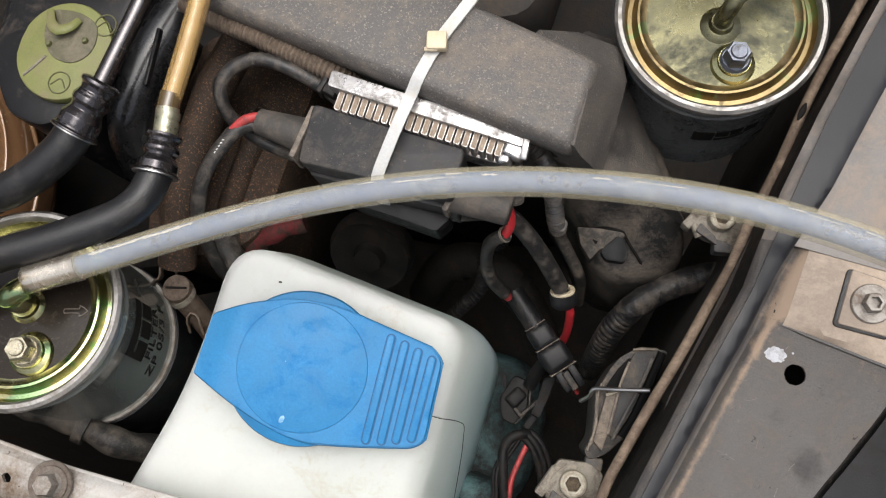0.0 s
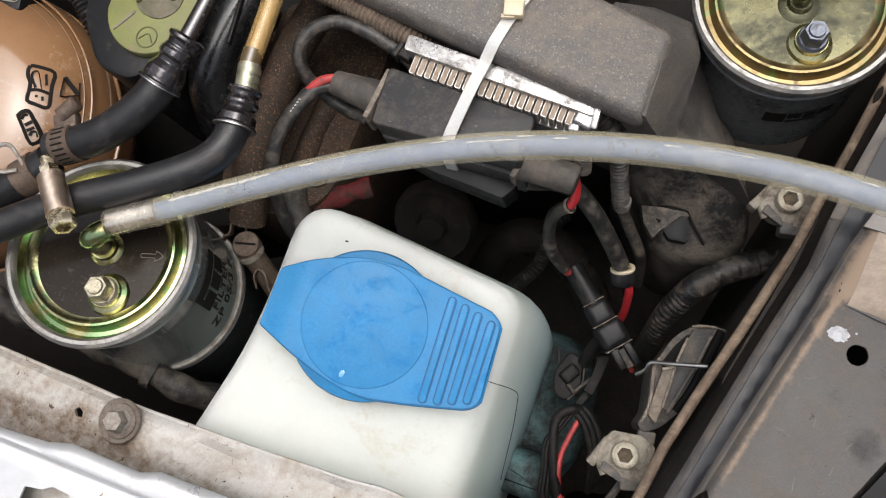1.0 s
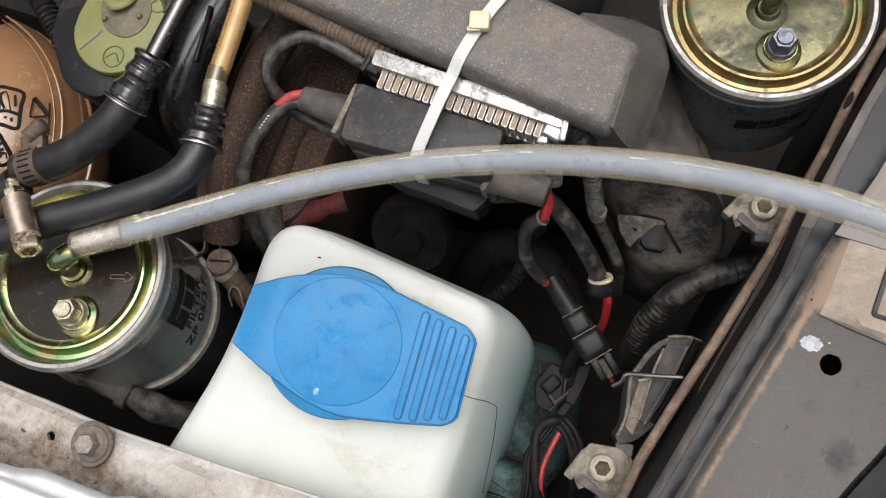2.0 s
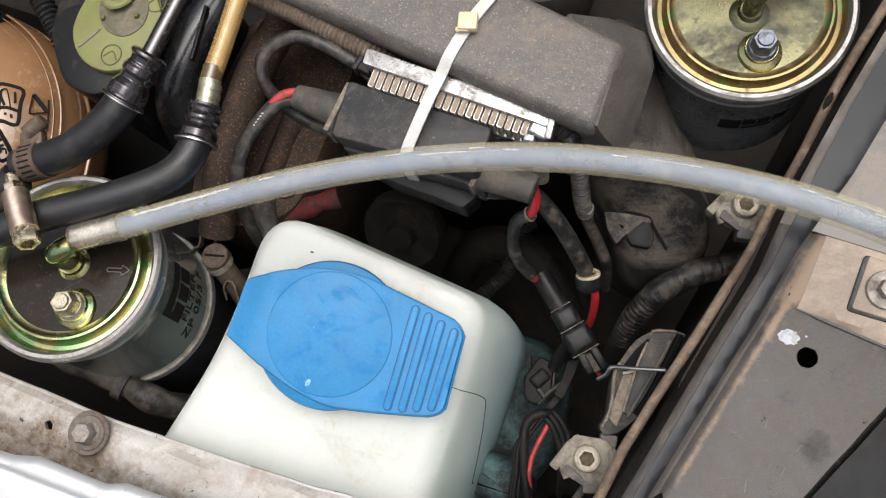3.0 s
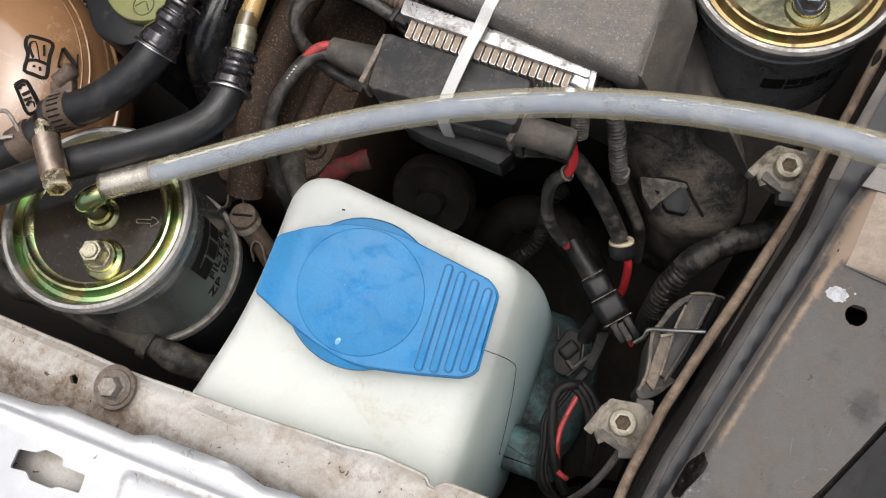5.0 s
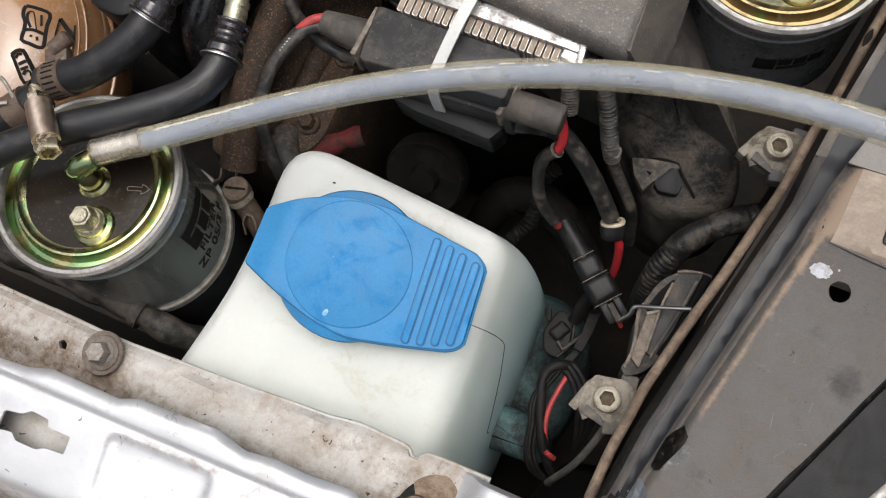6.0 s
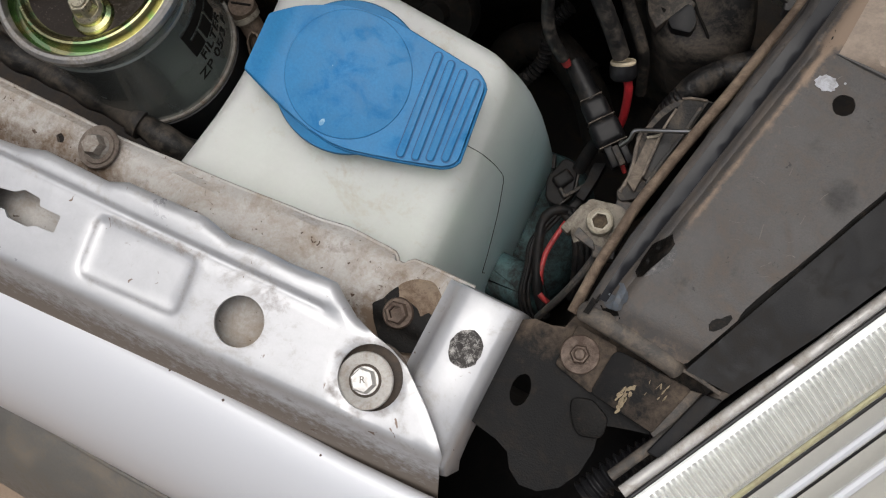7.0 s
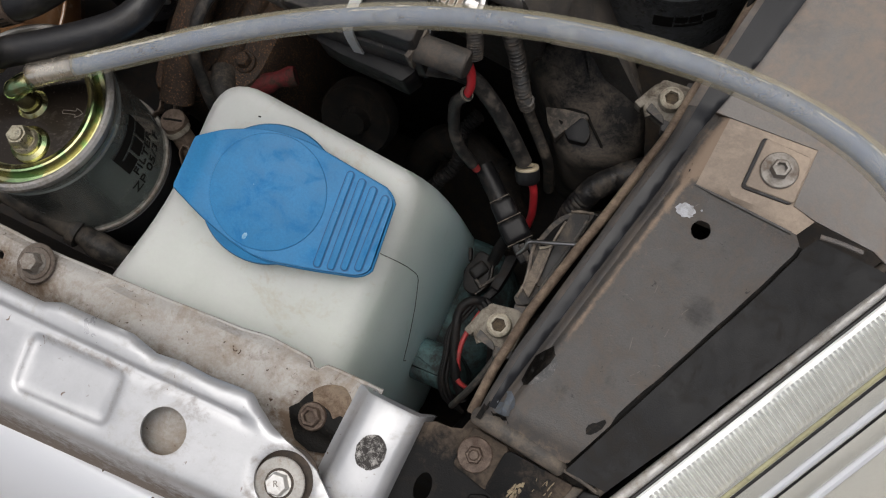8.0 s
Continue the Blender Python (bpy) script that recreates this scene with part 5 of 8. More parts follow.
cap = part("cap", sheet(lid_plan, lid_z, 0.0032, (), 0.0028), BLUE, res, "blue flip cap with thumb ridges", sharp=45)
# Shade on the lid's thickness put in as a darker blue tube.
part("lid_rim", tube([(x, y, lid_z(x, y) - 0.0030) for x, y in grown(lid_plan, 0.0003)] + [(lid_plan[0][0], lid_plan[0][1], lid_z(*lid_plan[0]) - 0.0030)], 0.0009, 6, 0.004), BLUE_DEEP, cap, "darker blue rim standing for the shaded lid edge")
tilt = axis.to_track_quat("Z", "Y").to_matrix().to_4x4()
mid = Vector((*cap_mid, top_plane(*cap_mid)))
part("disc", lathe([(0, 0.0007), (0.0312, 0.0007), (0.0319, 0.0005), (0.0322, -0.0001), (0.0322, -0.002), (0, -0.002)], 72, Matrix.Translation(mid) @ tilt), BLUE, cap, "round raised disc")
part("collar", lathe([(0.028, -0.002), (0.0380, -0.0030), (0.0387, -0.0045), (0.0384, -0.0080), (0.0345, -0.0150), (0.028, -0.0150), (0.028, -0.002)], 72, Matrix.Translation(mid + Vector((0.0004, -0.0010, 0))) @ tilt), BLUE_DEEP, cap, "blue neck collar")
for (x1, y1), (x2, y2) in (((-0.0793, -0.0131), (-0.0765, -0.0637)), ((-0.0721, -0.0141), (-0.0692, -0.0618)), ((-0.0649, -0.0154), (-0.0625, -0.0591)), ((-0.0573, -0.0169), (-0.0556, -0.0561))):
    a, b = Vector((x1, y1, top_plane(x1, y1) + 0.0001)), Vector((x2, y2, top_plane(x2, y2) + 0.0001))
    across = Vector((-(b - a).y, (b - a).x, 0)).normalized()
    # The wider flat slab is the painted shade, the narrower one the ridge.
    for name, half, high, mat_ in (("ridge_shade", 0.0025, 0.00012, BLUE_RIDGE_SHADE), ("thumb_ridge", 0.0018, 0.0010, BLUE)):
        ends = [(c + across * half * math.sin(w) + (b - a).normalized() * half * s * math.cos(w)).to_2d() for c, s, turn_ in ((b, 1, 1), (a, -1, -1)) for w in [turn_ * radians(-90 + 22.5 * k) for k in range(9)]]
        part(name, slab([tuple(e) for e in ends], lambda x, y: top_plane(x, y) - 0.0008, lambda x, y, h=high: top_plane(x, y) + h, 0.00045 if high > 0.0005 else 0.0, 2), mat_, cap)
part("worn_dot", lathe([(0, 0.0006), (0.0015, 0.0005), (0.0026, 0.0), (0, -0.0004)], 7, Matrix.Translation((-0.1180, -0.0670, top_plane(-0.118, -0.067) + 0.0003)) @ tilt @ pose(0, 0, 0, 0, 0, 20) @ Matrix.Diagonal((1.25, 0.75, 1, 1))), WORN_BLUE, cap, "pale worn spot")
dh = thing("dark_hose", (-0.26, -0.104, 0.76), "dark dusty hose lying behind the crossmember", "hose")
part("hose_body", tube([(-0.36, -0.100, 0.775), (-0.30, -0.1035, 0.772), (-0.262, -0.1040, 0.768), (-0.232, -0.1050, 0.765), (-0.205, -0.1090, 0.757), (-0.19, -0.108, 0.742)], lambda t, s: 0.0075 + 0.0012 * math.sin(s * 190) * math.sin(s * 77), 12, 0.003), BLACK_DUSTY, dh)
part("end_band", lathe([(0.0070, 0), (0.0098, 0), (0.0098, 0.0055), (0.0070, 0.0055), (0.0070, 0)], 24, stand((-0.2260, -0.1055, 0.7636), (0.95, -0.12, -0.25))), OLD_RUBBER, dh, "dusty hose band")


# ---- fuel filters ----
RIM = surface("worn_steel_rim", (0.31, 0.30, 0.285), 0.40, 0.95, (0.16, 0.135, 0.11), 0.30, 0.010, 0.0008, 0.2, vary=0.25)
def fuel_filter(place, m, plate, wall, top_label, R, centre):
    """Can, rolled rim, pressed lid plate, boss and bolt, all round the filter's own axis; z 0 is the rim."""
    f = thing("fuel_filter", place, top_label, "fuel filter", "fuel filters")
    part("can", lathe([(0, -0.0090), (R - 0.004, -0.0090), (R - 0.0012, -0.0062), (R - 0.0020, -0.0085), (R - 0.0030, -0.0140), (R - 0.0022, -0.0150), (R - 0.0030, -0.0165), (R - 0.0030, -0.060), (R - 0.0030, -0.0810), (R - 0.006, -0.0840), (0, -0.0850)], 72, m), wall, f)
    part("rim", lathe([(R - 0.0045, -0.0025), (R - 0.0042, -0.0008), (R - 0.0028, 0.0006), (R - 0.0010, 0.0006), (R + 0.0004, -0.0006), (R + 0.0006, -0.0030), (R - 0.0006, -0.0058), (R - 0.003, -0.0060), (R - 0.0045, -0.0025)], 80, m), RIM, f, "worn steel rolled rim")
    part("lid_plate", lathe([(R - 0.0032, -0.0005), (R - 0.0042, -0.0035), (R - 0.0062, -0.0058), (R - 0.0082, -0.0055), (R - 0.0095, -0.0030), (R - 0.0104, -0.0012), (R - 0.0115, -0.0010), (R - 0.0128, -0.0024), (R - 0.0150, -0.0030), (R - 0.0150, -0.0040), (R - 0.0062, -0.0070)], 96, m), plate, f, "yellow zinc-plated ring with a pressed groove")
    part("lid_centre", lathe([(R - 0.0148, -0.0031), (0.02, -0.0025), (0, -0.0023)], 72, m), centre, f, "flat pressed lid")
    return f


mL = Matrix.Translation((-0.2415, -0.0545, 0.8295)) @ pose(0, 0, 0, -7.0, 0.5, 0)
fl = fuel_filter((-0.240, -0.066, 0.745), mL, ZINC, CAN, "grey-green fuel filter with a shiny yellow zinc lid and black print", 0.0476, DARK_MIRROR)


BOLT_ZINC = surface("dirty_zinc_bolt", (0.44, 0.40, 0.30), 0.28, 0.95, (0.14, 0.13, 0.09), 0.36, 0.004, 0.0008, 0.3)


def bolt_on(f, m, x, y, head_mat, turn):
    p = m @ pose(x, y, -0.0028)
    part("boss", lathe([(0, 0), (0.0105, 0), (0.0098, 0.0020), (0.0078, 0.0032), (0.0075, 0.0050), (0, 0.0050)], 32, p), ZINC, f, "yellow zinc boss")
    part("bolt", join(lathe([(0, 0.0048), (0.0072, 0.0048), (0.0072, 0.0060), (0.0062, 0.0072), (0, 0.0072)], 28, p), hexagon(0.0106, 0.0072, p @ pose(0, 0, 0.0070), turn=turn), lathe([(0, 0.0150), (0.0034, 0.0150), (0.0040, 0.0141), (0, 0.0141)], 20, p)), head_mat, f, "hexagon bolt")


bolt_on(fl, mL, 0.0138, -0.0175, BOLT_ZINC, 0.45)
elbow = [mL @ Vector(v) for v in ((0.0018, 0.0022, -0.003), (0.0018, 0.0022, 0.0070))] + [Vector((-0.2385, -0.0510, 0.8445)), Vector((-0.2350, -0.0474, 0.8468)), Vector((-0.2310, -0.0435, 0.8470))]
part("outlet_elbow", tube(elbow, 0.0054, 16, 0.001), ZINC, fl, "yellow zinc elbow pipe")
part("elbow_collar", lathe([(0, 0), (0.0088, 0), (0.0076, 0.0012), (0.0066, 0.0020), (0.0062, 0.0040), (0, 0.0040)], 30, mL @ pose(0.0018, 0.0022, -0.0027)), ZINC, fl)
arrow = [(-0.005, -0.001), (0.002, -0.001), (0.002, -0.0026), (0.006, 0.0), (0.002, 0.0026), (0.002, 0.001), (-0.005, 0.001)]
part("flow_arrow", tube([mL @ pose(0.0245, 0.0070, -0.0024, 0, 0, 18) @ Vector((x, y, 0)) for x, y in arrow + arrow[:1]], 0.00016, 5, 1.0), DULL_STEEL, fl, "pressed arrow outline")
part("clamp_band", lathe([(0.0440, -0.0795), (0.0460, -0.0795), (0.0464, -0.0785), (0.0460, -0.0772), (0.0440, -0.0772), (0.0440, -0.0795)], 64, mL), DULL_STEEL, fl, "tan steel retaining band")
part("holder", lathe([(0.0455, -0.0796), (0.0470, -0.0802), (0.0470, -0.086), (0.0440, -0.16), (0, -0.16)], 48, mL), BLACK, fl, "dark holder cup")


def on_can(m, r, turn, z):
    """Maps flat x, y, z to the can's skin, round the angle turn and the height z."""
    return lambda x, y, h: m @ Vector(((r + h) * math.cos(turn + x / r), (r + h) * math.sin(turn + x / r), z + y))


def print_block(f, m, r, turn, z, rects, material):
    shape = on_can(m, r, turn, z)
    for x0, y0, x1, y1 in rects:
        bm = bmesh.new()
        k = max(2, int((x1 - x0) / 0.002))
        grid = [[bm.verts.new(shape(x0 + (x1 - x0) * i / k, y, 0.00035)) for y in (y0, y1)] for i in range(k + 1)]
        back = [[bm.verts.new(shape(x0 + (x1 - x0) * i / k, y, -0.0004)) for y in (y0, y1)] for i in range(k + 1)]
        for i in range(k):
            bm.faces.new((grid[i][0], grid[i + 1][0], grid[i + 1][1], grid[i][1]))
            for j in (0, 1):
                bm.faces.new((grid[i][j], grid[i + 1][j], back[i + 1][j], back[i][j]))
        for i in (0, k):
            bm.faces.new((grid[i][0], grid[i][1], back[i][1], back[i][0]))
        part("print_bar", bm, material, f)


LAB = radians(15)
print_block(fl, mL, 0.0446, LAB, -0.0365, [(-0.0150, -0.0095, -0.0118, 0.0110), (-0.0118, 0.0040, 0.0135, 0.0110), (-0.0118, -0.0095, -0.0055, 0.0018), (-0.0035, -0.0095, 0.0045, 0.0018), (0.0062, -0.0095, 0.0135, 0.0018)], INK)
lettering("FILTER", 0.0095, 0.0002, on_can(mL, 0.0447, LAB + 0.02, -0.0514), INK, fl)
lettering("ZP 05/3 F", 0.0098, 0.0002, on_can(mL, 0.0447, LAB - 0.02, -0.0612), INK, fl)
mR = Matrix.Translation((0.0270, 0.1800, 0.8105)) @ pose(0, 0, 0, -2, 0, 0)
fr = fuel_filter((0.0285, 0.177, 0.728), mR, ZINC_WARM, CAN_DARK, "dark fuel filter with a stained brassy zinc lid", 0.0496, ZINC_OLD)
bolt_on(fr, mR, 0.0115, -0.0215, BLUE_STEEL, 0.2)
part("outlet_elbow", tube([mR @ Vector(v) for v in ((0.0010, -0.0040, -0.003), (0.0010, -0.0040, 0.007), (0.0025, -0.0015, 0.0125), (0.0055, 0.0050, 0.0160), (0.020, 0.018, 0.0180), (0.035, 0.034, 0.018))], 0.0042, 14, 0.0015), ZINC_OLD, fr, "brassy elbow pipe")
part("elbow_collar", lathe([(0, 0), (0.0100, 0), (0.0080, 0.0016), (0.0060, 0.0024), (0.0050, 0.0050), (0, 0.0050)], 30, mR @ pose(0.0010, -0.0040, -0.0027)), ZINC_OLD, fr)
part("plug", lathe([(0, 0.006), (0.0035, 0.006), (0.0045, 0.004), (0.0075, 0.002), (0.0085, 0), (0, 0)], 24, mR @ pose(-0.0215, 0.0240, -0.0027)), ZINC_OLD, fr)
print_block(fr, mR, 0.0466, radians(-60), -0.038, [(-0.0190, -0.0065, -0.0085, 0.0045), (-0.0075, -0.002, -0.001, 0.0045), (0.0, -0.0025, 0.006, 0.0045), (0.0075, -0.004, 0.0145, 0.0045), (-0.0075, -0.0065, 0.0075, -0.0040)], INK)

# ---- clear fuel hose ----
PALE_GOLD = surface("pale_gold_sleeve", (0.74, 0.67, 0.56), 0.24, 0.9, None, 0.4, 0.008, 0.001, 0.1, vary=0.25)
hose = thing("fuel_hose", (-0.2185, -0.032, 0.84), "yellowed clear vinyl fuel hose arching over the engine bay", "hose")
H = [(-0.2185, -0.0320, 0.8470), (-0.1502, 0.0095, 0.8518), (-0.0679, 0.0780, 0.8646), (0.0170, 0.0733, 0.8775), (0.1260, 0.0890, 0.8876), (0.1640, 0.0385, 0.8998)]


def bezier(c, t):
    c = [Vector(v) for v in c]
    while len(c) > 1:
        c = [a.lerp(b, t) for a, b in zip(c, c[1:])]
    return c[0]


line = [bezier(H, k / 60) for k in range(61)] + [Vector((0.185, 0.0, 0.901)), Vector((0.205, -0.05, 0.902)), Vector((0.22, -0.12, 0.90)), Vector((0.24, -0.30, 0.84)), Vector((0.25, -0.42, 0.60)), Vector((0.25, -0.46, 0.20)), Vector((0.25, -0.47, 0.012))]
part("outer_wall", tube(line, 0.0062, 20, 0.005), VINYL, hose, "clear yellowed outer wall")
part("fuel_column", tube(line, 0.0043, 16, 0.006), FUEL, hose, "cloudy bluish fuel inside")
RESIDUE = surface("white_residue", (0.74, 0.76, 0.77), 0.6, 0.0, None, 0.3, 0.004, 0.001, 0.2, see=0.45, spec=0.1)
rng = random.Random(5)
k = 5
while k < 57:
    n_ = rng.choice((1, 1, 2, 3))
    lift_ = Vector((0, 0.0012 + 0.0022 * rng.random(), 0.0042))
    part("residue_streak", tube([line[k] + lift_, line[k].lerp(line[k + n_], 0.5) + lift_ * 1.02, line[min(k + n_, 60)] + lift_], lambda t, s, w=0.00010 + 0.00030 * rng.random(), o=k: w * (0.35 + abs(noise.noise((s * 700, o, 1))) * 2.2) * min(1.0, 8 * min(t, 1 - t) + 0.02), 6, 0.0006, flat=0.5), RESIDUE, hose)
    k += rng.choice((1, 2, 3, 4, 6))
for k in range(9):
    a_ = 2.2 + 0.75 * k
    p0 = line[int(a_)].lerp(line[int(a_) + 1], a_ % 1)
    p1 = line[int(a_) + 1].lerp(line[int(a_) + 2], a_ % 1)
    lift_ = Vector((-0.0006, 0.0022 + 0.0010 * noise.noise((k * 1.7, 2, 2)), 0.0044))
    part("residue_streak", tube([p0 + lift_, p0.lerp(p1, 0.5) + lift_, p1 + lift_], lambda t, s, o=k: 0.0008 * (0.25 + abs(noise.noise((s * 600, o, 4))) * 1.6) * min(1.0, 6 * min(t, 1 - t) + 0.05), 6, 0.0005, flat=0.4), RESIDUE, hose)
way = (line[1] - line[0]).normalized()
part("crimp_sleeve", tube([line[0] - way * 0.0165, line[0] - way * 0.0162, line[0] - way * 0.0012, line[0] + way * 0.0085, line[0] + way * 0.0088], lambda t, s: 0.0066 if 0.05 < t < 0.95 else 0.0058, 22, 0.002), PALE_GOLD, hose, "pale yellowish crimped sleeve")
part("sleeve_ring", tube([line[0] + way * 0.0055, line[0] + way * 0.0092], 0.0068, 22, 0.001), PALE_GOLD, hose)

# ---- two black hoses with pipe ends ----
RIBS = ((0.0, 0.70), (0.04, 0.98), (0.10, 1.0), (0.15, 0.86), (0.24, 0.80), (0.30, 0.90), (0.36, 0.99), (0.44, 0.99), (0.50, 0.88), (0.57, 0.84), (0.64, 0.96), (0.72, 1.08), (0.86, 1.10), (0.93, 1.08), (0.945, 1.20), (0.985, 1.20), (1.0, 1.12))


def ribbed(a, b, r):
    """A crimped ferrule from a to b: two bulges, a wide skirt and a sharp end flange, with eight crimp flats."""
    bm = tube([a, a.lerp(b, 0.5), b], lambda t, s_: r * float(np.interp(t, [k[0] for k in RIBS], [k[1] for k in RIBS])), 32, 0.0004)
    d_ = (b - a).normalized()
    for v in bm.verts:
        p = v.co - a
        t = p.dot(d_) / (b - a).length
        off = p - d_ * p.dot(d_)
        turn_ = math.atan2(off.dot(d_.cross(Vector((0, 0, 1))).normalized()), off.z)
        if 0.28 < t < 0.90:
            v.co -= off * 0.05 * (0.5 + 0.5 * math.cos(turn_ * 8))
    return bm


BRASS = surface("dull_brass", (0.34, 0.33, 0.24), 0.3, 0.85, (0.16, 0.13, 0.09), 0.3, 0.004, 0.0008, 0.2)
AMBER_DARK = surface("dark_amber", (0.09, 0.06, 0.025), 0.15, 0.0, None, 0.2, 0.02, 0.001, 0.05, coat=0.4)
hb = thing("fuel_line_amber", (-0.20, 0.05, 0.84), "amber fuel tube joined to a black rubber hose", "hose")
part("amber_tube", tube([(-0.2120, 0.180, 0.853), (-0.2060, 0.13, 0.8520), (-0.2022, 0.1048, 0.8510), (-0.2000, 0.0800, 0.8500), (-0.1984, 0.0520, 0.8488)], 0.0049, 16, 0.005), AMBER, hb, "clear amber tube")
part("amber_fuel", tube([(-0.2120, 0.180, 0.853), (-0.2060, 0.13, 0.8520), (-0.2022, 0.1048, 0.8510), (-0.2000, 0.0800, 0.8500), (-0.1986, 0.0570, 0.8490)], 0.0030, 12, 0.005), AMBER_CORE, hb, "pale amber fuel inside")
part("ferrule_edge", lathe([(0.0080, 0), (0.0103, 0), (0.0103, 0.0006), (0.0080, 0.0006), (0.0080, 0)], 32, stand((-0.19352, 0.0217, 0.8468), Vector((0.0025, -0.019, -0.0004)))), STEEL, hb, "bright cut edge")
for t in (0.40, 0.62, 0.84):
    c = Vector((-0.1992, 0.0585, 0.8490)).lerp(Vector((-0.1958, 0.0390, 0.8470)), t)
    part("fitting_ring", lathe([(0.0045, 0), (0.0055, 0.0002), (0.0057, 0.0020), (0.0055, 0.0036), (0.0045, 0.0038), (0.0045, 0)], 28, stand(c, Vector((0.0034, -0.0195, -0.002)))), BRASS, hb)
part("dark_level", tube([(-0.1991, 0.0585, 0.8491), (-0.1987, 0.0550, 0.8490), (-0.1983, 0.0505, 0.8488)], 0.0051, 16, 0.002), AMBER_DARK, hb, "dark brown tube end")
part("metal_fitting", tube([(-0.1984, 0.0520, 0.8488), (-0.1972, 0.0460, 0.8480), (-0.1958, 0.0390, 0.8470)], lambda t, s: 0.0053, 18, 0.002), BRASS, hb, "dull metal fitting")
part("ribbed_end", ribbed(Vector((-0.1960, 0.0405, 0.8472)), Vector((-0.1935, 0.0215, 0.8468)), 0.0084), FERRULE, hb, "shiny black crimped ferrule")
part("rubber_hose", tube([(-0.1936, 0.0225, 0.8468), (-0.1942, 0.0120, 0.8475), (-0.1990, 0.0020, 0.8480), (-0.2106, -0.0090, 0.8490), (-0.2288, -0.0225, 0.8500), (-0.2525, -0.0380, 0.8505), (-0.2732, -0.0545, 0.8500), (-0.2900, -0.0675, 0.8490), (-0.34, -0.10, 0.84)], 0.0078, 20, 0.004), RUBBER, hb, "black rubber hose")
ha = thing("fuel_line_dark", (-0.24, 0.04, 0.83), "dark glossy pipe joined to a thick black rubber hose", "hose")
part("ferrule_edge", lathe([(0.0090, 0), (0.0112, 0), (0.0112, 0.0006), (0.0090, 0.0006), (0.0090, 0)], 32, stand((-0.2424, 0.0303, 0.8401), Vector((-0.0063, -0.0265, -0.004)))), STEEL, ha, "bright cut edge")
part("dark_pipe", tube([(-0.2260, 0.18, 0.850), (-0.2300, 0.13, 0.848), (-0.2318, 0.0993, 0.846), (-0.2340, 0.0775, 0.845), (-0.2365, 0.0540, 0.844)], 0.0045, 16, 0.005), PIPE, ha, "glossy dark pipe")
part("ribbed_end", ribbed(Vector((-0.2362, 0.0565, 0.8440)), Vector((-0.2425, 0.0300, 0.8400)), 0.0092), FERRULE, ha, "shiny black crimped ferrule")
part("rubber_hose", tube([(-0.2420, 0.0320, 0.8402), (-0.2455, 0.0220, 0.8385), (-0.2550, 0.0080, 0.8355), (-0.2670, -0.0040, 0.8325), (-0.2780, -0.0100, 0.8300), (-0.2900, -0.0165, 0.8270)], 0.0088, 20, 0.003), RUBBER, ha, "thick black rubber hose")
part("worm_clamp", tube([(-0.2755, -0.0087, 0.8306), (-0.2860, -0.0143, 0.8280)], 0.0098, 24, 0.002), RUSTY_STEEL, ha, "rusty worm-drive clamp")
ca = (Vector((-0.2755, -0.0087, 0.8306)) - Vector((-0.2860, -0.0143, 0.8280))).normalized()
cu = ca.cross(Vector((0, 0, 1))).normalized()
cv = cu.cross(ca)
for k in range(9):
    a = radians(-10 + 17 * k)
    c = Vector((-0.2808, -0.0115, 0.8293)) + (cu * math.cos(a) + cv * math.sin(a)) * 0.0097
    part("clamp_slot", tube([c - ca * 0.0035, c, c + ca * 0.0035], 0.0005, 6, 0.002), INK, ha)
part("clamp_screw", join(lathe([(0, 0), (0.0042, 0), (0.0042, 0.010), (0.003, 0.011), (0, 0.011)], 16, stand((-0.2870, -0.0005, 0.8360), (0.5, 0.8, 0.1))), box(0.012, 0.008, 0.006, pose(-0.2840, -0.0020, 0.8340, 0, 0, 30), 0.001)), RUSTY_STEEL, ha, "rusty clamp screw")
# barrel clamp over the hose
bc = thing("hose_clamp", (-0.2555, -0.0335, 0.855), "copper-toned barrel clamp with hexagon ends round the hose", "clamp")
e0, e1 = Vector((-0.2607, -0.0302, 0.8610)), Vector((-0.2397, -0.0502, 0.8660))
d = (e1 - e0).normalized()
BRASS_NUT = surface("worn_zinc_nut", (0.66, 0.58, 0.42), 0.22, 1.0, (0.30, 0.22, 0.14), 0.25, 0.004, 0.0008, 0.2)
part("barrel", tube([e0 + d * 0.002, e0 + d * 0.0022, e0 + d * 0.012, e1 - d * 0.0075, e1 - d * 0.0072], lambda t, s: 0.0062 if 0.02 < t < 0.98 else 0.0056, 20, 0.002), COPPER, bc, "warm steel barrel")
part("band", tube([(-0.2545 + 0.0088 * math.cos(a) * 0.6, -0.0385 + 0.0088 * math.cos(a) * -0.75, 0.8505 + 0.0088 * math.sin(a)) for a in (2 * math.pi * k / 16 for k in range(17))], 0.0022, 8, 0.003, flat=0.5), COPPER, bc, "steel band")
part("nut", hexagon(0.0105, 0.0075, stand(e1 - d * 0.0070, d), turn=0.3, cup=True), BRASS_NUT, bc, "hexagon nut")
part("screw_tip", join(hexagon(0.0080, 0.0055, stand(e0 - d * 0.0035, d)), lathe([(0, -0.007), (0.003, -0.007), (0.003, 0), (0, 0)], 14, stand(e0 - d * 0.002, d))), BRASS_NUT, bc, "screw tip")
sp = thing("outlet_hose", (-0.30, -0.04, 0.82), "black hose stub held by a rusty spring clamp", "hose")
part("stub", tube([(-0.345, -0.072, 0.818), (-0.3130, -0.0500, 0.8240), (-0.2960, -0.0345, 0.8275), (-0.2860, -0.0230, 0.8300)], 0.0088, 18, 0.004), RUBBER, sp)
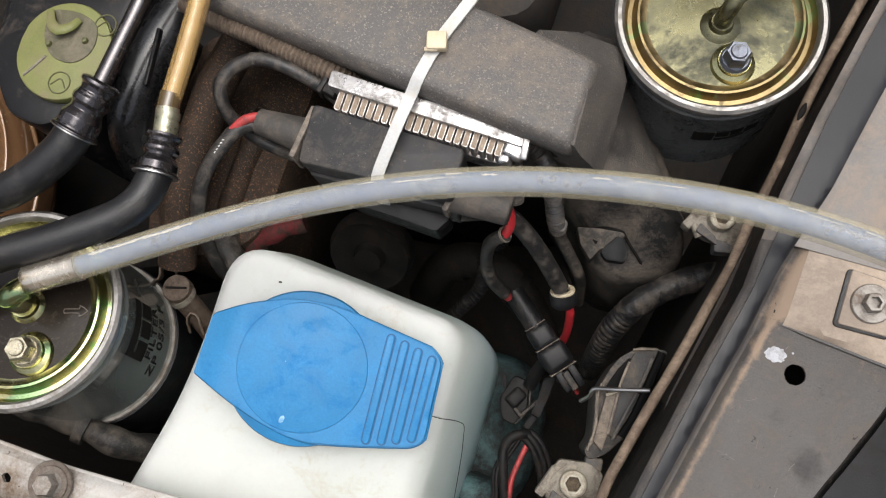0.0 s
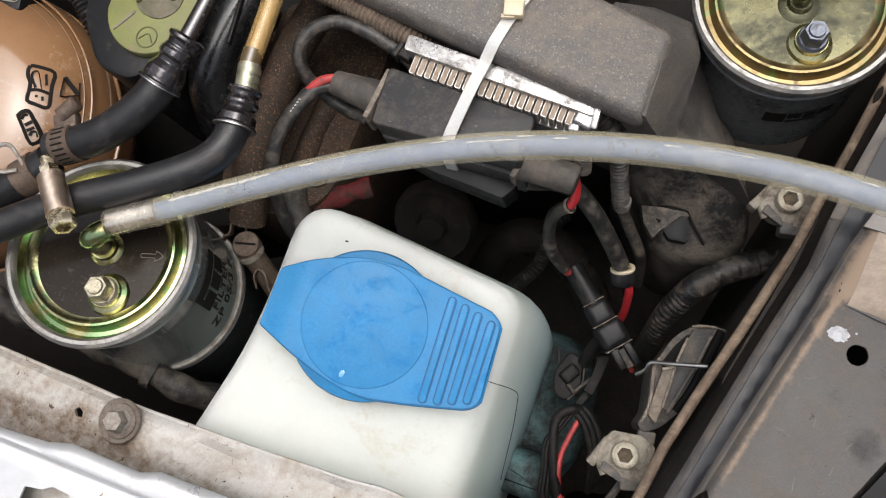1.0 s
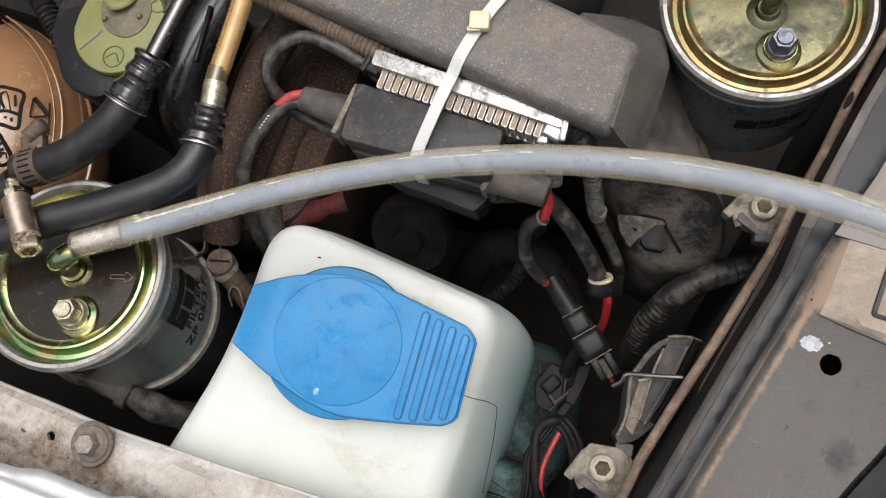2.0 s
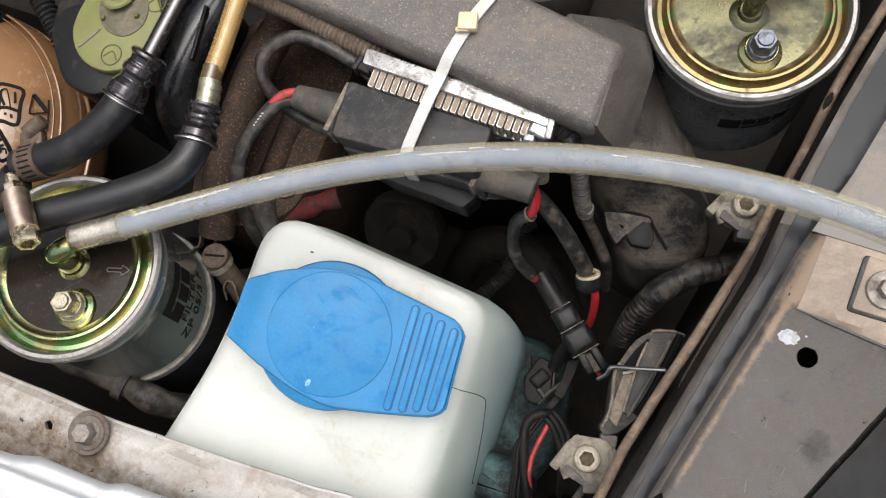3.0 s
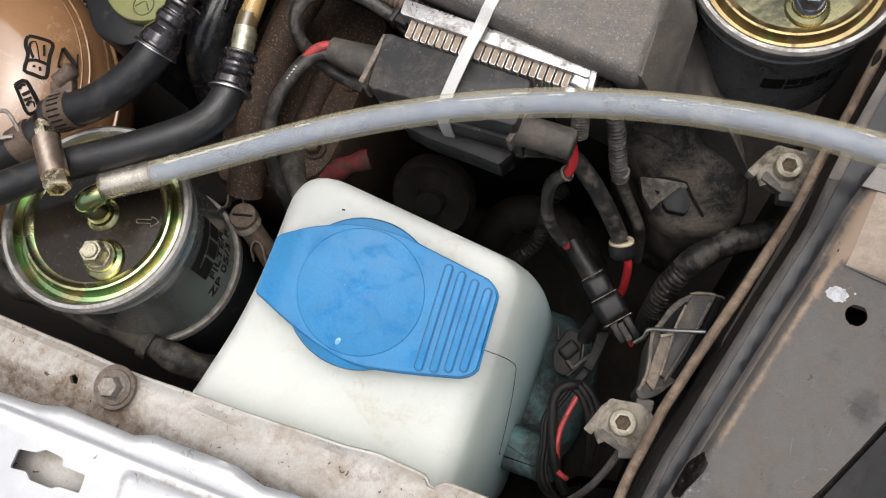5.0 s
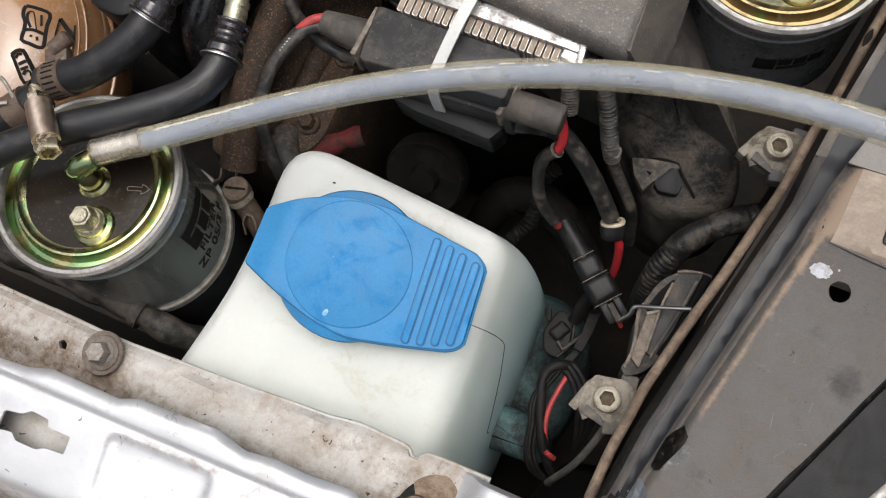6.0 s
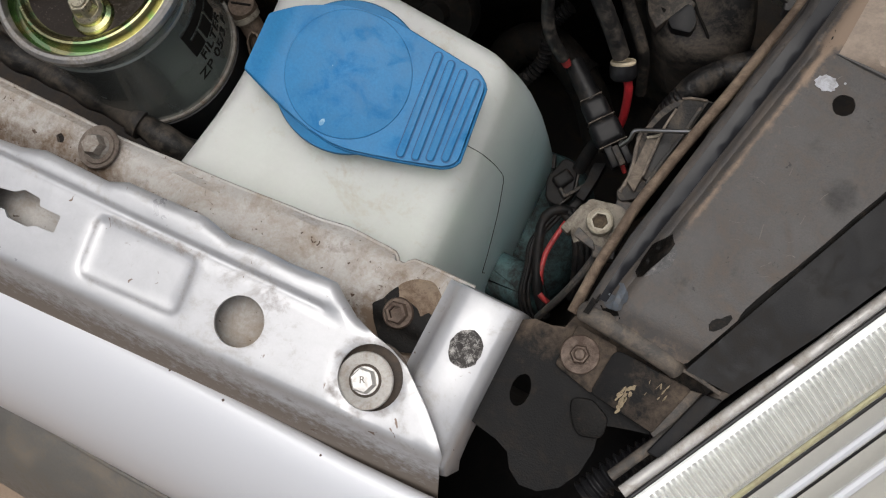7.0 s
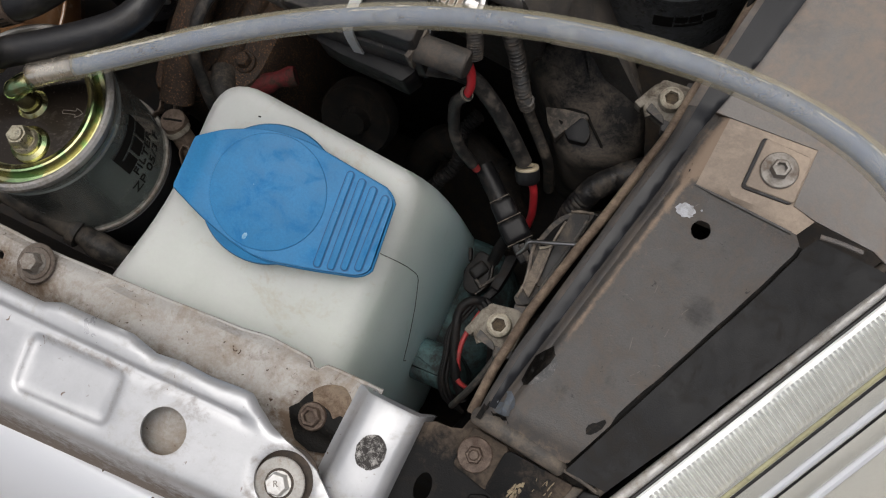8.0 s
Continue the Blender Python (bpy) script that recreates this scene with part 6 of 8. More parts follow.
part("spring_clamp", tube([(-0.2985, -0.0370, 0.8272), (-0.2905, -0.0285, 0.8290)], 0.0098, 22, 0.002), RUSTY_STEEL, sp, "rusty spring clamp")
part("wire_eye", tube([(-0.2935, -0.0300, 0.8375), (-0.3035, -0.0235, 0.8400), (-0.3095, -0.0285, 0.8405), (-0.3030, -0.0370, 0.8400), (-0.2950, -0.0335, 0.8380)], 0.0011, 8, 0.001), DULL_STEEL, sp, "bent clamp ear")

# ---- coolant tank ----
ct = thing("coolant_tank", (-0.375, -0.01, 0.66), "amber translucent coolant expansion tank with black symbols", "coolant tank")
tank_body = []
for k in range(15):
    a = -math.pi / 2 + math.pi * (k + 0.5) / 15
    r = math.cos(a) ** 0.55
    tank_body.append((0.084 * r, 0.056 * math.sin(a)))
shell = part("shell", lathe([(0, -0.0560)] + tank_body + [(0, 0.0560)], 64, pose(-0.3830, -0.0140, 0.7600, 3, 4, 0)), AMBER_TANK, ct, "amber plastic shell", sharp=70)
part("mould_seam", tube([(-0.3790 + 0.0850 * math.cos(a), -0.0180 + 0.0850 * math.sin(a), 0.772 - 0.005 * math.cos(a)) for a in (math.pi * (-0.4 + 1.3 * k / 20) for k in range(21))], 0.0012, 8, 0.004), AMBER_TANK, ct, "raised seam")


def stroke(points, width, name):
    """A printed line on the tank."""
    p = drop_on(shell, points, 0.0002)
    if len(p) > 1:
        part(name, tube(p, width * 1.05, 6, 0.002, flat=0.12), INK, ct)


book = [(-0.3384, 0.0226), (-0.336, 0.0237), (-0.3285, 0.0245), (-0.3259, 0.0175), (-0.3242, 0.0129), (-0.322, 0.0051), (-0.3273, 0.004), (-0.3314, 0.0042), (-0.3327, 0.0095), (-0.3343, 0.0141), (-0.3366, 0.0165), (-0.3384, 0.02), (-0.3384, 0.0226)]
for points, width in ((book, 0.0010), ([(-0.3308, 0.0124), (-0.3347, 0.0165), (-0.3359, 0.0199), (-0.3345, 0.0215), (-0.3323, 0.0191), (-0.328, 0.0126)], 0.0009), ([(-0.3326, 0.0099), (-0.3292, 0.0119), (-0.3245, 0.0124)], 0.0009), ([(-0.3309, 0.0215), (-0.3278, 0.0158)], 0.0010), ([(-0.3287, 0.0089), (-0.3284, 0.0077)], 0.0009), ([(-0.3265, 0.0092), (-0.3254, 0.0073)], 0.0010),
                      ([(-0.3243, 0.0239), (-0.3204, 0.0211), (-0.3166, 0.0182), (-0.3185, 0.0158), (-0.3203, 0.0135), (-0.3223, 0.0187), (-0.3243, 0.0239)], 0.0020),
                      ([(-0.332, -0.0057), (-0.331, -0.0025), (-0.328, -0.0006), (-0.3234, -0.0045), (-0.3187, -0.0099), (-0.3182, -0.0132), (-0.3204, -0.0168), (-0.3225, -0.016), (-0.3265, -0.0116), (-0.332, -0.0057)], 0.0016), ([(-0.3295, -0.0064), (-0.3294, -0.0037), (-0.3277, -0.0028)], 0.0010), ([(-0.3271, -0.0086), (-0.3247, -0.0052)], 0.0012), ([(-0.323, -0.013), (-0.3229, -0.0103), (-0.3212, -0.0094), (-0.3199, -0.0119)], 0.0013), ([(-0.3252, -0.0109), (-0.3228, -0.0076)], 0.0011),
                      ([(-0.319, 0.0254), (-0.315, 0.0169), (-0.3119, 0.0084)], 0.0007)):
    stroke(points, width, "symbol_line")
part("neck_cap", slab([(-0.3900, 0.0440), (-0.3723, 0.0478), (-0.3640, 0.0510), (-0.3680, 0.0640), (-0.3960, 0.0720)], 0.776, 0.804, 0.0015), BLACK, ct, "black square filler neck")
part("neck_rim", tube([(-0.3800, 0.0525, 0.8045), (-0.3672, 0.0545, 0.8045), (-0.3695, 0.0600, 0.8045), (-0.3690, 0.0640, 0.8045)], 0.0005, 6, 0.002), DULL_STEEL, ct, "pale worn rim line")
for off, thick in ((0.0, 0.0007), (0.0030, 0.0003), (0.0075, 0.0002)):
    part("mould_rib", tube([(-0.3830 + (0.0800 - off) * math.cos(a), -0.0140 + (0.0800 - off) * math.sin(a), 0.7918 + off * 0.9 - 0.0053 * math.cos(a)) for a in (math.pi * (0.02 + 0.42 * k / 14) for k in range(15))], thick, 8, 0.004), AMBER_TANK, ct, "raised vertical seam")
alone("bypass_hose", tube([(-0.38, 0.10, 0.80), (-0.350, 0.078, 0.79), (-0.330, 0.060, 0.782), (-0.315, 0.050, 0.77), (-0.307, 0.040, 0.74)], lambda t, s: 0.0058 + 0.0009 * math.sin(s * 2200), 12, 0.0009), RUBBER, "thin black corrugated hose behind the tank", "hose")

# ---- olive cap on its black housing ----
OLIVE_DUST = surface("grimy_olive_recess", (0.085, 0.080, 0.045), 0.6, 0.0, (0.165, 0.14, 0.10), 0.45, 0.008, 0.0008, 0.5)
OLIVE_DARK = surface("dark_olive", (0.085, 0.085, 0.030), 0.5, 0.0, None, 0.3, 0.01, 0.001, 0.2)
oc = thing("oil_housing", (-0.275, 0.06, 0.74), "dark plastic housing with an olive green cover", "housing")
part("housing_body", slab(rounded([(-0.3200, 0.1200), (-0.3120, 0.0560), (-0.2920, 0.0320), (-0.2700, 0.0300), (-0.2600, 0.0420), (-0.2520, 0.0800), (-0.2500, 0.1200)], 0.008, 4), 0.70, 0.8230, 0.004), BLACK, oc, "black moulded housing")
olive_plan = [(-0.2715 + 0.0245 * math.cos(a) * (1 if abs(math.sin(a)) > 0.2 else 0.98), 0.0690 + 0.0255 * math.sin(a)) for a in (2 * math.pi * k / 40 for k in range(40))]
part("olive_cover", slab(olive_plan, 0.8225, 0.8290, 0.0012), OLIVE, oc, "olive green round cover")
part("cover_recess", slab(rounded([(-0.2860, 0.0880), (-0.2850, 0.0740), (-0.2770, 0.0640), (-0.2640, 0.0630), (-0.2560, 0.0720), (-0.2580, 0.0860), (-0.2700, 0.0900)], 0.006), 0.8288, 0.8298, 0.0004), OLIVE_DUST, oc, "dusty black slab standing for a shaded recess")
part("cover_clip", tube([(-0.2845, 0.0860, 0.8310), (-0.2800, 0.0795, 0.8335), (-0.2750, 0.0770, 0.8340), (-0.2700, 0.0800, 0.8335), (-0.2685, 0.0855, 0.8310)], lambda t, s: 0.0030 - 0.0012 * abs(2 * t - 1), 10, 0.002, flat=0.5), OLIVE, oc, "pale olive clip")
for x, y in ((-0.2795, 0.0700), (-0.2620, 0.0765)):
    part("cover_pin", lathe([(0, 0.0022), (0.0012, 0.0018), (0.0018, 0), (0, 0)], 12, stand((x, y, 0.8296))), OLIVE_DARK, oc)
part("cover_spoke", tube([(-0.2790, 0.0640, 0.8292), (-0.2835, 0.0560, 0.8292), (-0.2865, 0.0515, 0.8290)], 0.0007, 8, 0.003), BEIGE, oc, "pale raised spoke")
for cx, cy in ((-0.2670, 0.0530), (-0.2555, 0.0870)):
    part("oil_symbol", tube([(cx + 0.0055 * math.cos(a), cy + 0.0055 * math.sin(a), 0.8291) for a in (2 * math.pi * k / 14 for k in range(15))], 0.0004, 6, 0.001), OLIVE_DARK, oc)
    part("oil_symbol", tube([(cx - 0.004, cy - 0.002, 0.8291), (cx, cy + 0.002, 0.8291), (cx + 0.004, cy - 0.002, 0.8291)], 0.0004, 6, 0.001), OLIVE_DARK, oc)
part("side_barrel", tube([(-0.2360, 0.1150, 0.802), (-0.2390, 0.0960, 0.804), (-0.2420, 0.0770, 0.803), (-0.2440, 0.0600, 0.799), (-0.2440, 0.0460, 0.788), (-0.2440, 0.0360, 0.765)], 0.0125, 24, 0.003), GLOSS_RUBBER, oc, "shiny black barrel")
part("side_fin", box(0.0020, 0.030, 0.004, pose(-0.2300, 0.0800, 0.822, 0, 0, 8), 0.0005), BLACK, oc)
alone("rusty_pipe", tube([(-0.205, 0.16, 0.775), (-0.2160, 0.0963, 0.775), (-0.2170, 0.0700, 0.775), (-0.2150, 0.0284, 0.770), (-0.2130, -0.01, 0.750)], 0.0105, 16, 0.005), RUST, "rusty brown pipe beside the engine", "pipe")
ec = thing("engine_casting", (-0.21, 0.06, 0.55), "brown oily engine casting with ribs and bolts", "engine")
part("casting", slab(rounded([(-0.2600, 0.060), (-0.24, -0.01), (-0.1950, 0.0), (-0.175, 0.0200), (-0.1750, 0.12), (-0.25, 0.13)], 0.012), 0.55, 0.742, 0.008), RUST, ec)
for path_, r_ in (([(-0.1990, 0.0900, 0.738), (-0.1993, 0.0719, 0.740), (-0.2003, 0.0570, 0.740), (-0.2000, 0.0391, 0.740), (-0.2010, 0.0200, 0.736)], 0.0075), ([(-0.2370, 0.1150, 0.744), (-0.2335, 0.0928, 0.746), (-0.2311, 0.0595, 0.746), (-0.2289, 0.0272, 0.744), (-0.2268, 0.0127, 0.738)], 0.0105)):
    part("cast_ridge", tube(path_, lambda t, s, r=r_: r + 0.0008 * noise.noise((s * 120, r * 900, 2)), 12, 0.003), RUST, ec)
for x, y in ((-0.184, 0.075), (-0.188, 0.030), (-0.200, 0.012)):
    part("casting_bolt", join(ring(0.0070, 0.002, 0.002, stand((x, y, 0.742))), hexagon(0.0085, 0.006, stand((x, y, 0.743)), turn=0.4)), RUST, ec)
# Dark block added to stand in for the shade under the hoses.
alone("hose_shade_block", slab(rounded([(-0.400, -0.040), (-0.400, 0.080), (-0.300, 0.095), (-0.235, 0.060), (-0.235, -0.005), (-0.300, -0.040)], 0.015), 0.58, lambda x, y: 0.680 + 0.012 * noise.noise((x * 30, y * 30, 4)), 0.006), BAY_SHADE, "added near-black block standing for the shade under the hoses", "engine")
alone("engine_block", slab(rounded([(-0.60, 0.09), (-0.60, 0.55), (0.0, 0.55), (0.0, 0.13), (-0.14, 0.09)], 0.02), 0.42, 0.70, 0.01), GRIME, "dark oily engine block", "engine")
alone("engine_cover", slab(rounded([(-0.55, 0.155), (-0.55, 0.50), (-0.06, 0.50), (-0.06, 0.162)], 0.03), 0.70, 0.78, 0.012), DARK, "dark engine cover behind the air box", "engine")

# ---- air box ----
AIRBOX_SIDE = surface("dark_grained_plastic", (0.066, 0.061, 0.057), 0.5, 0.0, (0.115, 0.097, 0.080), 0.42, 0.03, 0.0011, 1.0, vary=0.14, speckle=0.8, spots=(0.15, 0.13, 0.11), spot_share=0.10, spot_size=0.0010, spec=0.35)
ab = thing("air_box", (-0.12, 0.115, 0.72), "grey grained plastic air box with brown dust", "air box")
top_plan = [(-0.2250, 0.1105), (-0.0480, 0.0895), (-0.0192, 0.0868), (-0.0192, 0.1318), (-0.0650, 0.1400), (-0.2250, 0.1640)]


def air_loop(d, z):
    return [(x, y, z) for x, y in rounded(grown(top_plan, d), [0.006, 0.005, 0.005, 0.006, 0.005, 0.006], 6)]


part("lid", loft([air_loop(-0.0052, 0.8404), air_loop(-0.0034, 0.8396), air_loop(-0.0016, 0.8375), air_loop(-0.0004, 0.8348), air_loop(0.0, 0.8310), air_loop(0.0, 0.8275), air_loop(-0.0015, 0.8262)]), AIRBOX, ab, "grained lid", sharp=60)
flank_rows = [[(-0.0330, 0.1330, 0.8300), (-0.0235, 0.1290, 0.8370), (-0.0205, 0.1129, 0.8385), (-0.0195, 0.0900, 0.8375)],
              [(-0.0300, 0.1400, 0.8280), (-0.0200, 0.1310, 0.8330), (-0.0172, 0.1135, 0.8335), (-0.0158, 0.0880, 0.8325)],
              [(-0.0139, 0.1539, 0.8050), (-0.0064, 0.1383, 0.8050), (-0.0050, 0.1121, 0.8050), (-0.0048, 0.0896, 0.8050)],
              [(-0.0159, 0.1539, 0.8035), (-0.0084, 0.1383, 0.8035), (-0.0070, 0.1121, 0.8035), (-0.0068, 0.0896, 0.8035)],
              [(-0.0164, 0.1536, 0.7990), (-0.0089, 0.1380, 0.7990), (-0.0075, 0.1118, 0.7990), (-0.0073, 0.0893, 0.7990)],
              [(-0.0138, 0.1707, 0.7700), (-0.0005, 0.1447, 0.7700), (0.0100, 0.1268, 0.7700), (0.0232, 0.1069, 0.7700)],
              [(-0.0150, 0.1895, 0.7300), (0.0030, 0.1552, 0.7300), (0.0209, 0.1308, 0.7300), (0.0471, 0.0965, 0.7300)]]
flank_lines = [[Vector(row[0]).lerp(Vector(row[1]), 3 * q) if q < 1 / 3 else Vector(row[1]).lerp(Vector(row[2]), 3 * q - 1) if q < 2 / 3 else Vector(row[2]).lerp(Vector(row[3]), 3 * q - 2) for q in [k / 9 for k in range(10)]] for row in flank_rows]
part("side_flank", loft([[tuple(v) for v in row] + [(v.x - 0.022, v.y + 0.004, v.z - 0.004) for v in row[::-1]] for row in flank_lines]), AIRBOX_SIDE, ab, "sloping grained flank", sharp=50)
part("lower_body", slab(rounded([(-0.2200, 0.1280), (-0.0220, 0.1030), (-0.0220, 0.136), (-0.22, 0.162)], 0.004), 0.68, 0.830, 0.002), AIRBOX_SIDE, ab, "lower body")
CLIP_TAN = surface("tan_dusty_plate", (0.10, 0.083, 0.067), 0.6, 0.0, (0.24, 0.20, 0.16), 0.48, 0.006, 0.0008, 0.4)
CLIP = [(-0.0104, 0.0812), (0.002, 0.0837), (0.0146, 0.085), (0.0173, 0.0838), (0.0055, 0.0732), (0.0023, 0.0665), (-0.0052, 0.0729)]
DUCT_TAN = surface("dusty_duct_clip", (0.045, 0.039, 0.033), 0.55, 0.0, (0.17, 0.14, 0.11), 0.44, 0.006, 0.0008, 0.4)
SLOT = (0.0005, 0.0770)
BLOCK = [(0.0059, 0.0722), (0.0127, 0.0825), (0.0172, 0.0818), (0.0217, 0.0754), (0.0207, 0.0696), (0.0105, 0.0681)]
JOINT = [(-0.0104, 0.0817), (0.002, 0.0842), (0.0135, 0.0856), (0.0160, 0.0846), (0.0195, 0.0814), (0.0290, 0.0740), (0.0391, 0.066)]
dz = thing("air_duct", (0.02, 0.09, 0.62), "black dusty air duct with a tan steel clip", "air duct")
duct_plan = rounded([(-0.0300, 0.1000), (-0.0130, 0.0850), (0.0020, 0.0640), (0.0180, 0.0575), (0.0400, 0.0640), (0.0545, 0.0820), (0.0430, 0.1060), (0.0180, 0.1330), (-0.0200, 0.1400)], [0.004, 0.01, 0.008, 0.008, 0.012, 0.012, 0.015, 0.015, 0.004], 5)
duct = part("duct_shell", loft([[(0.012 + (x - 0.012) * k, 0.098 + (y - 0.098) * k, 0.7125 + 0.9 * max(0.0, 0.098 + (y - 0.098) * k - 0.075)) for x, y in grown(duct_plan, -0.008)] for k in (0.05, 0.3, 0.55, 0.8)] + [[(x, y, z + 0.9 * max(0.0, y - 0.075) * lift) for x, y in grown(duct_plan, g)] for g, z, lift in ((-0.008, 0.7115, 1), (-0.0035, 0.707, 1), (-0.001, 0.702, 1), (0.0, 0.694, 1), (0.002, 0.66, 0.5), (0.003, 0.60, 0))]), BLACK_DUSTY, dz, "curved plastic shell", sharp=60)
part("steel_clip", slab(rounded(CLIP, 0.0010, 2), lambda x, y: 0.704, lambda x, y: 0.7150 + 0.9 * max(0.0, y - 0.0755), 0.0006), DUCT_TAN, dz, "dusty tan clip plate")
part("clip_slot", box(0.0055, 0.0022, 0.0010, pose(*SLOT, 0.7172, 40, 0, -12), 0.0002, 1), INK, dz, "dark slot")
part("clip_block", slab(rounded(BLOCK, 0.0018, 3), lambda x, y: 0.704, lambda x, y: 0.7185 + 0.9 * max(0.0, y - 0.0765), 0.0016), BLACK, dz, "black latch block")
part("shell_joint", tube(drop_on(duct, JOINT, 0.0002) or [(x, y, 0.717) for x, y in JOINT], 0.0010, 6, 0.002), INK, dz, "dark joint line")
for pts in (((0.0230, 0.1010), (0.0245, 0.0975), (0.0250, 0.0950)), ((0.0236, 0.0990), (0.0250, 0.0962)), ((0.0215, 0.1030), (0.0232, 0.1005))):
    part("scratch", tube(drop_on(duct, pts, 0.0001), 0.00012, 5, 0.002), CLIP_TAN, dz, "pale scratch")

# ---- ignition module with heat sink ----
mod = thing("ignition_module", (-0.10, 0.068, 0.79), "black ignition module with a finned aluminium heat sink", "control module")
part("body", slab(rounded([(-0.1436, 0.0795), (-0.1411, 0.0504), (-0.0664, 0.0545), (-0.0672, 0.0785)], 0.0030, 4), 0.790, 0.8245, 0.0020, 3), MODULE, mod, "black moulded case")
part("case_step", slab(rounded([(-0.1400, 0.0700), (-0.1385, 0.0490), (-0.0640, 0.0525), (-0.0650, 0.0700)], 0.0015, 3), 0.782, 0.8090, 0.001), MODULE, mod, "stepped lower case")
part("case_foot", slab(rounded([(-0.1290, 0.0470), (-0.1142, 0.0446), (-0.0900, 0.0440), (-0.0737, 0.0432), (-0.0693, 0.0510), (-0.0720, 0.0600), (-0.1280, 0.0600)], 0.0015, 3), 0.770, 0.7920, 0.0012), BLACK, mod, "glossy lower foot")
part("sink_bar", slab(rounded([(-0.1385, 0.0960), (-0.0425, 0.0925), (-0.0420, 0.0850), (-0.0500, 0.0855), (-0.1380, 0.0880)], 0.0015, 3), 0.808, 0.8305, 0.0012, 3), ALLOY, mod, "cast aluminium bar")
part("sink_lug", join(box(0.0105, 0.0075, 0.0130, pose(-0.0455, 0.0838, 0.8225, 4, 6, -8), 0.0018, 3), box(0.0060, 0.0050, 0.0100, pose(-0.0485, 0.0790, 0.8220, 0, -6, 12), 0.0014, 3), box(0.0035, 0.0100, 0.0060, pose(-0.0405, 0.0850, 0.8280, 10, 0, 6), 0.0010, 2)), ALLOY, mod, "crumpled aluminium lug")
part("cable_lug", join(box(0.0090, 0.0055, 0.0080, pose(-0.1400, 0.0893, 0.8190, 0, 0, -12), 0.0012, 2), box(0.0030, 0.0085, 0.0100, pose(-0.1432, 0.0900, 0.8190, 0, 0, -12), 0.0008, 2)), BLACK, mod, "black cable lug")
for k in range(21):
    x = -0.1325 + 0.00395 * k
    fin = part("sink_fin", slab(rounded([(x, 0.0790), (x + 0.0030, 0.0788), (x + 0.0030, 0.0885), (x, 0.0885)], [0.0008, 0.0008, 0.0001, 0.0001], 3), 0.806, 0.8270, 0.0003, 1), FIN, mod)
    part("fin_dust", slab(rounded([(x + 0.0004, 0.0795), (x + 0.0026, 0.0793), (x + 0.0026, 0.0880), (x + 0.0004, 0.0880)], 0.0003, 2), 0.826, 0.8273, 0.0002, 1), FIN_DUST, fin, "tan dust on the fin")
part("sink_base", slab([(-0.1350, 0.0795), (-0.0480, 0.0785), (-0.0480, 0.0890), (-0.1350, 0.0890)], 0.803, 0.8150, 0.0004, 1), ALLOY, mod)
part("plug", tube([(-0.1400, 0.0655, 0.8140), (-0.1465, 0.0656, 0.8140), (-0.1690, 0.0662, 0.8135), (-0.1695, 0.0662, 0.8135)], lambda t, s: 0.0096 - 0.0034 * t if t < 0.97 else 0.0052, 18, 0.001, flat=0.9), PLUG, mod, "rubber cable plug")
part("plug_collar", box(0.0030, 0.0270, 0.0200, pose(-0.1442, 0.0652, 0.8140, 0, 0, -5), 0.0008), CLIP_TAN, mod, "dusty tan collar")
part("plug_two", tube([(-0.0690, 0.0590, 0.8070), (-0.0640, 0.0595, 0.8070), (-0.0420, 0.0612, 0.8040), (-0.0415, 0.0612, 0.8040)], lambda t, s: 0.0078 if t < 0.96 else 0.0070, 18, 0.001, flat=0.9), PLUG, mod, "rubber cable plug")
part("plug_collar", box(0.0030, 0.0180, 0.0160, pose(-0.0680, 0.0590, 0.8060, 0, 0, -10), 0.0008), CLIP_TAN, mod, "dusty tan collar")
part("gland", tube([(-0.0450, 0.0800, 0.818), (-0.0420, 0.0740, 0.810), (-0.0405, 0.0680, 0.800)], lambda t, s: 0.0040 + 0.0005 * math.sin(s * 4000), 12, 0.0005), OLD_RUBBER, mod, "threaded gland")

tie = thing("cable_tie", (-0.098, 0.09, 0.83), "white nylon cable tie strapped over module and air box", "cable tie")


def ribbon(points, width, thick, across):
    """A flat strap through the points."""
    line = curve_points(points, 0.003)
    bm = bmesh.new()
    rings = []
    for i, p in enumerate(line):
        ahead = (line[min(i + 1, len(line) - 1)] - line[max(i - 1, 0)]).normalized()
        side = (Vector(across) - ahead * ahead.dot(Vector(across))).normalized()
        up = side.cross(ahead)
        rings.append([bm.verts.new(p + side * (a * width / 2) + up * (b * thick / 2)) for a, b in ((-1, -1), (1, -1), (1, 1), (-1, 1))])
    for a, b in zip(rings, rings[1:]):
        for k in range(4):
            bm.faces.new((a[k], a[(k + 1) % 4], b[(k + 1) % 4], b[k]))
    bm.faces.new(rings[0])
    bm.faces.new(rings[-1])
    return bm


part("strap", ribbon([(-0.0790, 0.1560, 0.828), (-0.0815, 0.1480, 0.8405), (-0.0860, 0.1340, 0.8424), (-0.0910, 0.1190, 0.8424), (-0.0950, 0.1010, 0.8412), (-0.0968, 0.0930, 0.8365), (-0.0990, 0.0780, 0.8335), (-0.1012, 0.0620, 0.8285), (-0.1020, 0.0540, 0.8255), (-0.1024, 0.0505, 0.8180), (-0.1030, 0.0495, 0.8050), (-0.1026, 0.0492, 0.7900), (-0.1012, 0.0486, 0.7740), (-0.1005, 0.0510, 0.7660)], 0.0056, 0.0013, (1, 0.12, 0)), NYLON, tie, "flat white strap")
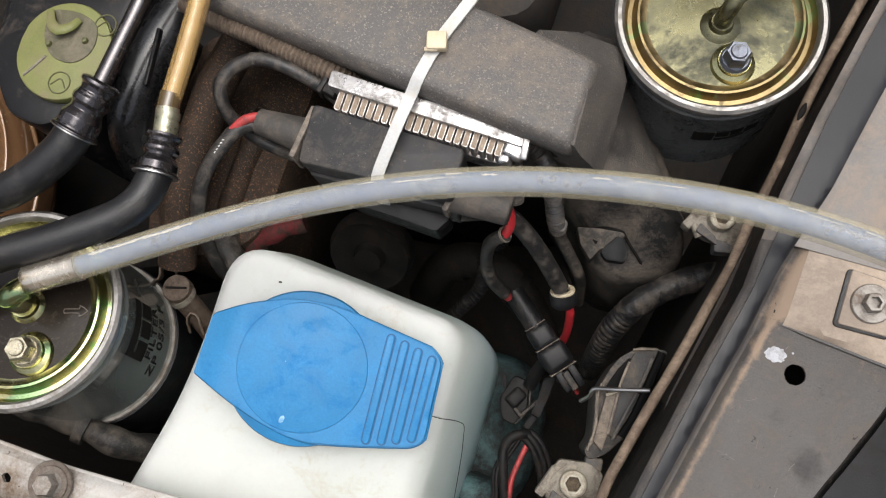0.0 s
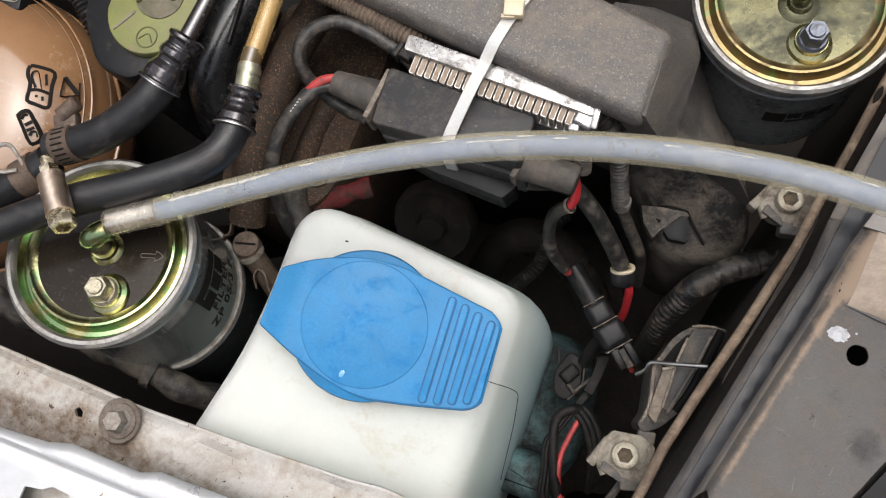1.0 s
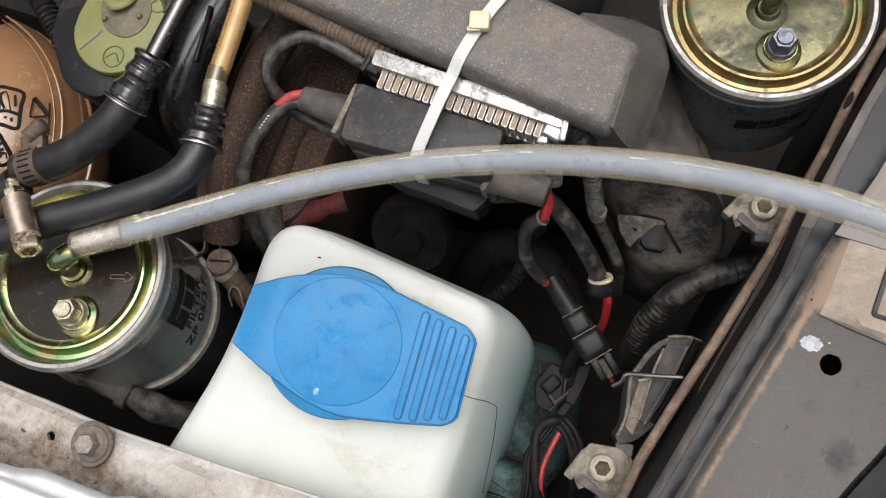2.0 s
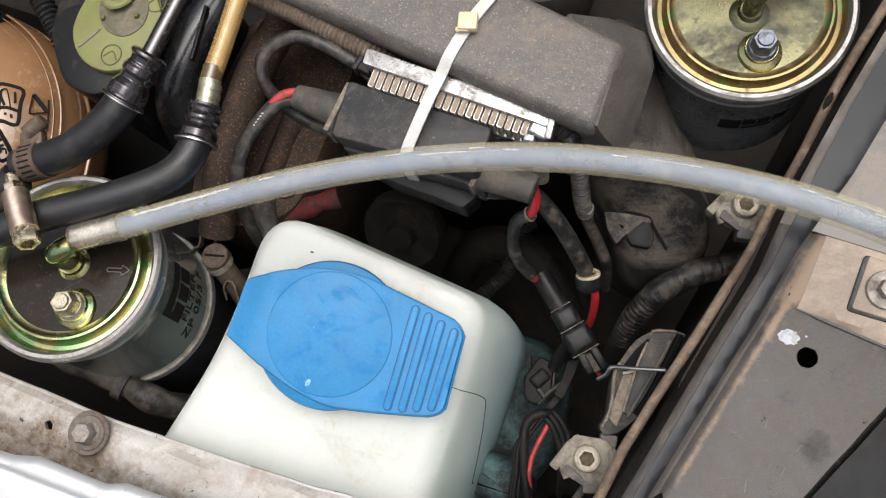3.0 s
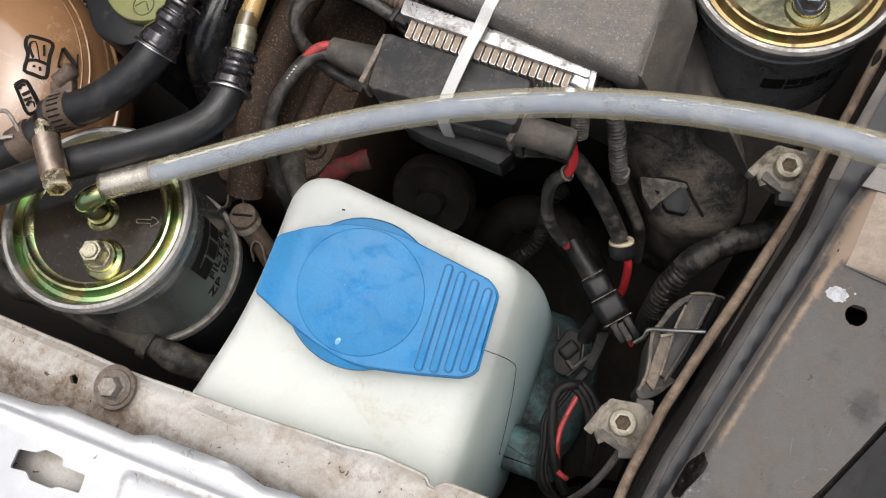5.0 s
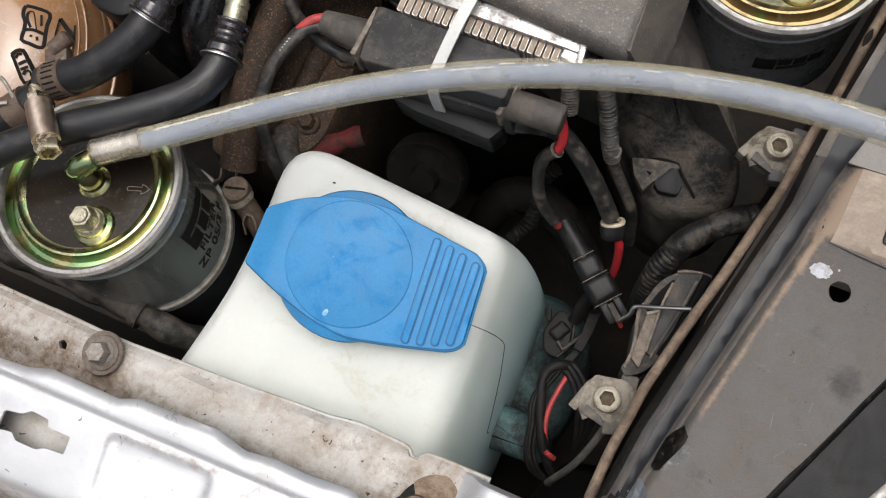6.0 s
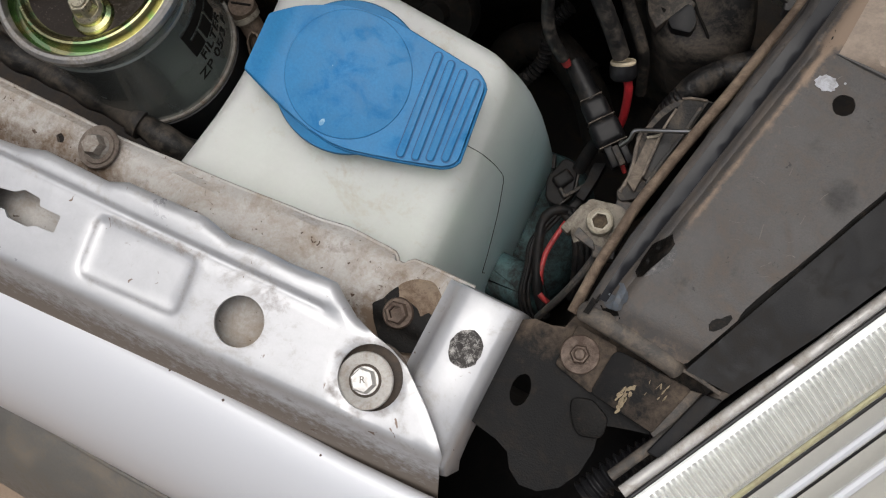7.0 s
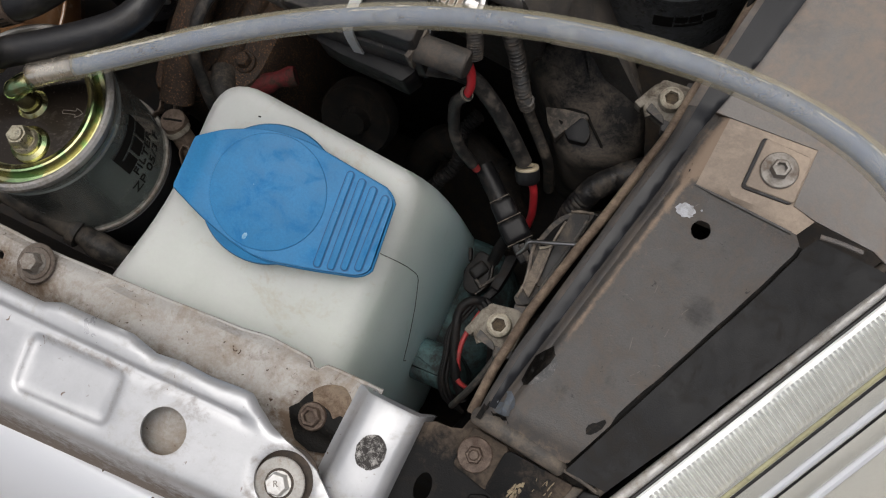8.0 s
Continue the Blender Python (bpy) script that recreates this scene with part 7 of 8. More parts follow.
part("head", join(box(0.0092, 0.0088, 0.0052, pose(-0.0915, 0.1172, 0.8448, 0, 0, 16), 0.0011), box(0.0062, 0.0022, 0.0020, pose(-0.0928, 0.1128, 0.8452, 0, 0, 16), 0.0006)), NYLON_OLD, tie, "cream locking head")

# ---- cables ----
DUSTY_CABLE = surface("dusty_black_cable", (0.020, 0.0195, 0.0195), 0.38, 0.0, (0.115, 0.097, 0.080), 0.40, 0.008, 0.0008, 0.3, spec=0.45)
DARK_CABLE = surface("grimy_dark_cable", (0.008, 0.008, 0.0085), 0.5, 0.0, (0.030, 0.024, 0.020), 0.35, 0.006, 0.0008, 0.5, spec=0.22)
RED_DULL = surface("dull_red_cable", (0.42, 0.045, 0.045), 0.45, 0.0, (0.10, 0.05, 0.045), 0.25, 0.006, 0.0008, 0.2)
def cable(name, points, r, material, label, step=0.003, wave=0.0, pitch=0.002, category="cable"):
    radius = (lambda t, s: r + wave * math.sin(2 * math.pi * s / pitch)) if wave else r
    return alone(name, tube(points, radius, 12, pitch / 5 if wave else step), material, label, category)


cable("module_cable", [(-0.1345, 0.0870, 0.8130), (-0.1413, 0.0896, 0.8150), (-0.1534, 0.0923, 0.8200), (-0.1686, 0.0940, 0.8230), (-0.1805, 0.0926, 0.8230), (-0.1891, 0.0861, 0.8220), (-0.1930, 0.0771, 0.8200), (-0.1912, 0.0697, 0.8150), (-0.1875, 0.0655, 0.8080), (-0.1800, 0.0630, 0.7980), (-0.1720, 0.0610, 0.7930), (-0.1560, 0.0600, 0.7900)], 0.0035, DUSTY_CABLE, "thick black cable looping to the heat sink")
sl = thing("sleeved_cable", (-0.185, 0.04, 0.78), "dusty black sleeve over a red cable", "cable")
part("red_core", tube([(-0.1690, 0.0690, 0.8135), (-0.1728, 0.0680, 0.8135), (-0.1787, 0.0643, 0.8125), (-0.1838, 0.0580, 0.8105)], lambda t, s_: 0.0026 - 0.0006 * abs(2 * t - 1), 10, 0.002), RED_DULL, sl, "red cable core")
part("sleeve", tube([(-0.1740, 0.0655, 0.8095), (-0.1790, 0.0625, 0.8100), (-0.1831, 0.0570, 0.8095), (-0.1879, 0.0456, 0.8080), (-0.1913, 0.0336, 0.8050), (-0.1921, 0.0221, 0.7990), (-0.1925, 0.0122, 0.7880), (-0.1915, 0.0045, 0.7700), (-0.1880, -0.0050, 0.7500), (-0.180, -0.012, 0.725)], lambda t, s_: 0.0039 + 0.0004 * noise.noise((s_ * 110, 6, 1)), 12, 0.003, flat=0.85), DUSTY_CABLE, sl, "black split sleeve")
for k in range(5):
    part("print_mark", box(0.0012, 0.0007, 0.0004, pose(-0.1850 - 0.0006 * k, 0.0525 - 0.0017 * k, 0.8124 - 0.0003 * k, 0, 0, 20 + 15 * k), 0.0001, 1), NYLON, sl)
part("tip", tube([(-0.1800, -0.0120, 0.7350), (-0.1760, -0.0150, 0.7280)], 0.0030, 10, 0.002), RED_DULL, sl)
cable("braided_hose", [(-0.2250, 0.1120, 0.822), (-0.2048, 0.1075, 0.824), (-0.1825, 0.1045, 0.824), (-0.1606, 0.1010, 0.823), (-0.1400, 0.0980, 0.820), (-0.128, 0.0965, 0.81)], 0.0052, BRAID, "brown braided hose below the air box", wave=0.0006, pitch=0.0024, category="hose")
cable("sensor_cable_red", [(-0.0470, 0.0655, 0.8010), (-0.0441, 0.0655, 0.7960), (-0.0412, 0.0615, 0.7880), (-0.0408, 0.0575, 0.7810), (-0.0425, 0.0545, 0.7755)], 0.0025, RED, "short bright red cable out of the module plug")
cable("thin_black_cable", [(-0.0415, 0.0549, 0.7760), (-0.0481, 0.0515, 0.7680), (-0.0510, 0.0479, 0.7520), (-0.0499, 0.0414, 0.7350), (-0.0461, 0.0372, 0.7200), (-0.0389, 0.0345, 0.7050)], lambda t, s_: 0.0036 + 0.0003 * noise.noise((s_ * 150, 1, 6)), DUSTY_CABLE, "thin black cable sleeve down to the connector")
cable("red_sleeve_end", [(-0.0396, 0.0350, 0.7065), (-0.0368, 0.0338, 0.6985)], 0.0026, RED_DULL, "red cable end at the connector")
alone("cable_band", lathe([(0.0034, 0), (0.0042, 0), (0.0042, 0.0012), (0.0034, 0.0012), (0.0034, 0)], 20, stand((-0.0420, 0.0548, 0.7766), (-0.6, -0.25, -0.6))), BEIGE, "small tan band round a thin cable", "band")
cable("thick_black_cable", [(-0.0700, 0.0560, 0.7880), (-0.0615, 0.0591, 0.7850), (-0.0531, 0.0638, 0.7770), (-0.0432, 0.0653, 0.7680), (-0.0310, 0.0611, 0.7500), (-0.0186, 0.0534, 0.7300), (-0.0095, 0.0470, 0.7100)], lambda t, s: 0.0050 + 0.0003 * noise.noise((s * 240, 2, 2)), DUSTY_CABLE, "thick black cable beside the duct")
rg = thing("grommet", (-0.007, 0.043, 0.69), "black cable boot with a pale collar ring", "grommet")
gw = Vector((0.35, -0.75, -0.55)).normalized()
part("collar_ring", lathe([(0.0048, 0), (0.0070, 0), (0.0074, 0.0010), (0.0070, 0.0022), (0.0048, 0.0022), (0.0048, 0)], 24, stand((-0.0080, 0.0472, 0.7020), gw)), NYLON_OLD, rg, "pale ring")
part("boot", lathe([(0, 0.002), (0.0076, 0.002), (0.0078, 0.0060), (0.0074, 0.0095), (0.0060, 0.0110), (0, 0.0110)], 24, stand((-0.0080, 0.0472, 0.7020), gw)), RUBBER, rg, "black boot")
cable("lamp_cable_red", [(-0.0030, 0.0410, 0.6960), (-0.0002, 0.0379, 0.6910), (0.0012, 0.0330, 0.6780), (0.0016, 0.0264, 0.6620), (-0.0005, 0.0180, 0.6450)], 0.0026, RED, "red cable below the boot")
cn = thing("connector", (-0.010, 0.015, 0.67), "black two-piece cable connector with white edges", "connector")
c0, c1 = Vector((-0.0348, 0.0385, 0.6900)), Vector((0.0165, -0.0045, 0.6820))
cd = (c1 - c0)
frame_c = lambda t: Matrix.Translation(c0.lerp(c1, t)) @ cd.to_track_quat("X", "Z").to_matrix().to_4x4()  # noqa: E731
L = cd.length
part("rear_sleeve", tube([c0, c0.lerp(c1, 0.01), c0.lerp(c1, 0.36), c0.lerp(c1, 0.365)], lambda t, s: 0.0062 if 0.02 < t < 0.98 else 0.0055, 16, 0.004), BLACK, cn, "round rear sleeve")
part("middle", box(L * 0.24, 0.0152, 0.0140, frame_c(0.45), 0.0044, 4), BLACK, cn, "square middle")
part("front_shell", box(L * 0.25, 0.0178, 0.0152, frame_c(0.665), 0.0042, 4), BLACK, cn, "wider front shell")
for t, wide in ((0.34, 0.0136), (0.545, 0.0162), (0.785, 0.0174)):
    part("edge_line", box(0.0006, wide, wide * 0.90, frame_c(t), 0.0028, 3), CLIP_TAN, cn, "pale worn edge")
part("latch", box(L * 0.22, 0.0046, 0.0110, frame_c(0.89) @ pose(0, 0.0046, 0), 0.0010), BLACK, cn, "latch prong")
part("latch", box(L * 0.20, 0.0052, 0.0115, frame_c(0.88) @ pose(0, -0.0036, 0), 0.0010), BLACK, cn, "latch prong")
part("latch_arm", box(L * 0.18, 0.0040, 0.0035, frame_c(0.90) @ pose(0, -0.0002, 0.0062), 0.0008), OLD_RUBBER, cn)
part("wire_end", tube([c0.lerp(c1, 0.97), c0.lerp(c1, 1.03) + Vector((0, 0, -0.004))], 0.0014, 8, 0.002), RED_DULL, cn, "red wire end")
CONDUIT = surface("grey_conduit", (0.034, 0.032, 0.030), 0.4, 0.0, (0.15, 0.125, 0.10), 0.40, 0.006, 0.0008, 0.3)
cable("corrugated_conduit", [(-0.0500, 0.0960, 0.8080), (-0.0435, 0.0945, 0.8080), (-0.0345, 0.0922, 0.8010), (-0.0278, 0.0868, 0.7750), (-0.0223, 0.0780, 0.7400), (-0.0200, 0.0765, 0.7230)], 0.0042, CONDUIT, "thin corrugated cable conduit", wave=0.0010, pitch=0.0034, category="conduit")
alone("conduit_wire", tube([(-0.0240, 0.0755, 0.7330), (-0.0170, 0.0745, 0.7320), (-0.0165, 0.0790, 0.7340), (-0.0225, 0.0800, 0.7340), (-0.0240, 0.0755, 0.7330), (-0.0200, 0.0720, 0.7240)], 0.0008, 8, 0.001), DULL_STEEL, "thin dull wire wound round the conduit end", "wire")
cable("conduit_tail", [(-0.0203, 0.0770, 0.7250), (-0.0180, 0.0740, 0.7180), (-0.0110, 0.0680, 0.7080), (-0.0030, 0.0610, 0.6970), (0.0005, 0.0576, 0.68), (0.003, 0.05, 0.65)], 0.0036, OLD_RUBBER, "dusty tape-wrapped cable below the conduit")
cable("small_conduit", [(-0.0500, 0.0660, 0.7000), (-0.0545, 0.0600, 0.6950), (-0.0575, 0.0524, 0.6900), (-0.0560, 0.0440, 0.6800), (-0.0575, 0.0346, 0.6720), (-0.0633, 0.0260, 0.6650), (-0.0700, 0.0160, 0.6580)], 0.0038, DARK_CABLE, "small corrugated hose behind the washer bottle", wave=0.0011, pitch=0.0030, category="conduit")
def fat_radius(t, s_):
    """Wound tape: overlapping turns with a step at each, and wrinkles."""
    turn_ = (s_ / 0.0105 + 0.7 * noise.noise((s_ * 90, 3, 3))) % 1.0
    return 0.0077 + 0.0004 * (1 - turn_) ** 2 + 0.0004 * noise.noise((s_ * 330, 1, 8))


def bare_radius(t, s_):
    return 0.0072 + 0.0007 * abs(math.sin(math.pi * s_ / 0.0034))


def wrinkled(bm):
    for v in bm.verts:
        v.co += Vector((1, 0.3, 1)) * (0.0008 * noise.noise(v.co * 150) + 0.0005 * noise.noise(v.co * 520))
    return bm


TAPE = surface("black_cloth_tape", (0.013, 0.0125, 0.013), 0.40, 0.0, (0.095, 0.077, 0.060), 0.36, 0.007, 0.001, 0.6, spec=0.45)
fh = thing("fat_corrugated_hose", (0.045, 0.065, 0.71), "fat black corrugated hose wound with tape by the headlamp", "hose")
part("tape_winding", wrinkled(tube([(0.0900, 0.0860, 0.7000), (0.0780, 0.0830, 0.7005), (0.0671, 0.0789, 0.7000), (0.0519, 0.0692, 0.7000), (0.0430, 0.0612, 0.6985), (0.0348, 0.0521, 0.6950), (0.0315, 0.0465, 0.6905)], fat_radius, 22, 0.0007)), TAPE, fh, "wrinkled black tape winding")
part("corrugated_end", tube([(0.0325, 0.0485, 0.6920), (0.0270, 0.0374, 0.6800), (0.0246, 0.0276, 0.6650), (0.0235, 0.0200, 0.6480), (0.023, 0.014, 0.62)], bare_radius, 22, 0.0006), TAPE, fh, "bare corrugated hose")
c2 = thing("lamp_connector", (-0.013, -0.02, 0.62), "small black lamp connector with dusty clips", "connector")
way2 = pose(-0.0165, -0.0215, 0.6460, 6, 12, 58)
part("shell", slab(rounded([(-0.0264, -0.0232), (-0.0217, -0.0058), (-0.0112, -0.0074), (-0.0072, -0.0246), (-0.0127, -0.0366), (-0.0215, -0.0350)], 0.0035, 4), 0.632, 0.650, 0.0024, 3), DARK_CABLE, c2)
part("clip", join(box(0.0150, 0.0022, 0.0060, way2 @ pose(0.0020, -0.0086, 0.0060), 0.0006), box(0.0022, 0.0070, 0.0050, way2 @ pose(-0.0050, -0.0060, 0.0070), 0.0006)), OLD_RUBBER, c2, "dusty clip")
part("clip", slab(rounded([(-0.0035, -0.0028), (0.0035, 0.0002), (0.0030, -0.0120), (0.0012, -0.0269), (-0.0046, -0.0259), (-0.0030, -0.0150)], 0.0012, 3), 0.641, 0.653, 0.0012), DARK_CABLE, c2, "dusty long clip")
part("clip", box(0.0140, 0.0050, 0.0060, pose(-0.0030, -0.0300, 0.6450, 0, 10, 70), 0.0010), DARK_CABLE, c2, "black lower clip")
part("edge_line", tube([(-0.0108, -0.0070, 0.6500), (-0.0085, -0.0155, 0.6510), (-0.0072, -0.0246, 0.6500), (-0.0120, -0.0350, 0.6495)], lambda t, s_: 0.0008 + 0.0004 * noise.noise((s_ * 400, 1, 1)), 6, 0.001), OLD_RUBBER, c2, "dusty worn edge")
part("collar", box(0.0120, 0.0090, 0.0080, pose(-0.0165, -0.0195, 0.6510, 6, 8, 62), 0.0022, 3), DARK_CABLE, c2, "raised collar")
part("stem", tube([(-0.0105, -0.0100, 0.6500), (-0.0080, 0.0010, 0.6600), (-0.0040, 0.0085, 0.6700)], 0.0042, 12, 0.003), DARK_CABLE, c2)
part("tab", box(0.0022, 0.0090, 0.0080, pose(-0.0262, -0.0120, 0.6500, 0, 0, 22), 0.0006), DARK_CABLE, c2)
cable("loom_sleeve", [(-0.0010, -0.0385, 0.6640), (-0.0065, -0.0395, 0.6680), (-0.0115, -0.0435, 0.6680), (-0.0138, -0.0513, 0.6670), (-0.0100, -0.0650, 0.6660), (-0.0037, -0.0804, 0.6640), (0.0029, -0.0920, 0.6600), (0.0110, -0.1010, 0.6520)], lambda t, s_: 0.0032 + 0.0004 * noise.noise((s_ * 160, 7, 2)), DARK_CABLE, "grimy black sleeve of the lamp loom")
for dx, dy, dz in ((0.0, 0.0, 0.0), (0.0022, 0.0010, -0.0025), (-0.0018, -0.0014, -0.0030)):
    cable("loom_cable", [(-0.0085 + dx, -0.0440 + dy, 0.6670 + dz), (-0.0136 + dx, -0.0629 + dy, 0.6670 + dz), (-0.0095 + dx, -0.0792, 0.6660 + dz), (-0.0060 + dx, -0.0940 + dy, 0.6640 + dz), (0.0009 + dx, -0.1038 + dy, 0.6580 + dz), (0.0130, -0.1090, 0.6450)], 0.0014, DARK_CABLE, "thin black lamp cable in a hanging loom")
for dx, dy, dz in ((0.0, 0.0, 0.0), (0.0028, 0.0018, -0.002), (-0.0024, -0.0022, -0.001), (0.0045, 0.0006, -0.005)):
    cable("loom_cable", [(-0.0080 + dx, -0.0405 + dy, 0.6655 + dz), (-0.0036 + dx, -0.0385 + dy, 0.6670 + dz), (0.0048 + dx, -0.0435 + dy, 0.6665 + dz), (0.0122 + dx, -0.0530 + dy, 0.6640 + dz), (0.0175 + dx, -0.0656 + dy, 0.6580 + dz), (0.0190, -0.0840, 0.6400)], 0.0021, DARK_CABLE, "black lamp cable in a hanging loom")
cable("loom_red_cable", [(-0.0006, -0.0415, 0.6640), (-0.0016, -0.0470, 0.6650), (-0.0030, -0.0565, 0.6660), (-0.0038, -0.0678, 0.6660), (-0.0016, -0.0790, 0.6650), (0.0010, -0.0850, 0.6610)], 0.0017, RED_DULL, "thin red cable in the hanging loom")
cable("loom_red_end", [(0.0032, -0.0908, 0.6630), (0.0062, -0.0922, 0.6620), (0.0093, -0.0930, 0.6580)], 0.0017, RED_DULL, "short red cable end")
alone("red_engine_part", tube([(-0.1850, 0.0120, 0.728), (-0.1780, 0.0190, 0.733), (-0.1680, 0.0280, 0.736), (-0.1570, 0.0360, 0.736)], lambda t, s: 0.0058 + 0.0008 * math.sin(s * 400), 14, 0.003), RED_DIRTY, "dirty red painted engine pipe", "pipe")
pu = thing("engine_pulley", (-0.1250, 0.0400, 0.690), "grimy pulley on the engine, darkened for the bay's shade", "pulley")
part("rim", lathe([(0.010, 0.010), (0.020, 0.010), (0.024, 0.012), (0.026, 0.008), (0.026, 0), (0, 0), (0, 0.010), (0.010, 0.010)], 32, stand((-0.1250, 0.0400, 0.690), (0.1, -0.7, 0.7))), BAY_SHADE, pu)
part("hub", lathe([(0, 0.016), (0.008, 0.016), (0.010, 0.009), (0, 0.009)], 24, stand((-0.1250, 0.0400, 0.690), (0.1, -0.7, 0.7))), BAY_SHADE, pu)
eh = thing("engine_hose", (-0.06, 0.045, 0.60), "dark hose deep in the engine bay", "hose")
part("hose_body", tube([(-0.10, 0.03, 0.60), (-0.0850, 0.0500, 0.640), (-0.0600, 0.0560, 0.650), (-0.0300, 0.0420, 0.640), (-0.0100, 0.0200, 0.62)], 0.0120, 14, 0.004), GRIME, eh)
for q in ((-0.0800, 0.0525, 0.6430), (-0.0380, 0.0470, 0.6440)):
    part("band", lathe([(0.0116, 0), (0.0129, 0), (0.0129, 0.0060), (0.0116, 0.0060), (0.0116, 0)], 24, stand(q, (0.9, -0.25 if q[0] > -0.06 else 0.3, -0.05 if q[0] > -0.06 else 0.3))), BAY_SHADE, eh, "dark hose band")
alone("sleeve_stub", tube([(-0.200, 0.02, 0.74), (-0.1900, 0.0050, 0.745), (-0.1760, -0.0020, 0.740), (-0.165, 0.002, 0.73)], 0.0085, 12, 0.003), OLD_RUBBER, "dusty hose stub beside the washer bottle", "hose")

# ---- band clip at the filter ----
CLIP_BRASS = surface("corroded_brass", (0.135, 0.098, 0.072), 0.5, 0.3, (0.065, 0.045, 0.032), 0.45, 0.004, 0.0008, 0.8)
bcl = thing("band_clip", (-0.205, -0.025, 0.74), "corroded brass clip screw of the filter band", "clip")
part("screw_head", join(lathe([(0, 0.008), (0.0073, 0.008), (0.0079, 0.0065), (0.0079, 0), (0, 0)], 22, stand((-0.2070, -0.0235, 0.7470), (0.05, 0.15, 1)))), CLIP_BRASS, bcl, "slotted screw head")
part("collar_rim", tube([(-0.2055, -0.0250, 0.7490), (-0.2040, -0.0262, 0.7465)], lambda t, s: 0.0079, 20, 0.001), BEIGE, bcl, "pale rim behind the head")
part("barrel", tube([(-0.2060, -0.0250, 0.7470), (-0.1975, -0.0325, 0.7350), (-0.191, -0.039, 0.725)], 0.0066, 14, 0.003), CLIP_BRASS, bcl, "screw barrel")
part("screw_slot", box(0.0115, 0.0012, 0.0010, stand((-0.2066, -0.0223, 0.7551), (0.05, 0.15, 1)) @ pose(0, 0, 0, 0, 0, 35), 0.0002, 1), INK, bcl, "screwdriver slot")
part("ear", ribbon([(-0.2105, -0.0185, 0.7480), (-0.2120, -0.0140, 0.7500), (-0.2135, -0.0108, 0.7520), (-0.2170, -0.0110, 0.7530), (-0.2195, -0.0145, 0.7530), (-0.2190, -0.0195, 0.7510), (-0.2225, -0.0230, 0.7480), (-0.2215, -0.0265, 0.7440), (-0.2150, -0.0280, 0.7420)], 0.0055, 0.0011, (0.2, 0.2, 1)), CLIP_BRASS, bcl, "bent ear")
part("ear", ribbon([(-0.1975, -0.0420, 0.7380), (-0.1985, -0.0370, 0.7430), (-0.1965, -0.0330, 0.7450), (-0.1930, -0.0345, 0.7440), (-0.1900, -0.0400, 0.7400), (-0.1860, -0.0460, 0.7340)], 0.0055, 0.0011, (0.2, 0.2, 1)), CLIP_BRASS, bcl, "bent tan ear")

# ---- headlamp adjusters and housing ----
CREAM = surface("pale_cream_plastic", (0.38, 0.345, 0.27), 0.5, 0.0, (0.17, 0.135, 0.10), 0.36, 0.006, 0.0008, 0.3)
SOCKET_BROWN = surface("dark_socket_brown", (0.10, 0.075, 0.045), 0.85, 0.0, (0.035, 0.025, 0.018), 0.5, 0.002, 0.0006, 0.8)


def adjuster(at, turn, label):
    m = Matrix.Translation(at) @ pose(0, 0, 0, 0, 0, turn)
    a = thing("lamp_adjuster", at, label, "adjuster", "lamp adjusters")
    part("socket_ring", lathe([(0.0044, 0.0010), (0.0044, 0.0070), (0.0054, 0.0076), (0.0063, 0.0070), (0.0067, 0.0050), (0.0068, 0.0), (0, 0), (0, 0.0010), (0.0044, 0.0010)], 30, m), CREAM, a, "pale round socket")
    part("hex_socket", moved(loft([[(*q, h) for q in ngon(6, r_, 0.2)] for r_, h in ((0.0050, 0.0018), (0.0050, 0.0071), (0.0040, 0.0071), (0.0037, 0.0030), (0.0034, 0.0026))]), m), CREAM, a, "moulded hexagon socket")
    part("socket_fill", lathe([(0, 0.0046), (0.0020, 0.0042), (0.0034, 0.0048), (0.0044, 0.0040), (0, 0.0030)], 14, m), SOCKET_BROWN, a, "dark brown fill in the socket")
    part("bracket", slab(rounded([(-0.0120, -0.0060), (-0.0100, 0.0090), (0.0050, 0.0120), (0.0130, 0.0090), (0.0120, -0.0100), (-0.0040, -0.0110)], 0.002, 3), -0.012, 0.0012, 0.001, 2, m), BEIGE, a, "dirty beige bracket")
    part("lug", tube([m @ Vector(v) for v in ((-0.0065, 0.0085, -0.0005), (-0.0108, 0.0020, -0.0005), (-0.0112, -0.0060, -0.0010), (-0.0060, -0.0125, -0.0015))], 0.0022, 10, 0.002), BEIGE, a, "pale curved lug")
    part("dark_cheek", slab(rounded([(-0.0090, -0.0110), (-0.0085, -0.0060), (0.0010, -0.0095), (0.0035, -0.0135)], 0.0008, 2), -0.002, 0.0024, 0.0006, 2, m), GREY_PLASTIC, a, "dark grey cheek")
    part("side_tab", box(0.0050, 0.0160, 0.0100, m @ pose(-0.0120, -0.0030, -0.0040, 0, 0, -18), 0.001), BEIGE, a, "outer tab")
    part("grey_cheek", box(0.0110, 0.0090, 0.0110, m @ pose(0.0070, -0.0110, -0.0045, 0, 0, 20), 0.0015), GREY_PLASTIC, a, "grey cheek")
    part("grey_cheek", box(0.0090, 0.0070, 0.0100, m @ pose(0.0070, 0.0120, -0.0045, 0, 0, 8), 0.0015), GREY_PLASTIC, a, "grey cheek")
    return a


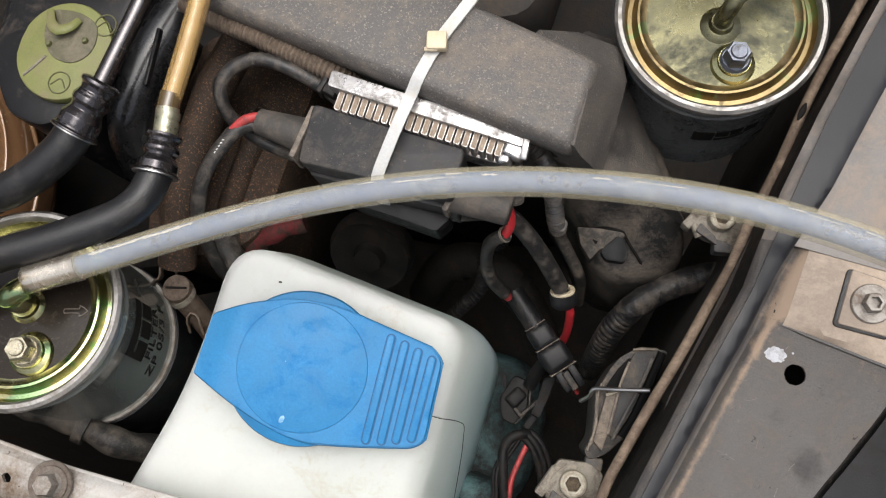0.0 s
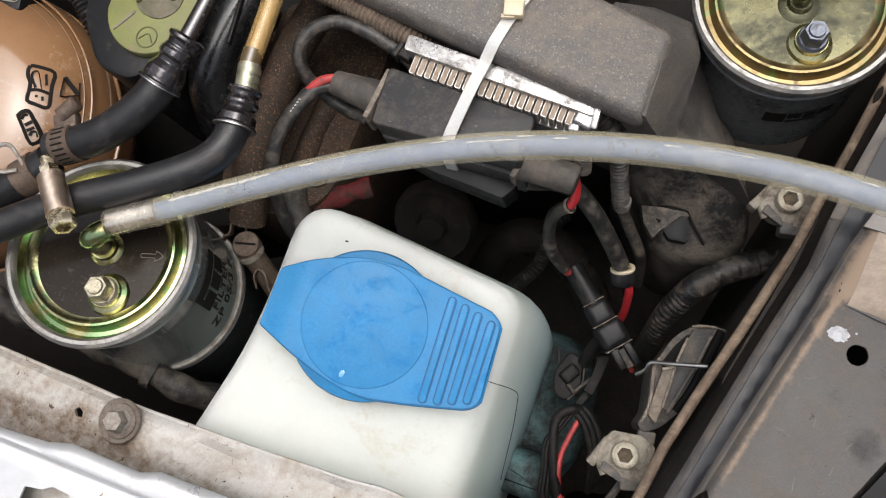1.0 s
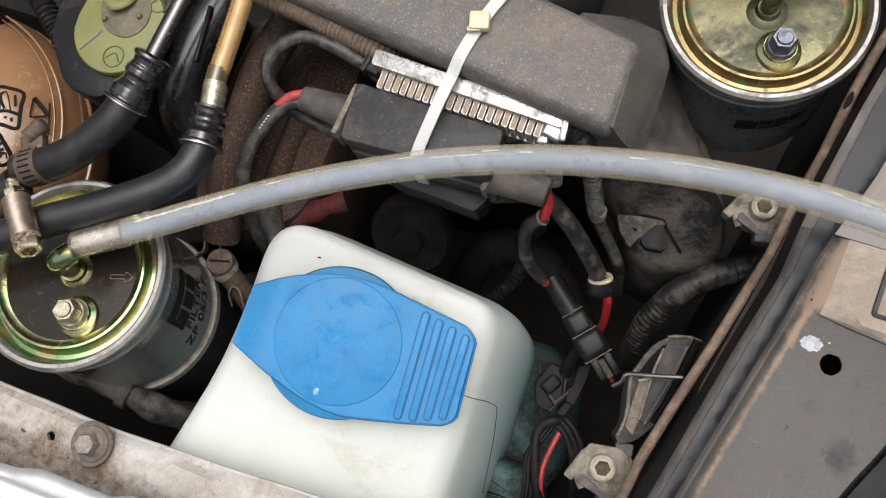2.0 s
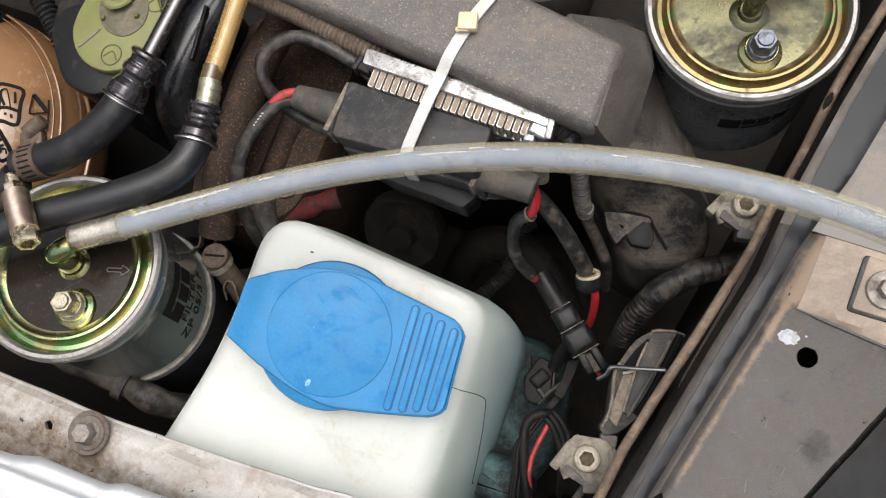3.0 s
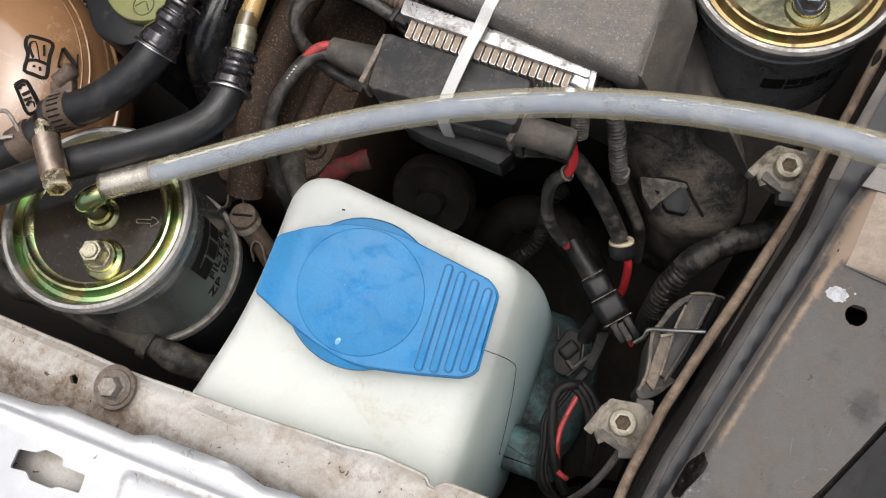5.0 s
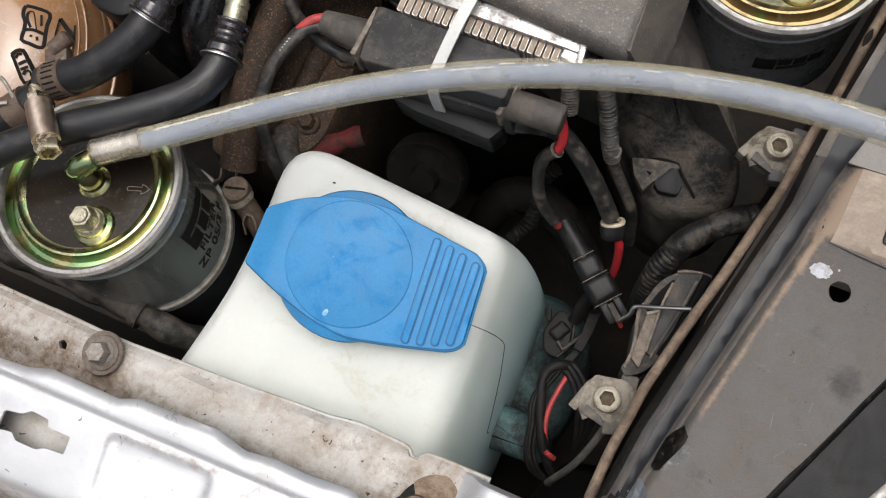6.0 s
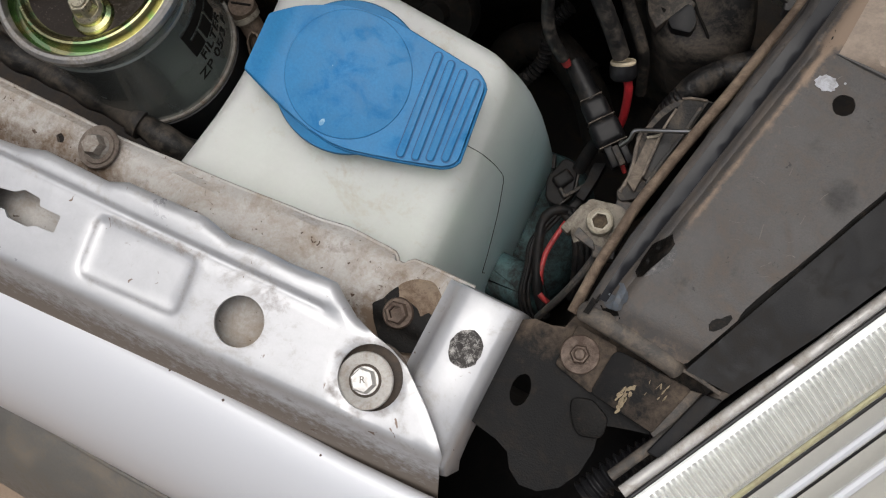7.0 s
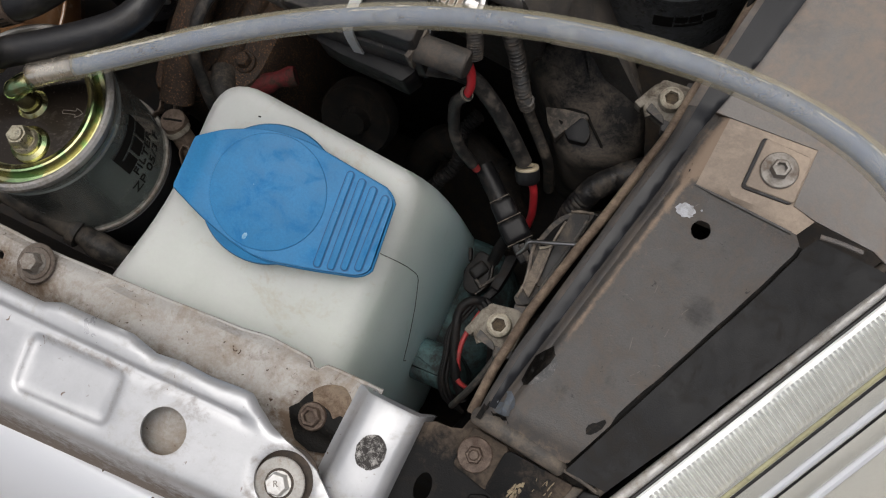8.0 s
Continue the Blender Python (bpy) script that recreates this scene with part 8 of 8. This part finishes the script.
adjuster((0.0258, -0.0520, 0.7615), 0, "pale dirty plastic headlamp adjuster near the front")
adjuster((0.0588, 0.0970, 0.7615), -8, "pale dirty plastic headlamp adjuster beside the filter")
FLAP_TAN = surface("tan_dusted_flap", (0.09, 0.073, 0.057), 0.7, 0.0, (0.21, 0.17, 0.13), 0.46, 0.008, 0.0008, 0.4)
lh = thing("lamp_unit", (0.04, -0.005, 0.72), "dirty grey plastic back of the headlamp", "headlamp")
part("shell", slab(rounded([(0.0358, 0.0203), (0.0471, 0.0240), (0.0520, 0.0241), (0.0455, -0.0188), (0.0366, -0.0342), (0.0297, -0.0386), (0.0260, -0.0350), (0.0282, -0.0282), (0.0238, -0.0074), (0.0260, 0.0030), (0.0290, 0.0129)], [0.004, 0.002, 0.002, 0.004, 0.004, 0.002, 0.002, 0.006, 0.006, 0.006, 0.006], 4), 0.70, 0.7640, 0.003, 3), OLD_RUBBER, lh, "dusty shell")
part("dark_panel", slab(rounded([(0.0361, 0.0188), (0.0459, 0.0216), (0.0427, -0.0038), (0.0380, -0.0243), (0.0349, -0.0247), (0.0344, -0.0035), (0.0350, 0.0100)], 0.002, 3), 0.760, 0.7670, 0.0012, 2), BLACK_DUSTY, lh, "dark dusty panel")
part("flap", slab(rounded([(0.0287, -0.0058), (0.0335, -0.0025), (0.0345, -0.0248), (0.0342, -0.0326), (0.0290, -0.0290)], 0.0012, 3), 0.758, 0.7685, 0.0012, 2), FLAP_TAN, lh, "pale tan flap")
# Black slab laid on the shell paints in a recess in shade.
part("recess", slab(rounded([(0.0347, 0.0155), (0.0368, 0.0140), (0.0345, 0.0000), (0.0335, -0.0020), (0.0288, -0.0052), (0.0272, -0.0030), (0.0305, 0.0075)], 0.001, 2), 0.760, 0.7652, 0.0003, 1), VOID_SHADE, lh, "black slab standing for a shaded recess")
part("top_edge", tube([(0.0352, 0.0196, 0.7642), (0.0400, 0.0215, 0.7650), (0.0465, 0.0234, 0.7642)], lambda t, s_: 0.0008 + 0.0003 * noise.noise((s_ * 400, 3, 3)), 6, 0.001), FLAP_TAN, lh, "dusty top edge")
# Black tube paints in the shade of the side gap.
part("gap_shade", tube([(0.0492, 0.0225, 0.7640), (0.0472, 0.0060, 0.7645), (0.0448, -0.0110, 0.7645), (0.0415, -0.0230, 0.7635)], 0.0022, 8, 0.002), VOID_SHADE, lh, "black tube standing for a shaded side gap")
part("flap_edge", tube([(0.0285, -0.0060, 0.7690), (0.0310, -0.0045, 0.7695), (0.0337, -0.0024, 0.7692)], 0.0008, 8, 0.001), CREAM, lh, "pale upper edge")
part("rib", tube([(0.0256, -0.0015, 0.7645), (0.0248, -0.0071, 0.7655), (0.0286, -0.0235, 0.7650), (0.0278, -0.0345, 0.7640)], lambda t, s_: 0.0010 + 0.0004 * noise.noise((s_ * 300, 4, 1)), 8, 0.001), CLIP_TAN, lh, "dusty tan rim")
part("rib", tube([(0.0350, 0.0130, 0.7665), (0.0338, 0.0010, 0.7690), (0.0342, -0.0120, 0.7695), (0.0346, -0.0240, 0.7690)], 0.0007, 8, 0.001), CLIP_TAN, lh, "dusty tan rib")
part("rib", tube([(0.0452, 0.0180, 0.7675), (0.0430, 0.0020, 0.7675), (0.0400, -0.0130, 0.7675), (0.0375, -0.0260, 0.7665)], 0.0008, 8, 0.001), GREY_PLASTIC, lh, "dusty grey rib")
part("lower_arm", tube([(0.0310, -0.0600, 0.752), (0.0270, -0.0760, 0.742), (0.0215, -0.0900, 0.730), (0.012, -0.105, 0.70)], 0.0020, 8, 0.004), GREY_PLASTIC, lh, "dark lower arm")
alone("spring_pin", tube([(0.0180, -0.0125, 0.7600), (0.0212, -0.0090, 0.7660), (0.0216, -0.0062, 0.7690), (0.0232, -0.0047, 0.7700), (0.0330, -0.0022, 0.7750), (0.0470, 0.0018, 0.7808)], 0.0011, 10, 0.001), STEEL, "bright bent steel spring wire", "wire")
